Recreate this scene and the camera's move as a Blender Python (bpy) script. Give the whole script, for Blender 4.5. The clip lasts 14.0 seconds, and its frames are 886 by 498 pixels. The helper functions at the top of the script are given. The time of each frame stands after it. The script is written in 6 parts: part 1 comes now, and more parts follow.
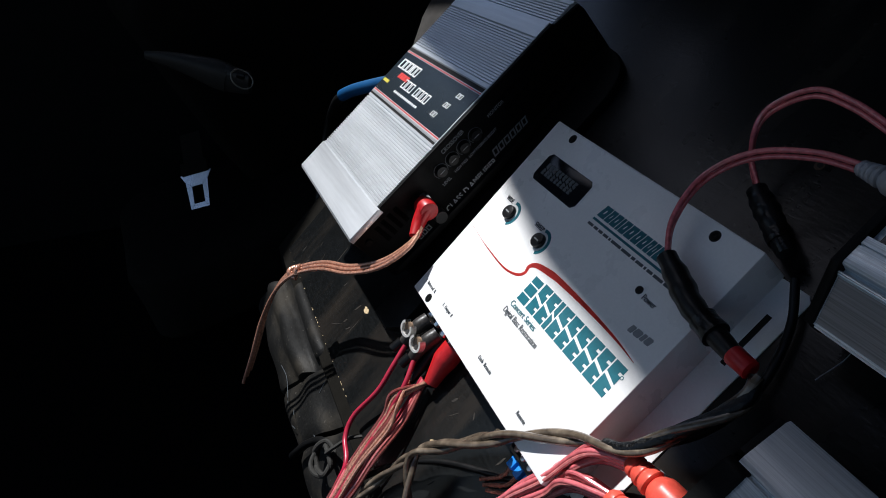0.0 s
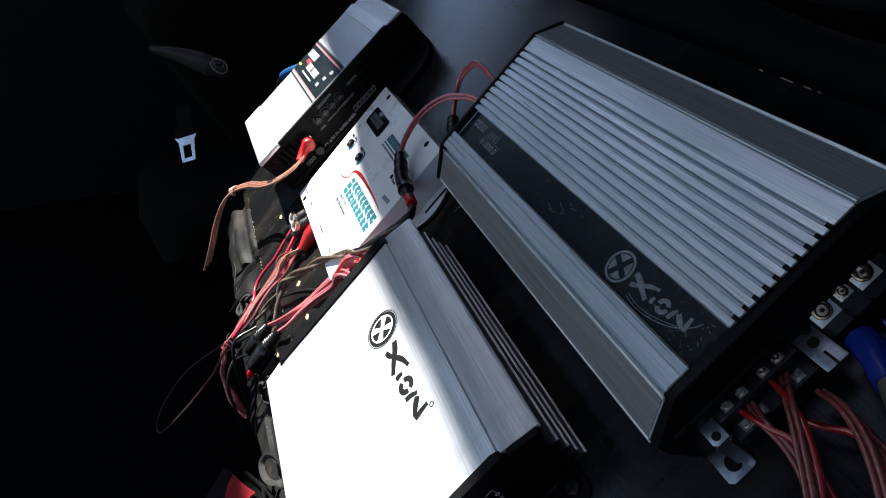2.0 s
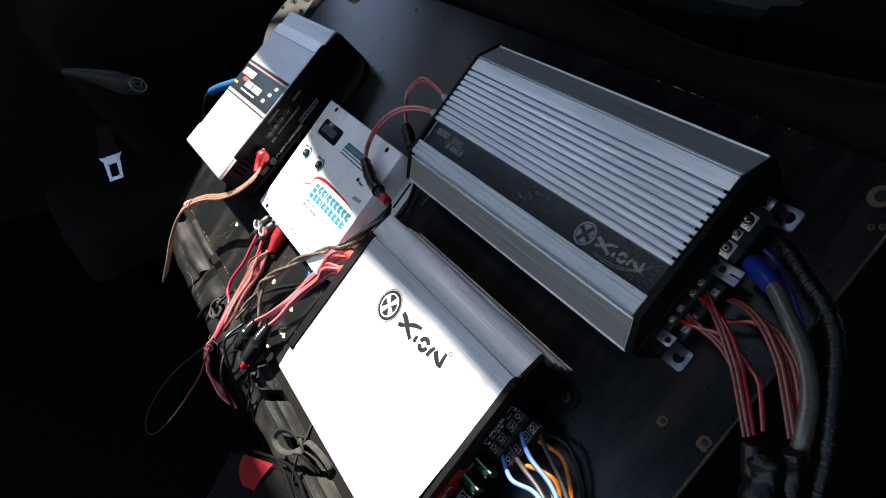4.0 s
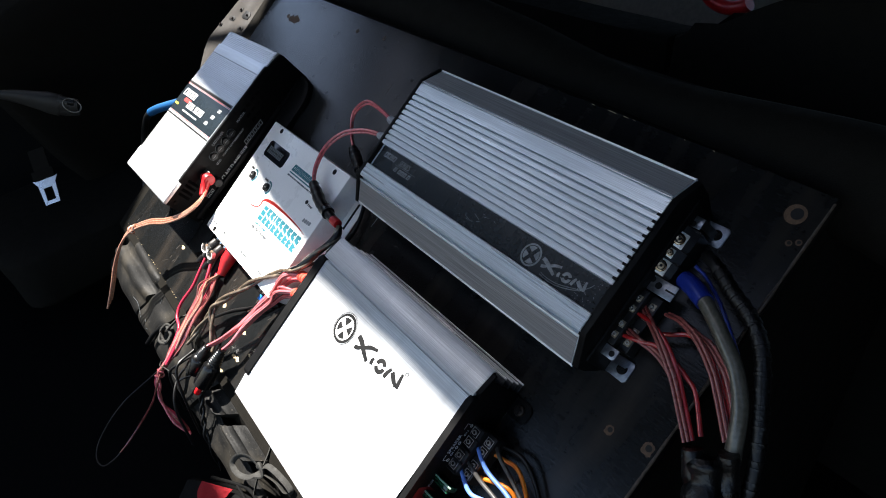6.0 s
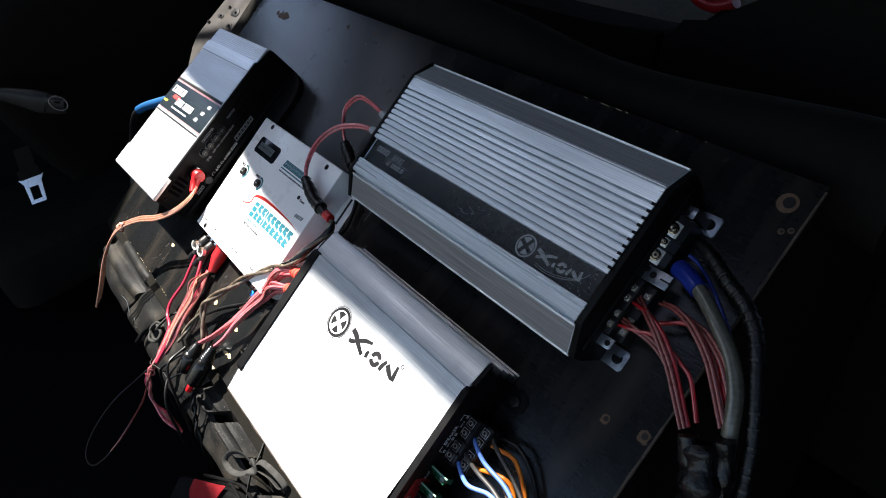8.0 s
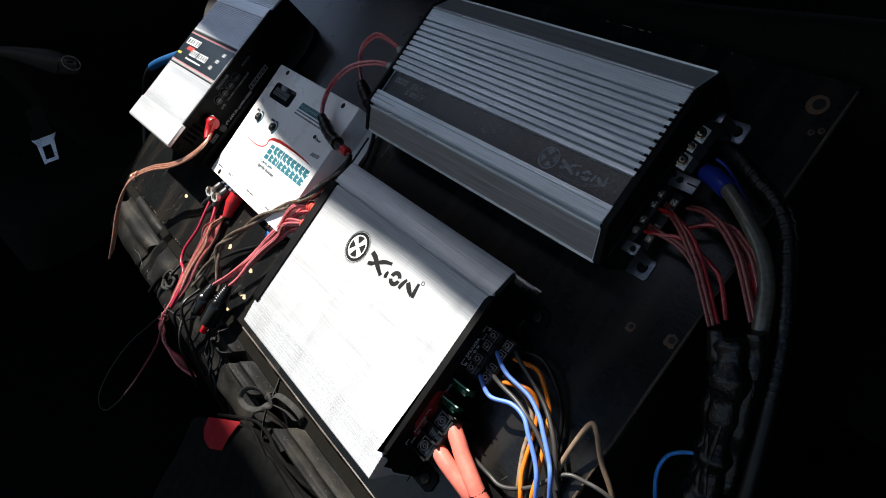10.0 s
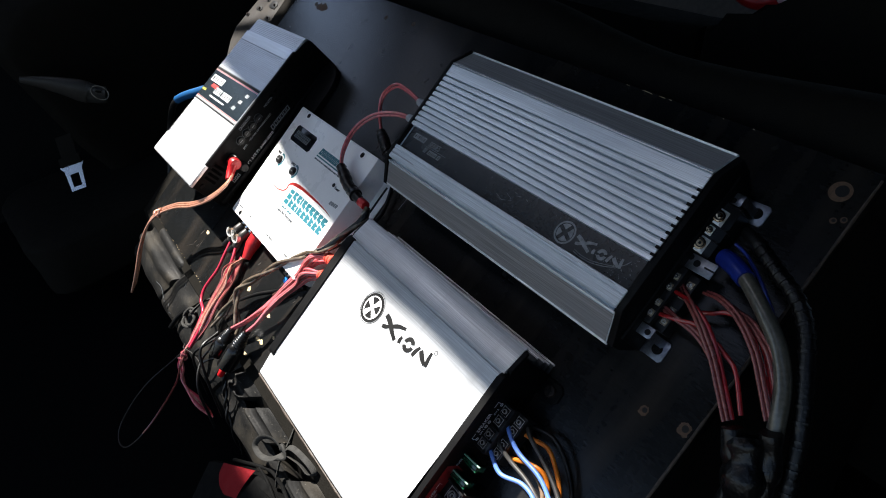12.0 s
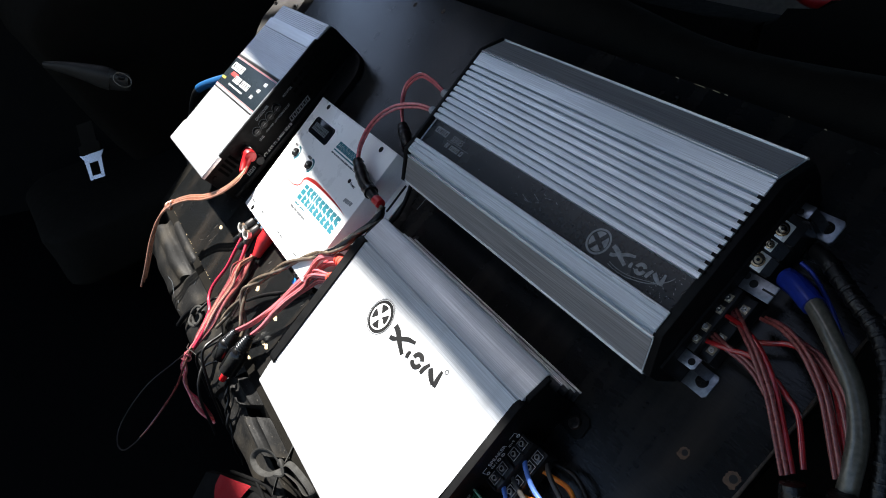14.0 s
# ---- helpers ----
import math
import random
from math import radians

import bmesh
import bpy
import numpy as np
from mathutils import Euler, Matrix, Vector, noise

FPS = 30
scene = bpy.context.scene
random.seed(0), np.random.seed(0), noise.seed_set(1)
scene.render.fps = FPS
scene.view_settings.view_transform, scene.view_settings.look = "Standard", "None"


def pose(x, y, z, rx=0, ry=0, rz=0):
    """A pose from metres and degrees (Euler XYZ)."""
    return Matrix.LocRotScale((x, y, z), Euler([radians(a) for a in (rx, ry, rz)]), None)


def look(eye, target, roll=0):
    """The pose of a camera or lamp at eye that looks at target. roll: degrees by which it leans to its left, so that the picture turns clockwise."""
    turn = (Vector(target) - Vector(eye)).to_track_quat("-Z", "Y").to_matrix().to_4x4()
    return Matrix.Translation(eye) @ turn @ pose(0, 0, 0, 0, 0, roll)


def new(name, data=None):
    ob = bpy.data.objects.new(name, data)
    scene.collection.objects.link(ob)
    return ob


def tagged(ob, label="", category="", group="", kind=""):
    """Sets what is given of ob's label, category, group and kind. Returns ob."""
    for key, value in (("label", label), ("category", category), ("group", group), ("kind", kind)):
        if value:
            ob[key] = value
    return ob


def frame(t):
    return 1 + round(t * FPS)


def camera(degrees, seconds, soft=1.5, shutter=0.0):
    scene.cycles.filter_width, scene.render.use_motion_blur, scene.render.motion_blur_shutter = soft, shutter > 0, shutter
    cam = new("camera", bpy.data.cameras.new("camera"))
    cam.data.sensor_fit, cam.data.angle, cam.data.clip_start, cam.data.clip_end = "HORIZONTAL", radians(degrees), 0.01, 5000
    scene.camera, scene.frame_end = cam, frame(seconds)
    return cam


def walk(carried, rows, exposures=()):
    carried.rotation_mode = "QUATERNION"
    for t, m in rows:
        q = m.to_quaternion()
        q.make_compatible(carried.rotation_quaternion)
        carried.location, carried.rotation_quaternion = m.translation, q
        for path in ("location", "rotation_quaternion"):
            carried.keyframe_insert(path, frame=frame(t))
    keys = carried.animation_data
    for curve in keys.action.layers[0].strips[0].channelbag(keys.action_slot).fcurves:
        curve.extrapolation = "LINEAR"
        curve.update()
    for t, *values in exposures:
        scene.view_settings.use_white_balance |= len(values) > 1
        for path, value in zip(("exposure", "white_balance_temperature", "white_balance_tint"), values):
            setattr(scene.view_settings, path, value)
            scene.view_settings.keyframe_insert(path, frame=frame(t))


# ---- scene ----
cam = camera(67.2, 14.0, soft=1.0)
PATH = [
    (0, (-0.223, -0.349, 0.867), (-1.819, 0.275, -0.165), -0.5),
    (0.5, (-0.173, -0.376, 0.884), (-1.772, 0.254, -0.139), 0.1),
    (1, (-0.068, -0.37, 0.895), (-1.683, 0.224, -0.124), -0.2),
    (1.5, (0.078, -0.294, 0.927), (-1.544, 0.241, -0.113), -1.6),
    (2, (0.217, -0.253, 0.956), (-1.408, 0.27, -0.086), -1.9),
    (2.5, (0.284, -0.313, 1.012), (-1.328, 0.238, -0.035), -1.7),
    (2.7, (0.296, -0.358, 1.027), (-1.303, 0.228, -0.022), -1.4),
    (4.8, (0.29, -0.415, 1.053), (-1.104, 0.524, -0.031), -1.1),
    (5, (0.293, -0.415, 1.074), (-1.097, 0.535, -0.006), -0.8),
    (5.5, (0.288, -0.42, 1.078), (-1.087, 0.544, -0.009), -0.5),
    (6, (0.295, -0.421, 1.074), (-1.073, 0.557, -0.008), -0.6),
    (6.5, (0.297, -0.422, 1.067), (-1.062, 0.566, -0.018), -0.7),
    (7, (0.296, -0.427, 1.069), (-1.055, 0.571, -0.017), -0.6),
    (9.3, (0.295, -0.44, 1.022), (-1.055, 0.58, -0.045), -0.0),
    (9.5, (0.303, -0.452, 1.004), (-1.048, 0.567, -0.063), -0.1),
    (10, (0.319, -0.472, 0.983), (-1.04, 0.531, -0.087), -0.2),
    (10.5, (0.32, -0.47, 1.0), (-1.049, 0.518, -0.072), -0.4),
    (11, (0.311, -0.458, 1.015), (-1.067, 0.517, -0.058), -0.4),
    (11.5, (0.309, -0.454, 1.039), (-1.081, 0.509, -0.03), -0.3),
    (12, (0.292, -0.441, 1.044), (-1.109, 0.507, -0.024), -0.4),
    (12.5, (0.254, -0.411, 1.038), (-1.15, 0.525, -0.035), -0.4),
    (13, (0.176, -0.385, 1.047), (-1.237, 0.533, -0.03), -0.4),
    (13.5, (0.16, -0.369, 1.038), (-1.274, 0.538, -0.021), 0.1),
    (14, (0.244, -0.389, 1.003), (-1.215, 0.477, -0.055), -0.0),
]
walk(cam, [(t, look(eye, target, roll)) for t, eye, target, roll in PATH],
     exposures=[(0.0, 0.42, 6000, 10), (0.5, 0.56, 6000, 10), (1.0, 0.83, 6000, 10), (1.5, 1.30, 6020, 10), (2.0, 1.70, 6200, 10), (2.7, 2.12, 6400, 10), (5.0, 2.04, 6500, 10), (6.0, 2.22, 6500, 10), (7.0, 2.20, 6500, 10), (9.5, 1.70, 6500, 10), (10.0, 1.12, 6500, 10), (10.5, 1.24, 6500, 10), (11.5, 1.58, 6500, 10), (13.0, 1.93, 6420, 10), (14.0, 1.95, 6420, 10)])

# The amplifier board leans at 45 degrees; everything screwed to it is laid out in its own axes:
# x along it, y up its slope, z out of its face, and W carries that into the world.
TILT, RISE = 45.0, 0.62
W = pose(0, 0, RISE, TILT, 0, 0)

# ---- light ----
SUN_ON_BOARD = Vector((-0.62, 0.58, 1.0)).normalized()
SUN = (W.to_3x3() @ SUN_ON_BOARD).normalized()
world = bpy.data.worlds.new("sky")
scene.world = world
world.use_nodes = True
wn = world.node_tree.nodes
sky = wn.new("ShaderNodeTexSky")
sky.sky_type, sky.sun_disc = "NISHITA", False
sky.sun_elevation = math.asin(SUN.z)
sky.dust_density, sky.ozone_density = 1.1, 1.4
sky.sun_rotation = math.atan2(SUN.x, SUN.y)
wn["Background"].inputs["Strength"].default_value = 0.064
world.node_tree.links.new(sky.outputs["Color"], wn["Background"].inputs["Color"])
sun = new("sun", bpy.data.lights.new("sun", "SUN"))
sun.data.energy, sun.data.angle, sun.data.color = 5.0, radians(1.1), (1.0, 0.96, 0.9)
sun.matrix_world = look(SUN * 20, (0, 0, 0))
scene.view_settings.exposure = 0.0


# ---- materials ----
def ramp(nt, fac, a, b, lo=0.0, hi=1.0):
    n = nt.nodes.new("ShaderNodeMapRange")
    n.inputs["From Min"].default_value, n.inputs["From Max"].default_value = lo, hi
    n.inputs["To Min"].default_value, n.inputs["To Max"].default_value = a, b
    nt.links.new(fac, n.inputs["Value"])
    return n.outputs["Result"]


def grain(nt, coord, scale, stretch=(1, 1, 1), detail=4.0):
    m = nt.nodes.new("ShaderNodeMapping")
    m.inputs["Scale"].default_value = stretch
    nt.links.new(coord, m.inputs["Vector"])
    n = nt.nodes.new("ShaderNodeTexNoise")
    n.inputs["Scale"].default_value, n.inputs["Detail"].default_value = scale, detail
    nt.links.new(m.outputs["Vector"], n.inputs["Vector"])
    return n.outputs["Fac"]


def mixed(nt, fac, a, b):
    n = nt.nodes.new("ShaderNodeMix")
    n.data_type = "RGBA"
    for sock, v in (("Factor", fac), ("A", a), ("B", b)):
        s = [i for i in n.inputs if i.name == sock and (i.type == "RGBA" or sock == "Factor") and i.enabled][0]
        if isinstance(v, (tuple, list)):
            s.default_value = (*v, 1)
        elif isinstance(v, (float, int)):
            s.default_value = v
        else:
            nt.links.new(v, s)
    return [o for o in n.outputs if o.enabled][0]


def mat(name, color, rough=0.5, metal=0.0, scale=60, vary=0.15, bump=0.1, stretch=(1, 1, 1), wear=None, worn=0.62,
        wear_scale=9, wear_soft=0.06, wear_stretch=(1, 1, 1), coat=0.0, trans=0.0, ior=1.45, depth=0.0006, patchy=1.0, specks=None, speck_scale=420, speck_at=0.69):
    m = bpy.data.materials.new(name)
    m.use_nodes = True
    nt = m.node_tree
    b = nt.nodes["Principled BSDF"]
    tc = nt.nodes.new("ShaderNodeTexCoord")
    co = tc.outputs["Object"]
    fine = grain(nt, co, scale, stretch)
    coarse = grain(nt, co, max(scale / 14, 3), (0.06, 1, 1) if stretch[0] < 0.1 else (1, 1, 1), 3)
    dark = tuple(c * (1 - vary) for c in color)
    light = tuple(min(c * (1 + vary), 1) for c in color)
    half = tuple(c * (1 - vary * 0.6) for c in color)
    col = mixed(nt, ramp(nt, fine, 0, 1, 0.3, 0.7), dark, light)
    col = mixed(nt, ramp(nt, coarse, 0, 0.5, 0.45, 0.75), col, half)
    if wear:
        w = grain(nt, co, wear_scale, wear_stretch, 8)
        col = mixed(nt, ramp(nt, w, 0, 1, worn, worn + wear_soft), col, wear)
    if specks:
        col = mixed(nt, ramp(nt, grain(nt, co, speck_scale, (1, 1, 1), 1.0), 0, 1, speck_at, speck_at + 0.03), col, specks)
    nt.links.new(col, b.inputs["Base Color"])
    nt.links.new(ramp(nt, coarse, max(rough - 0.1 * patchy, 0.02), min(rough + 0.12 * patchy, 1), 0.3, 0.7), b.inputs["Roughness"])
    b.inputs["Metallic"].default_value = metal
    b.inputs["IOR"].default_value = ior
    b.inputs["Coat Weight"].default_value = coat
    b.inputs["Transmission Weight"].default_value = trans
    if bump:
        bp = nt.nodes.new("ShaderNodeBump")
        bp.inputs["Strength"].default_value, bp.inputs["Distance"].default_value = bump, depth
        nt.links.new(fine, bp.inputs["Height"])
        nt.links.new(bp.outputs["Normal"], b.inputs["Normal"])
    return m


ALU = mat("brushed_aluminium", (0.555, 0.565, 0.575), 0.38, 0.40, 1300, 0.22, 0.35, (0.012, 1, 1), depth=0.0002, wear=(0.44, 0.445, 0.45), worn=0.50, wear_scale=26, wear_soft=0.24, wear_stretch=(1, 0.22, 1))
SILVER = mat("fine_brushed_silver_extrusion", (0.60, 0.655, 0.695), 0.36, 0.45, 1500, 0.30, 0.3, (0.012, 1, 1), depth=0.0002, wear=(0.51, 0.555, 0.595), worn=0.50, wear_scale=16, wear_soft=0.35, wear_stretch=(0.3, 1, 1))
# one slope finish in two tones: near side darkened as shaded, far side lightened
ALU_SHADED = mat("shaded_brushed_slope", (0.235, 0.230, 0.232), 0.42, 0.3, 1100, 0.36, 0.30, (0.010, 1, 1), depth=0.0003)
ALU_LIT = mat("lit_brushed_slope", (0.315, 0.308, 0.308), 0.42, 0.3, 1100, 0.30, 0.25, (0.010, 1, 1), depth=0.0002)
RIBBED = mat("pale_anodised_aluminium", (0.66, 0.68, 0.705), 0.36, 0.60, 300, 0.08, 0.1, (0.05, 1, 1))
BEAD = mat("bright_machined_edge", (0.82, 0.83, 0.84), 0.26, 0.6, 900, 0.25, 0.2, (0.02, 1, 1))
STEEL = mat("plated_steel", (0.75, 0.74, 0.72), 0.28, 1.0, 300, 0.1, 0.1)
NICKEL = mat("bright_nickel_plate", (0.80, 0.78, 0.74), 0.36, 0.45, 300, 0.15, 0.1)
BRASS = mat("gold_plated_brass", (0.60, 0.42, 0.24), 0.25, 1.0, 300, 0.1, 0.1)
OLD_BRASS = mat("dull_brass_clamp", (0.44, 0.37, 0.27), 0.3, 0.7, 300, 0.3, 0.2)
RUST = mat("browned_screw", (0.035, 0.026, 0.022), 0.4, 0.6, 300, 0.4, 0.3)
BLACK_METAL = mat("black_powder_coat", (0.0026, 0.0026, 0.0028), 0.55, 0.0, 900, 0.3, 0.25, ior=1.22)
BLACK_GLOSS = mat("black_gloss_strip", (0.009, 0.0145, 0.0185), 0.26, 0.0, 200, 0.2, 0.04, wear=(0.024, 0.031, 0.036), worn=0.70, wear_scale=60, ior=1.46, patchy=0.3, specks=(0.12, 0.13, 0.135), speck_scale=380, speck_at=0.76)
BLACK_PLASTIC = mat("black_plastic", (0.008, 0.008, 0.0085), 0.36, 0.0, 700, 0.25, 0.15, ior=1.36)
BLACK_RUBBER = mat("black_cable_jacket", (0.004, 0.004, 0.0042), 0.40, 0.0, 500, 0.3, 0.2, ior=1.36)
TAPE = mat("black_electrical_tape", (0.0035, 0.0035, 0.0037), 0.30, 0.0, 160, 0.3, 1.0, ior=1.42, depth=0.0015)
PAINT = mat("worn_black_board_paint", (0.0068, 0.0073, 0.0075), 0.25, 0.0, 420, 0.30, 0.22, (0.25, 1, 1),
            wear=(0.0265, 0.0220, 0.0180), worn=0.46, wear_scale=22, wear_soft=0.34, wear_stretch=(1.6, 0.35, 1), ior=1.35, patchy=0.2)
EDGE = mat("rubbed_wood_edge", (0.046, 0.032, 0.022), 0.55, 0.0, 300, 0.6, 0.4)
BRACKET = mat("dull_zinc_bracket", (0.36, 0.37, 0.39), 0.38, 1.0, 300, 0.2, 0.2)
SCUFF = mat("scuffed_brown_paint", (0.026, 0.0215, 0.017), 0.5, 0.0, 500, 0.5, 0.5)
CHIP = mat("pale_bare_wood", (0.50, 0.38, 0.22), 0.8, 0.0, 500, 0.4, 0.4)
DULL = mat("tarnished_clamp", (0.30, 0.29, 0.275), 0.35, 0.8, 300, 0.3, 0.2)
INK = mat("dark_ink", (0.07, 0.08, 0.09), 0.5, 0.0, 300, 0.1, 0)
WOOD = mat("bare_fibreboard", (0.085, 0.048, 0.027), 0.8, 0.0, 400, 0.3, 0.4)
BEIGE = mat("dusty_brown_panel", (0.018, 0.0150, 0.0125), 0.85, 0.0, 260, 0.40, 0.6, wear=(0.034, 0.028, 0.022), worn=0.55, wear_scale=24, wear_soft=0.2)
WHITE = mat("white_enamel", (0.80, 0.79, 0.78), 0.32, 0.0, 500, 0.025, 0.05)
TEAL = mat("teal_print", (0.007, 0.115, 0.150), 0.45, 0.0, 300, 0.1, 0)
RED_PRINT = mat("red_print", (0.55, 0.03, 0.025), 0.45, 0.0, 300, 0.1, 0)
YELLOW_PRINT = mat("yellow_print", (0.6, 0.5, 0.05), 0.45, 0.0, 300, 0.1, 0)
FADED_PRINT = mat("faded_grey_print", (0.18, 0.19, 0.20), 0.5, 0.0, 300, 0.3, 0)
WHITE_PRINT = mat("white_print", (0.75, 0.75, 0.75), 0.5, 0.0, 300, 0.1, 0)
FACE_PRINT = mat("pale_panel_print", (0.52, 0.52, 0.52), 0.5, 0.0, 300, 0.1, 0)
GREY_PRINT = mat("grey_print", (0.24, 0.25, 0.26), 0.5, 0.0, 300, 0.1, 0)
BLACK_PRINT = mat("black_print", (0.006, 0.006, 0.006), 0.5, 0.0, 300, 0.1, 0, ior=1.3)
SCREEN = mat("dark_window", (0.008, 0.009, 0.012), 0.16, 0.0, 300, 0.1, 0, ior=1.3)
RED_PLASTIC = mat("red_plug_plastic", (0.42, 0.010, 0.013), 0.38, 0.0, 300, 0.12, 0.1)
PLUG_RED = mat("orange_red_plug_plastic", (0.72, 0.085, 0.055), 0.38, 0.0, 300, 0.12, 0.1)
HOOD = mat("dusty_grey_hood", (0.035, 0.032, 0.030), 0.35, 0.0, 300, 0.4, 0.3)
GREY_PLASTIC = mat("grey_plug_plastic", (0.34, 0.34, 0.36), 0.45, 0.0, 300, 0.1, 0.1)
PINK = mat("clear_pink_cable", (0.60, 0.135, 0.150), 0.14, 0.0, 200, 0.3, 0.1, coat=1.0)
SHINY_BLACK = mat("shiny_black_plastic", (0.004, 0.004, 0.0042), 0.2, 0.0, 300, 0.3, 0.2)
PALE_PINK = mat("clear_pale_pink_cable", (0.52, 0.155, 0.150), 0.14, 0.1, 200, 0.3, 0.1, coat=1.0)
DARK_RED = mat("clear_red_cable", (0.30, 0.011, 0.013), 0.20, 0.0, 160, 0.25, 0.1, coat=1.0)
RED_WIRE = mat("red_wire", (0.38, 0.018, 0.045), 0.35, 0.0, 160, 0.2, 0.1)
COPPER = mat("clear_copper_cable", (0.50, 0.245, 0.165), 0.18, 0.3, 420, 0.5, 0.4, coat=1.0)
SMOKE = mat("smoky_brown_cable", (0.105, 0.080, 0.057), 0.26, 0.1, 120, 0.5, 0.1, coat=0.6, wear=(0.25, 0.20, 0.145), worn=0.52, wear_scale=70, wear_soft=0.2)
GREY_CLEAR = mat("clear_silver_cable", (0.082, 0.077, 0.060), 0.32, 0.1, 260, 0.4, 0.4, coat=0.4)
MAUVE = mat("clear_brown_pink_cable", (0.215, 0.052, 0.046), 0.24, 0.1, 420, 0.4, 0.3, coat=0.7)
BLUE = mat("blue_heat_shrink", (0.009, 0.022, 0.19), 0.30, 0.0, 160, 0.15, 0.1)
BLUE_WIRE = mat("periwinkle_wire", (0.11, 0.22, 0.62), 0.35, 0.0, 160, 0.12, 0.1)
SKY_WIRE = mat("bright_blue_wire", (0.025, 0.23, 0.68), 0.35, 0.0, 160, 0.12, 0.1)
ORANGE = mat("orange_wire", (0.70, 0.19, 0.015), 0.35, 0.0, 160, 0.15, 0.1)
GREY_WIRE = mat("dark_grey_wire", (0.042, 0.039, 0.036), 0.4, 0.0, 160, 0.15, 0.1)
BROWN_WIRE = mat("brown_wire", (0.24, 0.165, 0.11), 0.4, 0.0, 160, 0.25, 0.1)
SALMON = mat("salmon_power_cable", (0.74, 0.185, 0.135), 0.45, 0.0, 160, 0.12, 0.1)
SMOKED = mat("smoky_clear_plastic", (0.022, 0.019, 0.019), 0.18, 0.0, 160, 0.3, 0.05, coat=0.4)
PLATE_EDGE = mat("worn_plate_edge", (0.30, 0.27, 0.255), 0.35, 0.2, 300, 0.4, 0.1)
GREEN = mat("green_fuse_plastic", (0.002, 0.050, 0.020), 0.15, 0.0, 160, 0.1, 0, coat=0.6)
GREEN_GLINT = mat("pale_green_glint", (0.28, 0.46, 0.34), 0.2, 0.0, 160, 0.1, 0)
VINYL = mat("dusty_black_vinyl", (0.0036, 0.0034, 0.0030), 0.70, 0.0, 240, 0.5, 0.8, wear=(0.0235, 0.0200, 0.0148), worn=0.50, wear_scale=24, wear_soft=0.20, wear_stretch=(0.6, 1, 1), ior=1.28, depth=0.0007,
            specks=(0.080, 0.072, 0.060), speck_scale=300, speck_at=0.735)
CLOTH = mat("black_fabric", (0.0090, 0.0082, 0.0068), 0.9, 0.0, 700, 0.35, 0.5, ior=1.12)
CARPET = mat("black_carpet", (0.003, 0.003, 0.003), 0.95, 0.0, 900, 0.4, 0.8, ior=1.1)
TRIM = mat("dark_trim_plastic", (0.0060, 0.0060, 0.0060), 0.7, 0.0, 400, 0.25, 0.3, ior=1.15)
GREY_TRIM = mat("grey_handle_plastic", (0.030, 0.028, 0.025), 0.5, 0.0, 400, 0.2, 0.2, ior=1.3)
RED_CLOTH = mat("red_fabric", (0.40, 0.012, 0.02), 0.8, 0.0, 800, 0.2, 0.5)
MESH = mat("black_mesh_fabric", (0.0030, 0.0030, 0.0029), 0.85, 0.0, 1300, 0.6, 0.9, ior=1.2)
CORD = mat("dark_braided_cord", (0.020, 0.019, 0.0165), 0.8, 0.0, 1200, 0.5, 0.8)
ASPHALT = mat("asphalt", (0.05, 0.05, 0.05), 0.9, 0.0, 60, 0.25, 0.5)


# ---- mesh helpers, in board axes ----
ORIGIN = {}


def thing(name, base, label, category, group="", turn=(0, 0, 0)):
    ob = new(name)
    ob.empty_display_size = 0.02
    local = pose(*base, *turn)
    ob.matrix_basis = W @ local
    ORIGIN[ob.name] = local
    return tagged(ob, label, category, group)


def finish(bm, material, name, smooth=True):
    me = bpy.data.meshes.new(name)
    bmesh.ops.recalc_face_normals(bm, faces=bm.faces)
    bm.to_mesh(me)
    bm.free()
    me.materials.append(material)
    if smooth:
        me.shade_smooth()
        me.set_sharp_from_angle(angle=radians(38))
    return me


def part(name, bm, material, parent, label="", smooth=True):
    local = ORIGIN[parent.name]
    bm.transform(local.inverted())
    ob = new(name, finish(bm, material, name, smooth))
    ob.parent = parent
    ORIGIN[ob.name] = local
    return tagged(ob, label)


def solo(name, bm, material, label, category, group="", kind="", smooth=True, space=None):
    c = sum((v.co for v in bm.verts), Vector()) / len(bm.verts)
    local = Matrix.Translation(c)
    bm.transform(local.inverted())
    ob = new(name, finish(bm, material, name, smooth))
    ob.matrix_basis = (W if space is None else space) @ local
    ORIGIN[ob.name] = local
    return tagged(ob, label, category, group, kind)


def box(x0, x1, y0, y1, z0, z1, bevel=0.0, bm=None, seg=2):
    out = bm or bmesh.new()
    g = bmesh.new()
    bmesh.ops.create_cube(g, size=1)
    for v in g.verts:
        v.co = ((x0 + x1) / 2 + v.co.x * (x1 - x0), (y0 + y1) / 2 + v.co.y * (y1 - y0), (z0 + z1) / 2 + v.co.z * (z1 - z0))
    if bevel:
        bmesh.ops.bevel(g, geom=list(g.edges), offset=bevel, segments=seg, affect="EDGES", profile=0.5)
    return merge(out, g)


def merge(out, g):
    me = bpy.data.meshes.new("tmp")
    g.to_mesh(me)
    g.free()
    out.from_mesh(me)
    bpy.data.meshes.remove(me)
    return out


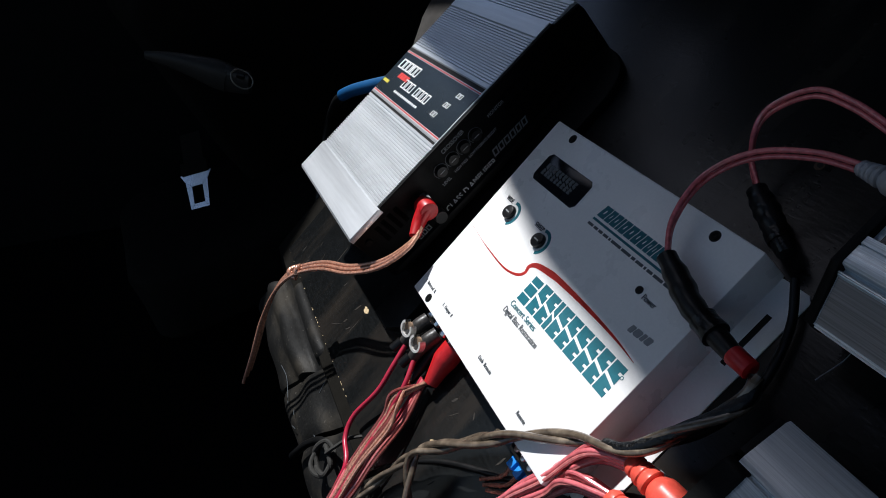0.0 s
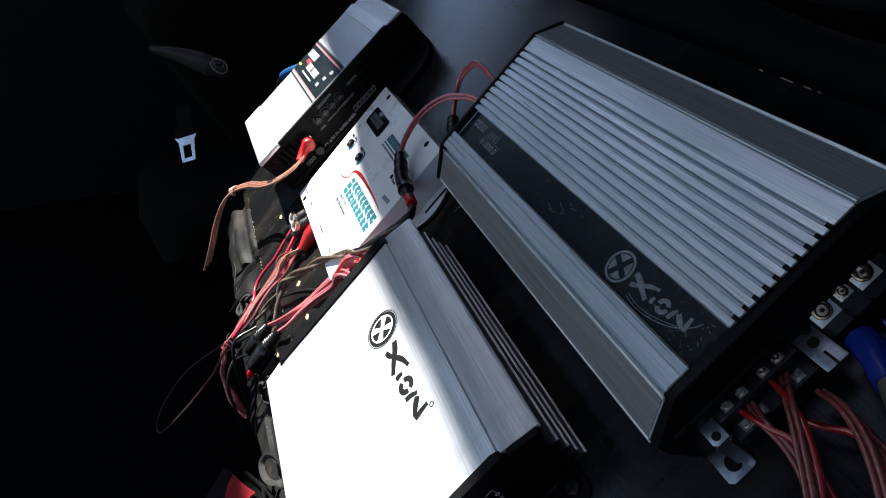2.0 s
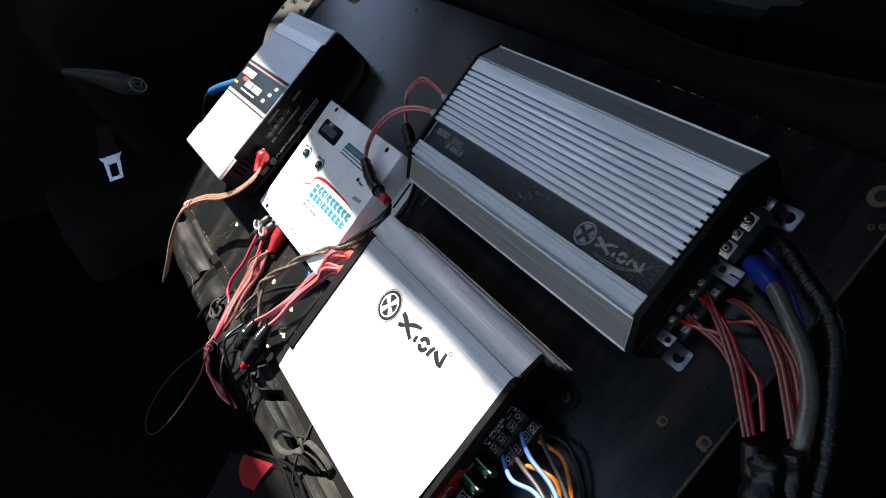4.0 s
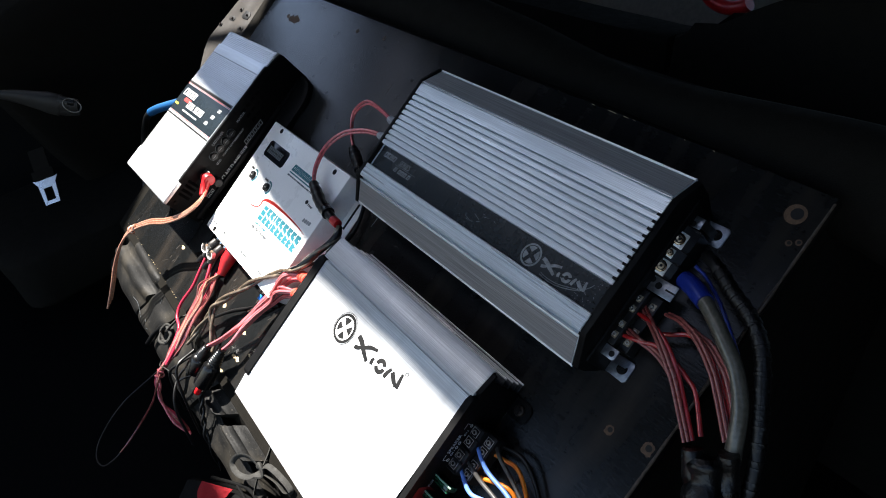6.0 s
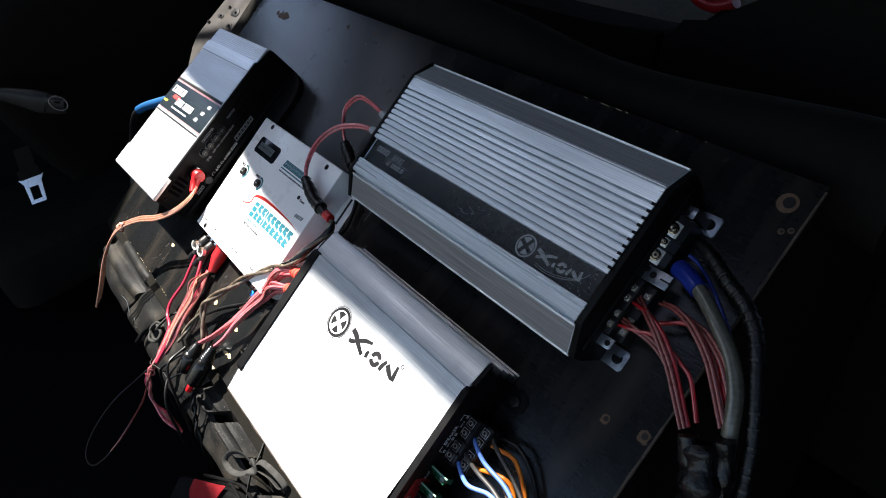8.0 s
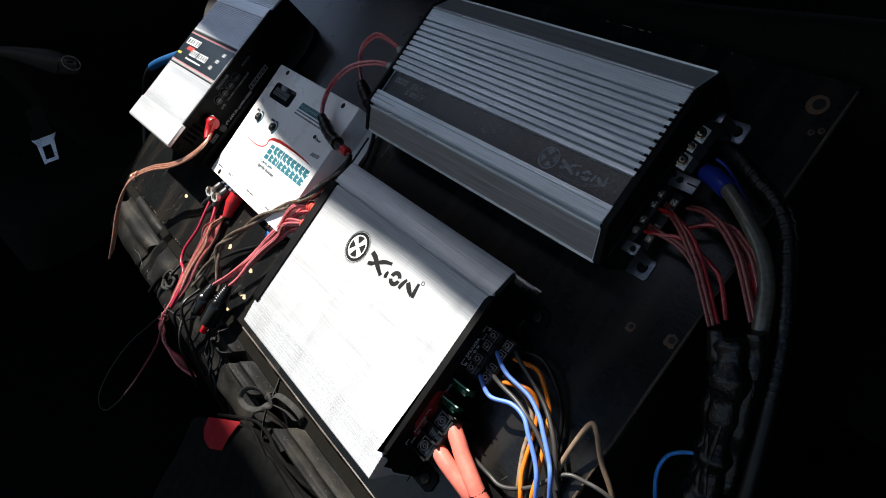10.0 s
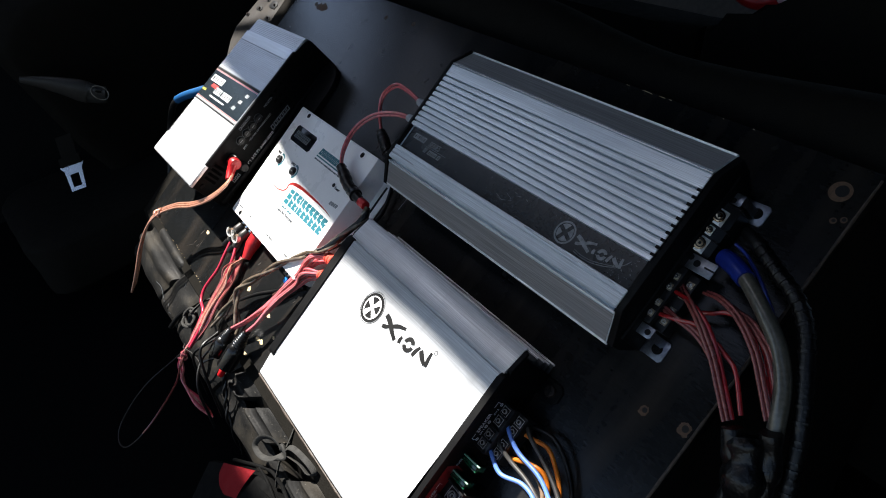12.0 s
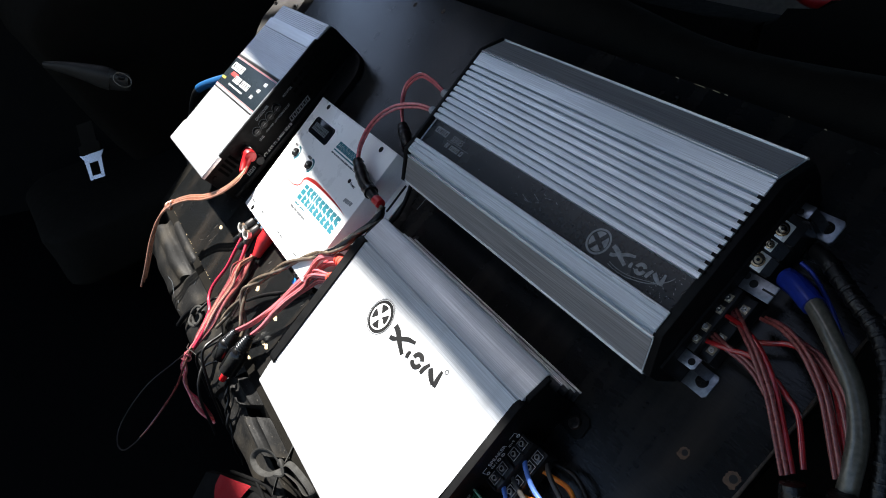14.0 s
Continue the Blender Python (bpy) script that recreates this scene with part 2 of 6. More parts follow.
def prism(profile, a, b, axis="x", bm=None, bevel=0.0):
    """Extrudes a closed outline from a to b. Outline in (y, z) for axis x, (x, z) for y, (x, y) for z."""
    out = bm or bmesh.new()
    g = bmesh.new()
    put = {"x": lambda p, t: (t, p[0], p[1]), "y": lambda p, t: (p[0], t, p[1]), "z": lambda p, t: (p[0], p[1], t)}[axis]
    lo = [g.verts.new(put(p, a)) for p in profile]
    hi = [g.verts.new(put(p, b)) for p in profile]
    n = len(profile)
    for i in range(n):
        g.faces.new((lo[i], lo[(i + 1) % n], hi[(i + 1) % n], hi[i]))
    caps = [g.faces.new(lo[::-1]), g.faces.new(hi)]
    if bevel:
        edges = {e for f in caps for e in f.edges}
        bmesh.ops.bevel(g, geom=list(edges), offset=bevel, segments=2, affect="EDGES", profile=0.5)
    return merge(out, g)


def cyl(p, q, r0, r1=None, seg=20, bm=None, bevel=0.0):
    out = bm or bmesh.new()
    g = bmesh.new()
    p, q = Vector(p), Vector(q)
    d = q - p
    bmesh.ops.create_cone(g, cap_ends=True, segments=seg, radius1=r0, radius2=r0 if r1 is None else r1, depth=d.length)
    if bevel:
        e = [e for e in g.edges if len({round(v.co.z, 6) for v in e.verts}) == 1]
        bmesh.ops.bevel(g, geom=e, offset=bevel, segments=2, affect="EDGES", profile=0.5)
    g.transform(Matrix.Translation((p + q) / 2) @ d.to_track_quat("Z", "Y").to_matrix().to_4x4())
    return merge(out, g)


def smooth_line(points, steps=8):
    """A Catmull-Rom line through the points."""
    p = [Vector(v) for v in points]
    p = [2 * p[0] - p[1]] + p + [2 * p[-1] - p[-2]]
    out = []
    for i in range(1, len(p) - 2):
        for k in range(steps):
            t = k / steps
            a, b, c, d = p[i - 1], p[i], p[i + 1], p[i + 2]
            out.append(0.5 * (2 * b + (c - a) * t + (2 * a - 5 * b + 4 * c - d) * t * t + (3 * b - a - 3 * c + d) * t ** 3))
    out.append(p[-2])
    return out


def frames_of(line):
    n, out = None, []
    for i, p in enumerate(line):
        t = (line[min(i + 1, len(line) - 1)] - line[max(i - 1, 0)]).normalized()
        if n is None:
            n = t.orthogonal().normalized()
        n = (n - t * n.dot(t)).normalized()
        out.append((p, n, t.cross(n)))
    return out


def tube(points, r, seg=10, steps=8, bm=None, flat=1.0, wobble=0.0, radii=None, smooth_it=True):
    out = bm or bmesh.new()
    line = smooth_line(points, steps) if smooth_it else [Vector(p) for p in points]
    rings = []
    fr = frames_of(line)
    for i, (p, n, b) in enumerate(fr):
        rr = r if radii is None else radii(i / (len(fr) - 1))
        rr *= 1 + wobble * noise.noise(p * 60)
        rings.append([out.verts.new(p + n * (math.cos(2 * math.pi * k / seg) * rr) + b * (math.sin(2 * math.pi * k / seg) * rr * flat)) for k in range(seg)])
    for a, b in zip(rings, rings[1:]):
        for k in range(seg):
            out.faces.new((a[k], a[(k + 1) % seg], b[(k + 1) % seg], b[k]))
    out.faces.new(rings[0][::-1])
    out.faces.new(rings[-1])
    return out


def strands(points, r, apart, count=2, turns=3.0, phase=0.0, steps=10):
    """Lines that wind round a common line."""
    fr = frames_of(smooth_line(points, steps))
    n = len(fr) - 1
    return [[p + (a * math.cos(u) + b * math.sin(u)) * apart
             for i, (p, a, b) in enumerate(fr) for u in [phase + 2 * math.pi * (j / count + turns * i / n)]] for j in range(count)]


def disc(x, y, z, r, h=0.0003, seg=28, bm=None):
    return cyl((x, y, z), (x, y, z + h), r, seg=seg, bm=bm)


def ring(x, y, z, r0, r1, a0=0.0, a1=360.0, h=0.0003, bm=None, seg=36):
    out = bm or bmesh.new()
    g = bmesh.new()
    rows = []
    for i in range(seg + 1):
        u = radians(a0 + (a1 - a0) * i / seg)
        c, s = math.cos(u), math.sin(u)
        rows.append([g.verts.new((x + c * r, y + s * r, z + dz)) for r, dz in ((r0, 0), (r1, 0), (r1, h), (r0, h))])
    for a, b in zip(rows, rows[1:]):
        for k in range(4):
            g.faces.new((a[k], a[(k + 1) % 4], b[(k + 1) % 4], b[k]))
    bmesh.ops.remove_doubles(g, verts=g.verts, dist=1e-6)
    return merge(out, g)


def slab(points, z, h=0.0003, bm=None):
    return prism(points, z, z + h, "z", bm)


def place(bm, m):
    bm.transform(m)
    return bm


def letters(name, body, size, m, material, parent, depth=0.00015, label="", shear=0.0, width=1.0):
    """Writing laid flat in the x-y plane of m, its lower left corner at m's origin."""
    cu = bpy.data.curves.new(name, "FONT")
    cu.body, cu.size, cu.extrude, cu.shear, cu.resolution_u = body, size, depth, shear, 3
    tmp = new("tmp_text", cu)
    me = bpy.data.meshes.new_from_object(tmp.evaluated_get(bpy.context.evaluated_depsgraph_get()))
    bpy.data.objects.remove(tmp)
    bm = bmesh.new()
    bm.from_mesh(me)
    bpy.data.meshes.remove(me)
    bm.transform(m @ Matrix.Diagonal((width, 1, 1, 1)))
    return part(name, bm, material, parent, label, smooth=False)


def marks(widths, size, gap, m, slant=0.0, h=0.0003, split=False, round_it=False, hollow=0.0):
    """Plain blocks in a row in the x-y plane of m, standing for a wordmark: one small mesh each. A negative width leaves a space."""
    out, x, s = [], 0.0, slant * size
    for w in widths:
        if w < 0:
            x -= w
            continue
        if split:
            k = w * (0.30 if w > size * 0.3 else 0)
            out.append(slab([(x, 0), (x + w, 0), (x + w, size * 0.16), (x + w - k, size * 0.16), (x + w - k, size * 0.25), (x + w + s * 0.4, size * 0.25), (x + w + s * 0.4, size * 0.36), (x + s * 0.4, size * 0.50)], 0, h))
            out.append(slab([(x + s * 0.6, size * 0.60), (x + w + s * 0.6, size * 0.46), (x + w + s * 0.8, size * 0.72), (x + w - k + s * 0.8, size * 0.72), (x + w - k + s * 0.8, size * 0.81), (x + w + s * 0.8, size * 0.81),
                             (x + w + s, size), (x + s, size)], 0, h))
        elif hollow and w > size * 0.35:
            k, e = w * hollow, size * (hollow - 0.06)
            g = slab([(x, 0), (x + w, 0), (x + w + s * 0.24, e), (x + s * 0.24, e)], 0, h)
            slab([(x + s * 0.76, size - e), (x + w + s * 0.76, size - e), (x + w + s, size), (x + s, size)], 0, h, g)
            slab([(x + s * 0.24, e), (x + k + s * 0.24, e), (x + k + s * 0.76, size - e), (x + s * 0.76, size - e)], 0, h, g)
            slab([(x + w - k + s * 0.24, e), (x + w + s * 0.24, e), (x + w + s * 0.76, size - e), (x + w - k + s * 0.76, size - e)], 0, h, g)
            out.append(g)
        else:
            c = min(w, size) * 0.25 if round_it else 0
            out.append(slab([(x + c, 0), (x + w, 0), (x + w + s, size - c), (x + w + s - c, size), (x + s, size), (x, c)] if c else
                            [(x, 0), (x + w, 0), (x + w + s, size), (x + s, size)], 0, h))
        x += w + gap
    return [place(g, m) for g in out]


def mark_row(name, blocks, material, parent, label="", carry=None):
    for g in blocks:
        part(name, place(g, carry) if carry else g, material, parent, label)


def screw(x, y, z, r, parent, material=STEEL, name="screw", slot=True, axis="z", label=""):
    """A round head with a cross cut into it."""
    bm = cyl((0, 0, 0), (0, 0, r * 0.55), r, r * 0.85, 18, bevel=r * 0.12)
    turn = {"z": (0, 0, 0), "x": (0, 90, 0), "-y": (90, 0, 0)}[axis]
    s = part(name, place(bm, pose(x, y, z, *turn)), material, parent, label)
    if slot:
        c = box(-r * 0.6, r * 0.6, -r * 0.12, r * 0.12, r * 0.5, r * 0.58)
        box(-r * 0.12, r * 0.12, -r * 0.6, r * 0.6, r * 0.5, r * 0.585, bm=c)
        part("cross_slot", place(c, pose(x, y, z, *turn) @ pose(0, 0, 0.0003, 0, 0, 25)), BLACK_PRINT, s)
    return s


def square_rim(x, y, z, half, w, h=0.0004):
    """A thin square outline lying flat."""
    g = bmesh.new()
    for a0, a1, b0, b1 in ((-half, half, half - w, half), (-half, half, -half, w - half), (-half, w - half, w - half, half - w), (half - w, half, w - half, half - w)):
        slab([(x + a0, y + b0), (x + a1, y + b0), (x + a1, y + b1), (x + a0, y + b1)], z, h, g)
    return g


def merge_slabs(rects):
    """Flat bars (x0, x1, y0, y1) in one mesh."""
    g = bmesh.new()
    for x0, x1, y0, y1 in rects:
        slab([(x0, y0), (x1, y0), (x1, y1), (x0, y1)], 0, 0.0002, g)
    return g


def on(parent, bm):
    """Carries a mesh from a thing's own axes into the board's."""
    return place(bm, ORIGIN[parent.name])


EARTH = Matrix.Identity(4)

# ---- the setting ----
solo("ground", box(-60, 60, -60, 60, -0.60, -0.45), ASPHALT, "grey asphalt ground outside the vehicle", "ground", kind="structure", space=EARTH)
solo("floor", box(-2.0, 1.3, -1.9, 2.42, -0.06, 0.0), CARPET, "black carpeted vehicle floor", "floor", kind="structure", space=EARTH)

# The roof, out of view, stops along a slanting line, cut to draw the edge of the sunlight.
ROOF_Z = 1.62


def under_roof(x, y):
    p = W @ Vector((x, y, 0))
    return p + SUN * ((ROOF_Z - p.z) / SUN.z)


# where the shadow's edge falls on the board, from one end to the other
SHADE = [(-0.98, -0.066), (-0.793, -0.084), (-0.601, -0.131), (-0.456, -0.142), (-0.361, -0.178), (-0.251, -0.175), (-0.151, -0.171), (-0.070, -0.174), (0.00, -0.176), (0.06, -0.172), (0.14, -0.165)]
rim = [under_roof(x, y) for x, y in SHADE]
rim = [Vector((-2.2, rim[0].y, 0))] + rim + [Vector((1.38, rim[-1].y, 0))]


def edge_y(x):
    for p, q in zip(rim, rim[1:]):
        if p.x <= x <= q.x:
            return p.y + (q.y - p.y) * (x - p.x) / (q.x - p.x)


# notch in the roof, placed to let sun onto the brown panel
notch = (under_roof(-1.34, 0.0).x, under_roof(-1.075, 0.0).x, under_roof(-1.1, 0.34).y)
lid_y = lambda x: under_roof(x, -0.472).y
roof_line = [(-2.08, edge_y(-2.08)), (notch[0], edge_y(notch[0])), (notch[0], notch[2]), (notch[1], notch[2]), (notch[1], edge_y(notch[1]))]
roof_line += [(p.x, p.y) for p in rim if p.x > notch[1]] + [(1.38, 2.5), (-2.08, 2.5)]
solo("ceiling", prism(roof_line, ROOF_Z, ROOF_Z + 0.06, "z"), CLOTH, "dark fabric headliner, unseen, cut to draw the sunlight's edge", "ceiling", kind="structure", space=EARTH)
# unseen bar added across the notch, to shade a band of the brown panel
solo("shadow_bar", prism([(notch[0] - 0.01, under_roof(-1.3, 0.035).y), (notch[1] + 0.01, under_roof(-1.1, 0.105).y), (notch[1] + 0.01, under_roof(-1.1, 0.150).y), (notch[0] - 0.01, under_roof(-1.3, 0.062).y)],
                       ROOF_Z + 0.062, ROOF_Z + 0.08, "z"), TRIM, "unseen bar added to shade a band of the brown panel", "bar", kind="structure", space=EARTH)
# The raised tailgate, out of view, is placed to shade the loading floor; sun falls through the gap between it and the
# roof.
solo("tailgate", prism([(-2.08, -1.9), (1.38, -1.9), (1.38, lid_y(1.38)), (-2.08, lid_y(-2.08))], ROOF_Z, ROOF_Z + 0.05, "z"), TRIM,
     "dark raised tailgate, unseen, placed to shade the loading floor", "tailgate", kind="structure", space=EARTH)
# unseen piece added to keep sun off beyond the board's far end
side_x = under_roof(-1.17, -0.3).x
solo("roof_side_blocker", prism([(-2.08, lid_y(-2.08) + 0.002), (side_x, lid_y(side_x) + 0.002), (side_x, edge_y(side_x) - 0.002), (-2.08, edge_y(-2.08) - 0.002)], ROOF_Z, ROOF_Z + 0.055, "z"), TRIM,
     "unseen roof side added to block the sun", "roof", kind="structure", space=EARTH)
side = bmesh.new()
box(-2.08, -2.0, -1.9, 2.5, -0.45, 1.02, bm=side)
box(-2.08, -2.0, -1.9, 2.5, 1.50, ROOF_Z, bm=side)
box(-2.08, -2.0, -1.9, -0.55, 1.02, 1.50, bm=side)
box(-2.08, -2.0, 0.25, 2.5, 1.02, 1.50, bm=side)
# far side, with a side window in it
solo("wall_far", side, TRIM, "dark plastic side trim of the vehicle", "wall", kind="structure", space=EARTH)
solo("wall_near", box(1.3, 1.38, -0.7, 2.5, -0.45, ROOF_Z), TRIM, "dark plastic side trim of the vehicle", "wall", kind="structure", space=EARTH)
front = box(-2.0, 1.3, 2.42, 2.5, -0.45, 0.92)
box(-2.0, 1.3, 2.42, 2.5, 1.52, ROOF_Z, bm=front)
# front end, with the windscreen's opening above the dashboard
solo("wall_front", front, TRIM, "dark front end of the cabin", "wall", kind="structure", space=EARTH)

# Seat under the board: a black upholstered wedge that carries it.
a = thing("rear_seat", (-0.5, 0.1, -0.5), "black fabric rear seat carrying the leaning board", "seat")
WI = W.inverted()
part("backrest", place(prism([(-0.255, 0.02), (0.50, 0.02), (0.50, 0.72), (0.185, 0.775), (0.150, 0.750), (-0.262, 0.338)], -1.16, 0.06, "x", bevel=0.015), WI), CLOTH, a)
part("upper_roll", place(tube([(-1.10, 0.26, 0.765), (-0.8, 0.27, 0.785), (-0.5, 0.265, 0.77), (-0.25, 0.27, 0.74), (0.05, 0.26, 0.765), (0.12, 0.26, 0.76)], 0.06, 18, 8), WI), CLOTH, a)
part("riser", place(box(-1.08, 0.04, -0.262, -0.21, 0.0, 0.262, 0.006), WI), CARPET, a)
part("seat_base", place(box(-1.18, 0.08, -0.20, 0.52, 0.0, 0.03, 0.008), WI), TRIM, a)

# ---- the board ----
board = thing("amplifier_board", (-0.5, -0.07, -0.018), "worn black painted wooden board leaning on the seat", "board")
part("panel", prism([(-1.085, -0.361), (0.077, -0.361), (0.077, 0.2385), (-1.045, 0.2385), (-1.085, 0.205), (-1.085, 0.10), (-1.085, 0.0)], -0.018, 0.0, "z", bevel=0.0025), PAINT, board)
for x, y, r, torn in ((0.0279, -0.0519, 0.0036, True), (0.0675, -0.0430, 0.0046, True), (0.0535, 0.2095, 0.0080, False), (0.0632, 0.1827, 0.0024, False),
                      (0.0703, 0.1868, 0.0024, False), (-0.7476, 0.2082, 0.003, False), (-0.6658, 0.2144, 0.003, False), (-0.4657, 0.1237, 0.003, False),
                      (-0.5267, 0.0762, 0.003, False)):
    rim = bmesh.new()
    rng = random.Random(int(1000 * (x + 2)))
    pts = []
    for k in range(26):
        u = 2 * math.pi * k / 26
        rr = r * (1.15 + (0.3 * rng.random() if torn else 0.1)) * (1.2 if torn and math.sin(u) < -0.5 else 1)
        pts.append((x + rr * math.cos(u), y + rr * math.sin(u)))
    part("bare_rim", slab(pts, 0.0, 0.0004, rim), WOOD, board, "bare brown wood round a hole")
    part("screw_hole", disc(x + r * 0.15, y + r * 0.1, 0.0004, r * 0.72, 0.0003), BLACK_PRINT, board)
# Chips in the paint along the sunlit strip.
rng = random.Random(4)
for x, y, s in ((-0.6158, -0.2934, 0.0060), (-0.5320, -0.2945, 0.0050), (-0.5184, -0.3304, 0.0045), (-0.5076, -0.3294, 0.0050), (-0.4894, -0.3093, 0.0035), (-0.5248, -0.3620, 0.0045), (-0.8308, -0.2917, 0.0050), (-0.5236, -0.3311, 0.0030), (-0.9612, 0.1811, 0.0130), (-0.9765, 0.1810, 0.0100), (-0.9939, 0.1820, 0.0060), (-0.9300, -0.2400, 0.0030), (-0.6000, -0.3350, 0.0030)):
    pts = [(x + s * (0.5 + 0.7 * rng.random()) * math.cos(u) * 1.2, y + s * (0.4 + 0.5 * rng.random()) * math.sin(u)) for u in [2 * math.pi * k / 11 for k in range(11)]]
    part("paint_chip", slab(pts, 0.0, 0.00025 + 0.00003 * rng.random()), CHIP if y < -0.2 else WOOD, board, "chipped paint showing bare wood")
for pts in ([(-0.7936, -0.2515, -0.0023), (-0.7792, -0.2777, -0.0028), (-0.7481, -0.2971, -0.0035), (-0.7281, -0.2951, -0.0035)],
            [(0.0258, -0.1733, -0.0026), (0.0497, -0.1478, -0.0008), (0.0783, -0.1142, -0.0023)], [(-0.4271, 0.0063, 0.0052), (-0.4169, -0.0184, 0.0069), (-0.4219, -0.0429, 0.0036)]):
    solo("stray_fibre", tube(pts, 0.00035, 5), GREY_PRINT, "pale stray fibre lying on the board", "fibre", "fibres on the board")

for pts in ([(-0.47, -0.3605, -0.0012), (-0.3, -0.3607, -0.001), (-0.1, -0.3605, -0.0013), (0.072, -0.3606, -0.001)], [(0.0765, -0.35, -0.001), (0.0766, -0.1, -0.0012), (0.0765, 0.1, -0.001), (0.0766, 0.232, -0.001)]):
    part("rubbed_edge", tube(pts, 0.0016, 8, 40, wobble=0.5), EDGE, board, "board edge rubbed through to brown wood")
for k in range(26):
    x = -1.075 + 0.33 * rng.random() ** 1.3
    L = 0.001 + 0.004 * rng.random()
    part("edge_fleck", slab([(x, -0.3594), (x + L * 0.8, -0.3592), (x + L * 0.6, -0.3586), (x + L * 0.2, -0.3588)], 0.0, 0.0003), CHIP, board, "pale fleck on the board's edge")

# Scuffs, only on the sunlit strip; their paler brown also adds to its brightness.
rng = random.Random(31)
for k in range(70):
    x, y = -1.06 + 1.12 * rng.random(), -0.355 + 0.13 * rng.random()
    if -0.34 < y and -0.40 < x < -0.07:
        continue
    L, w, u = 0.006 + 0.03 * rng.random() ** 2, 0.0004 + 0.0012 * rng.random() ** 2, radians(rng.gauss(80, 22))
    c, s = math.cos(u), math.sin(u)
    pts = [(x + c * L * p - s * w * q, y + s * L * p + c * w * q) for p, q in ((0, 0.2), (0.3, -1), (0.7, -0.8), (1, 0), (0.75, 0.9), (0.35, 0.6))]
    if all(-0.359 < p[1] < -0.22 for p in pts):
        part("scuff", slab(pts, 0.0, 0.00012 + 0.00002 * (k % 7)), SCUFF, board, "pale scuff in the black paint, also lifting the sunlit strip")

for x, L in ((-0.220, 0.006), (-0.196, 0.016), (-0.172, 0.010), (-0.158, 0.005), (-0.088, 0.002), (-0.053, 0.003)):
    part("edge_fleck", slab([(x, 0.2368), (x + L, 0.2364), (x + L * 0.8, 0.2372), (x + L * 0.2, 0.2376)], 0.0, 0.0003), CHIP, board, "pale fleck on the board's edge")

# Brown panel that shows past the board's end.
hard = thing("brown_hardboard", (-1.13, 0.06, -0.03), "dusty brown panel with latch holes beside the board", "hardboard")
part("plate", prism([(-1.05, 0.30), (-1.24, 0.30), (-1.292, 0.169), (-1.318, 0.064), (-1.300, 0.031), (-1.253, -0.011), (-1.236, -0.072), (-1.20, -0.12), (-1.16, -0.2), (-1.06, -0.2)], -0.034, -0.022, "z", bevel=0.003), BEIGE, hard)
for x, y, w, h in ((-1.263, 0.129, 0.030, 0.012), (-1.208, 0.150, 0.036, 0.020), (-1.247, 0.156, 0.016, 0.010), (-1.297, 0.104, 0.014, 0.010), (-1.198, 0.117, 0.024, 0.012)):
    part("latch_slot", prism([(x - w / 2, y - h * 0.3), (x - w * 0.3, y - h / 2), (x + w * 0.4, y - h * 0.45), (x + w / 2, y + h * 0.1), (x + w * 0.25, y + h / 2), (x - w * 0.4, y + h * 0.4)], -0.0222, -0.0205, "z", bevel=0.0005), BLACK_PRINT, hard, "dark worn latch slot")
    part("latch_pin", cyl((x + w * 0.15, y, -0.0206), (x + w * 0.15, y, -0.0165), 0.0028, 0.0022, 10), RUST, hard)


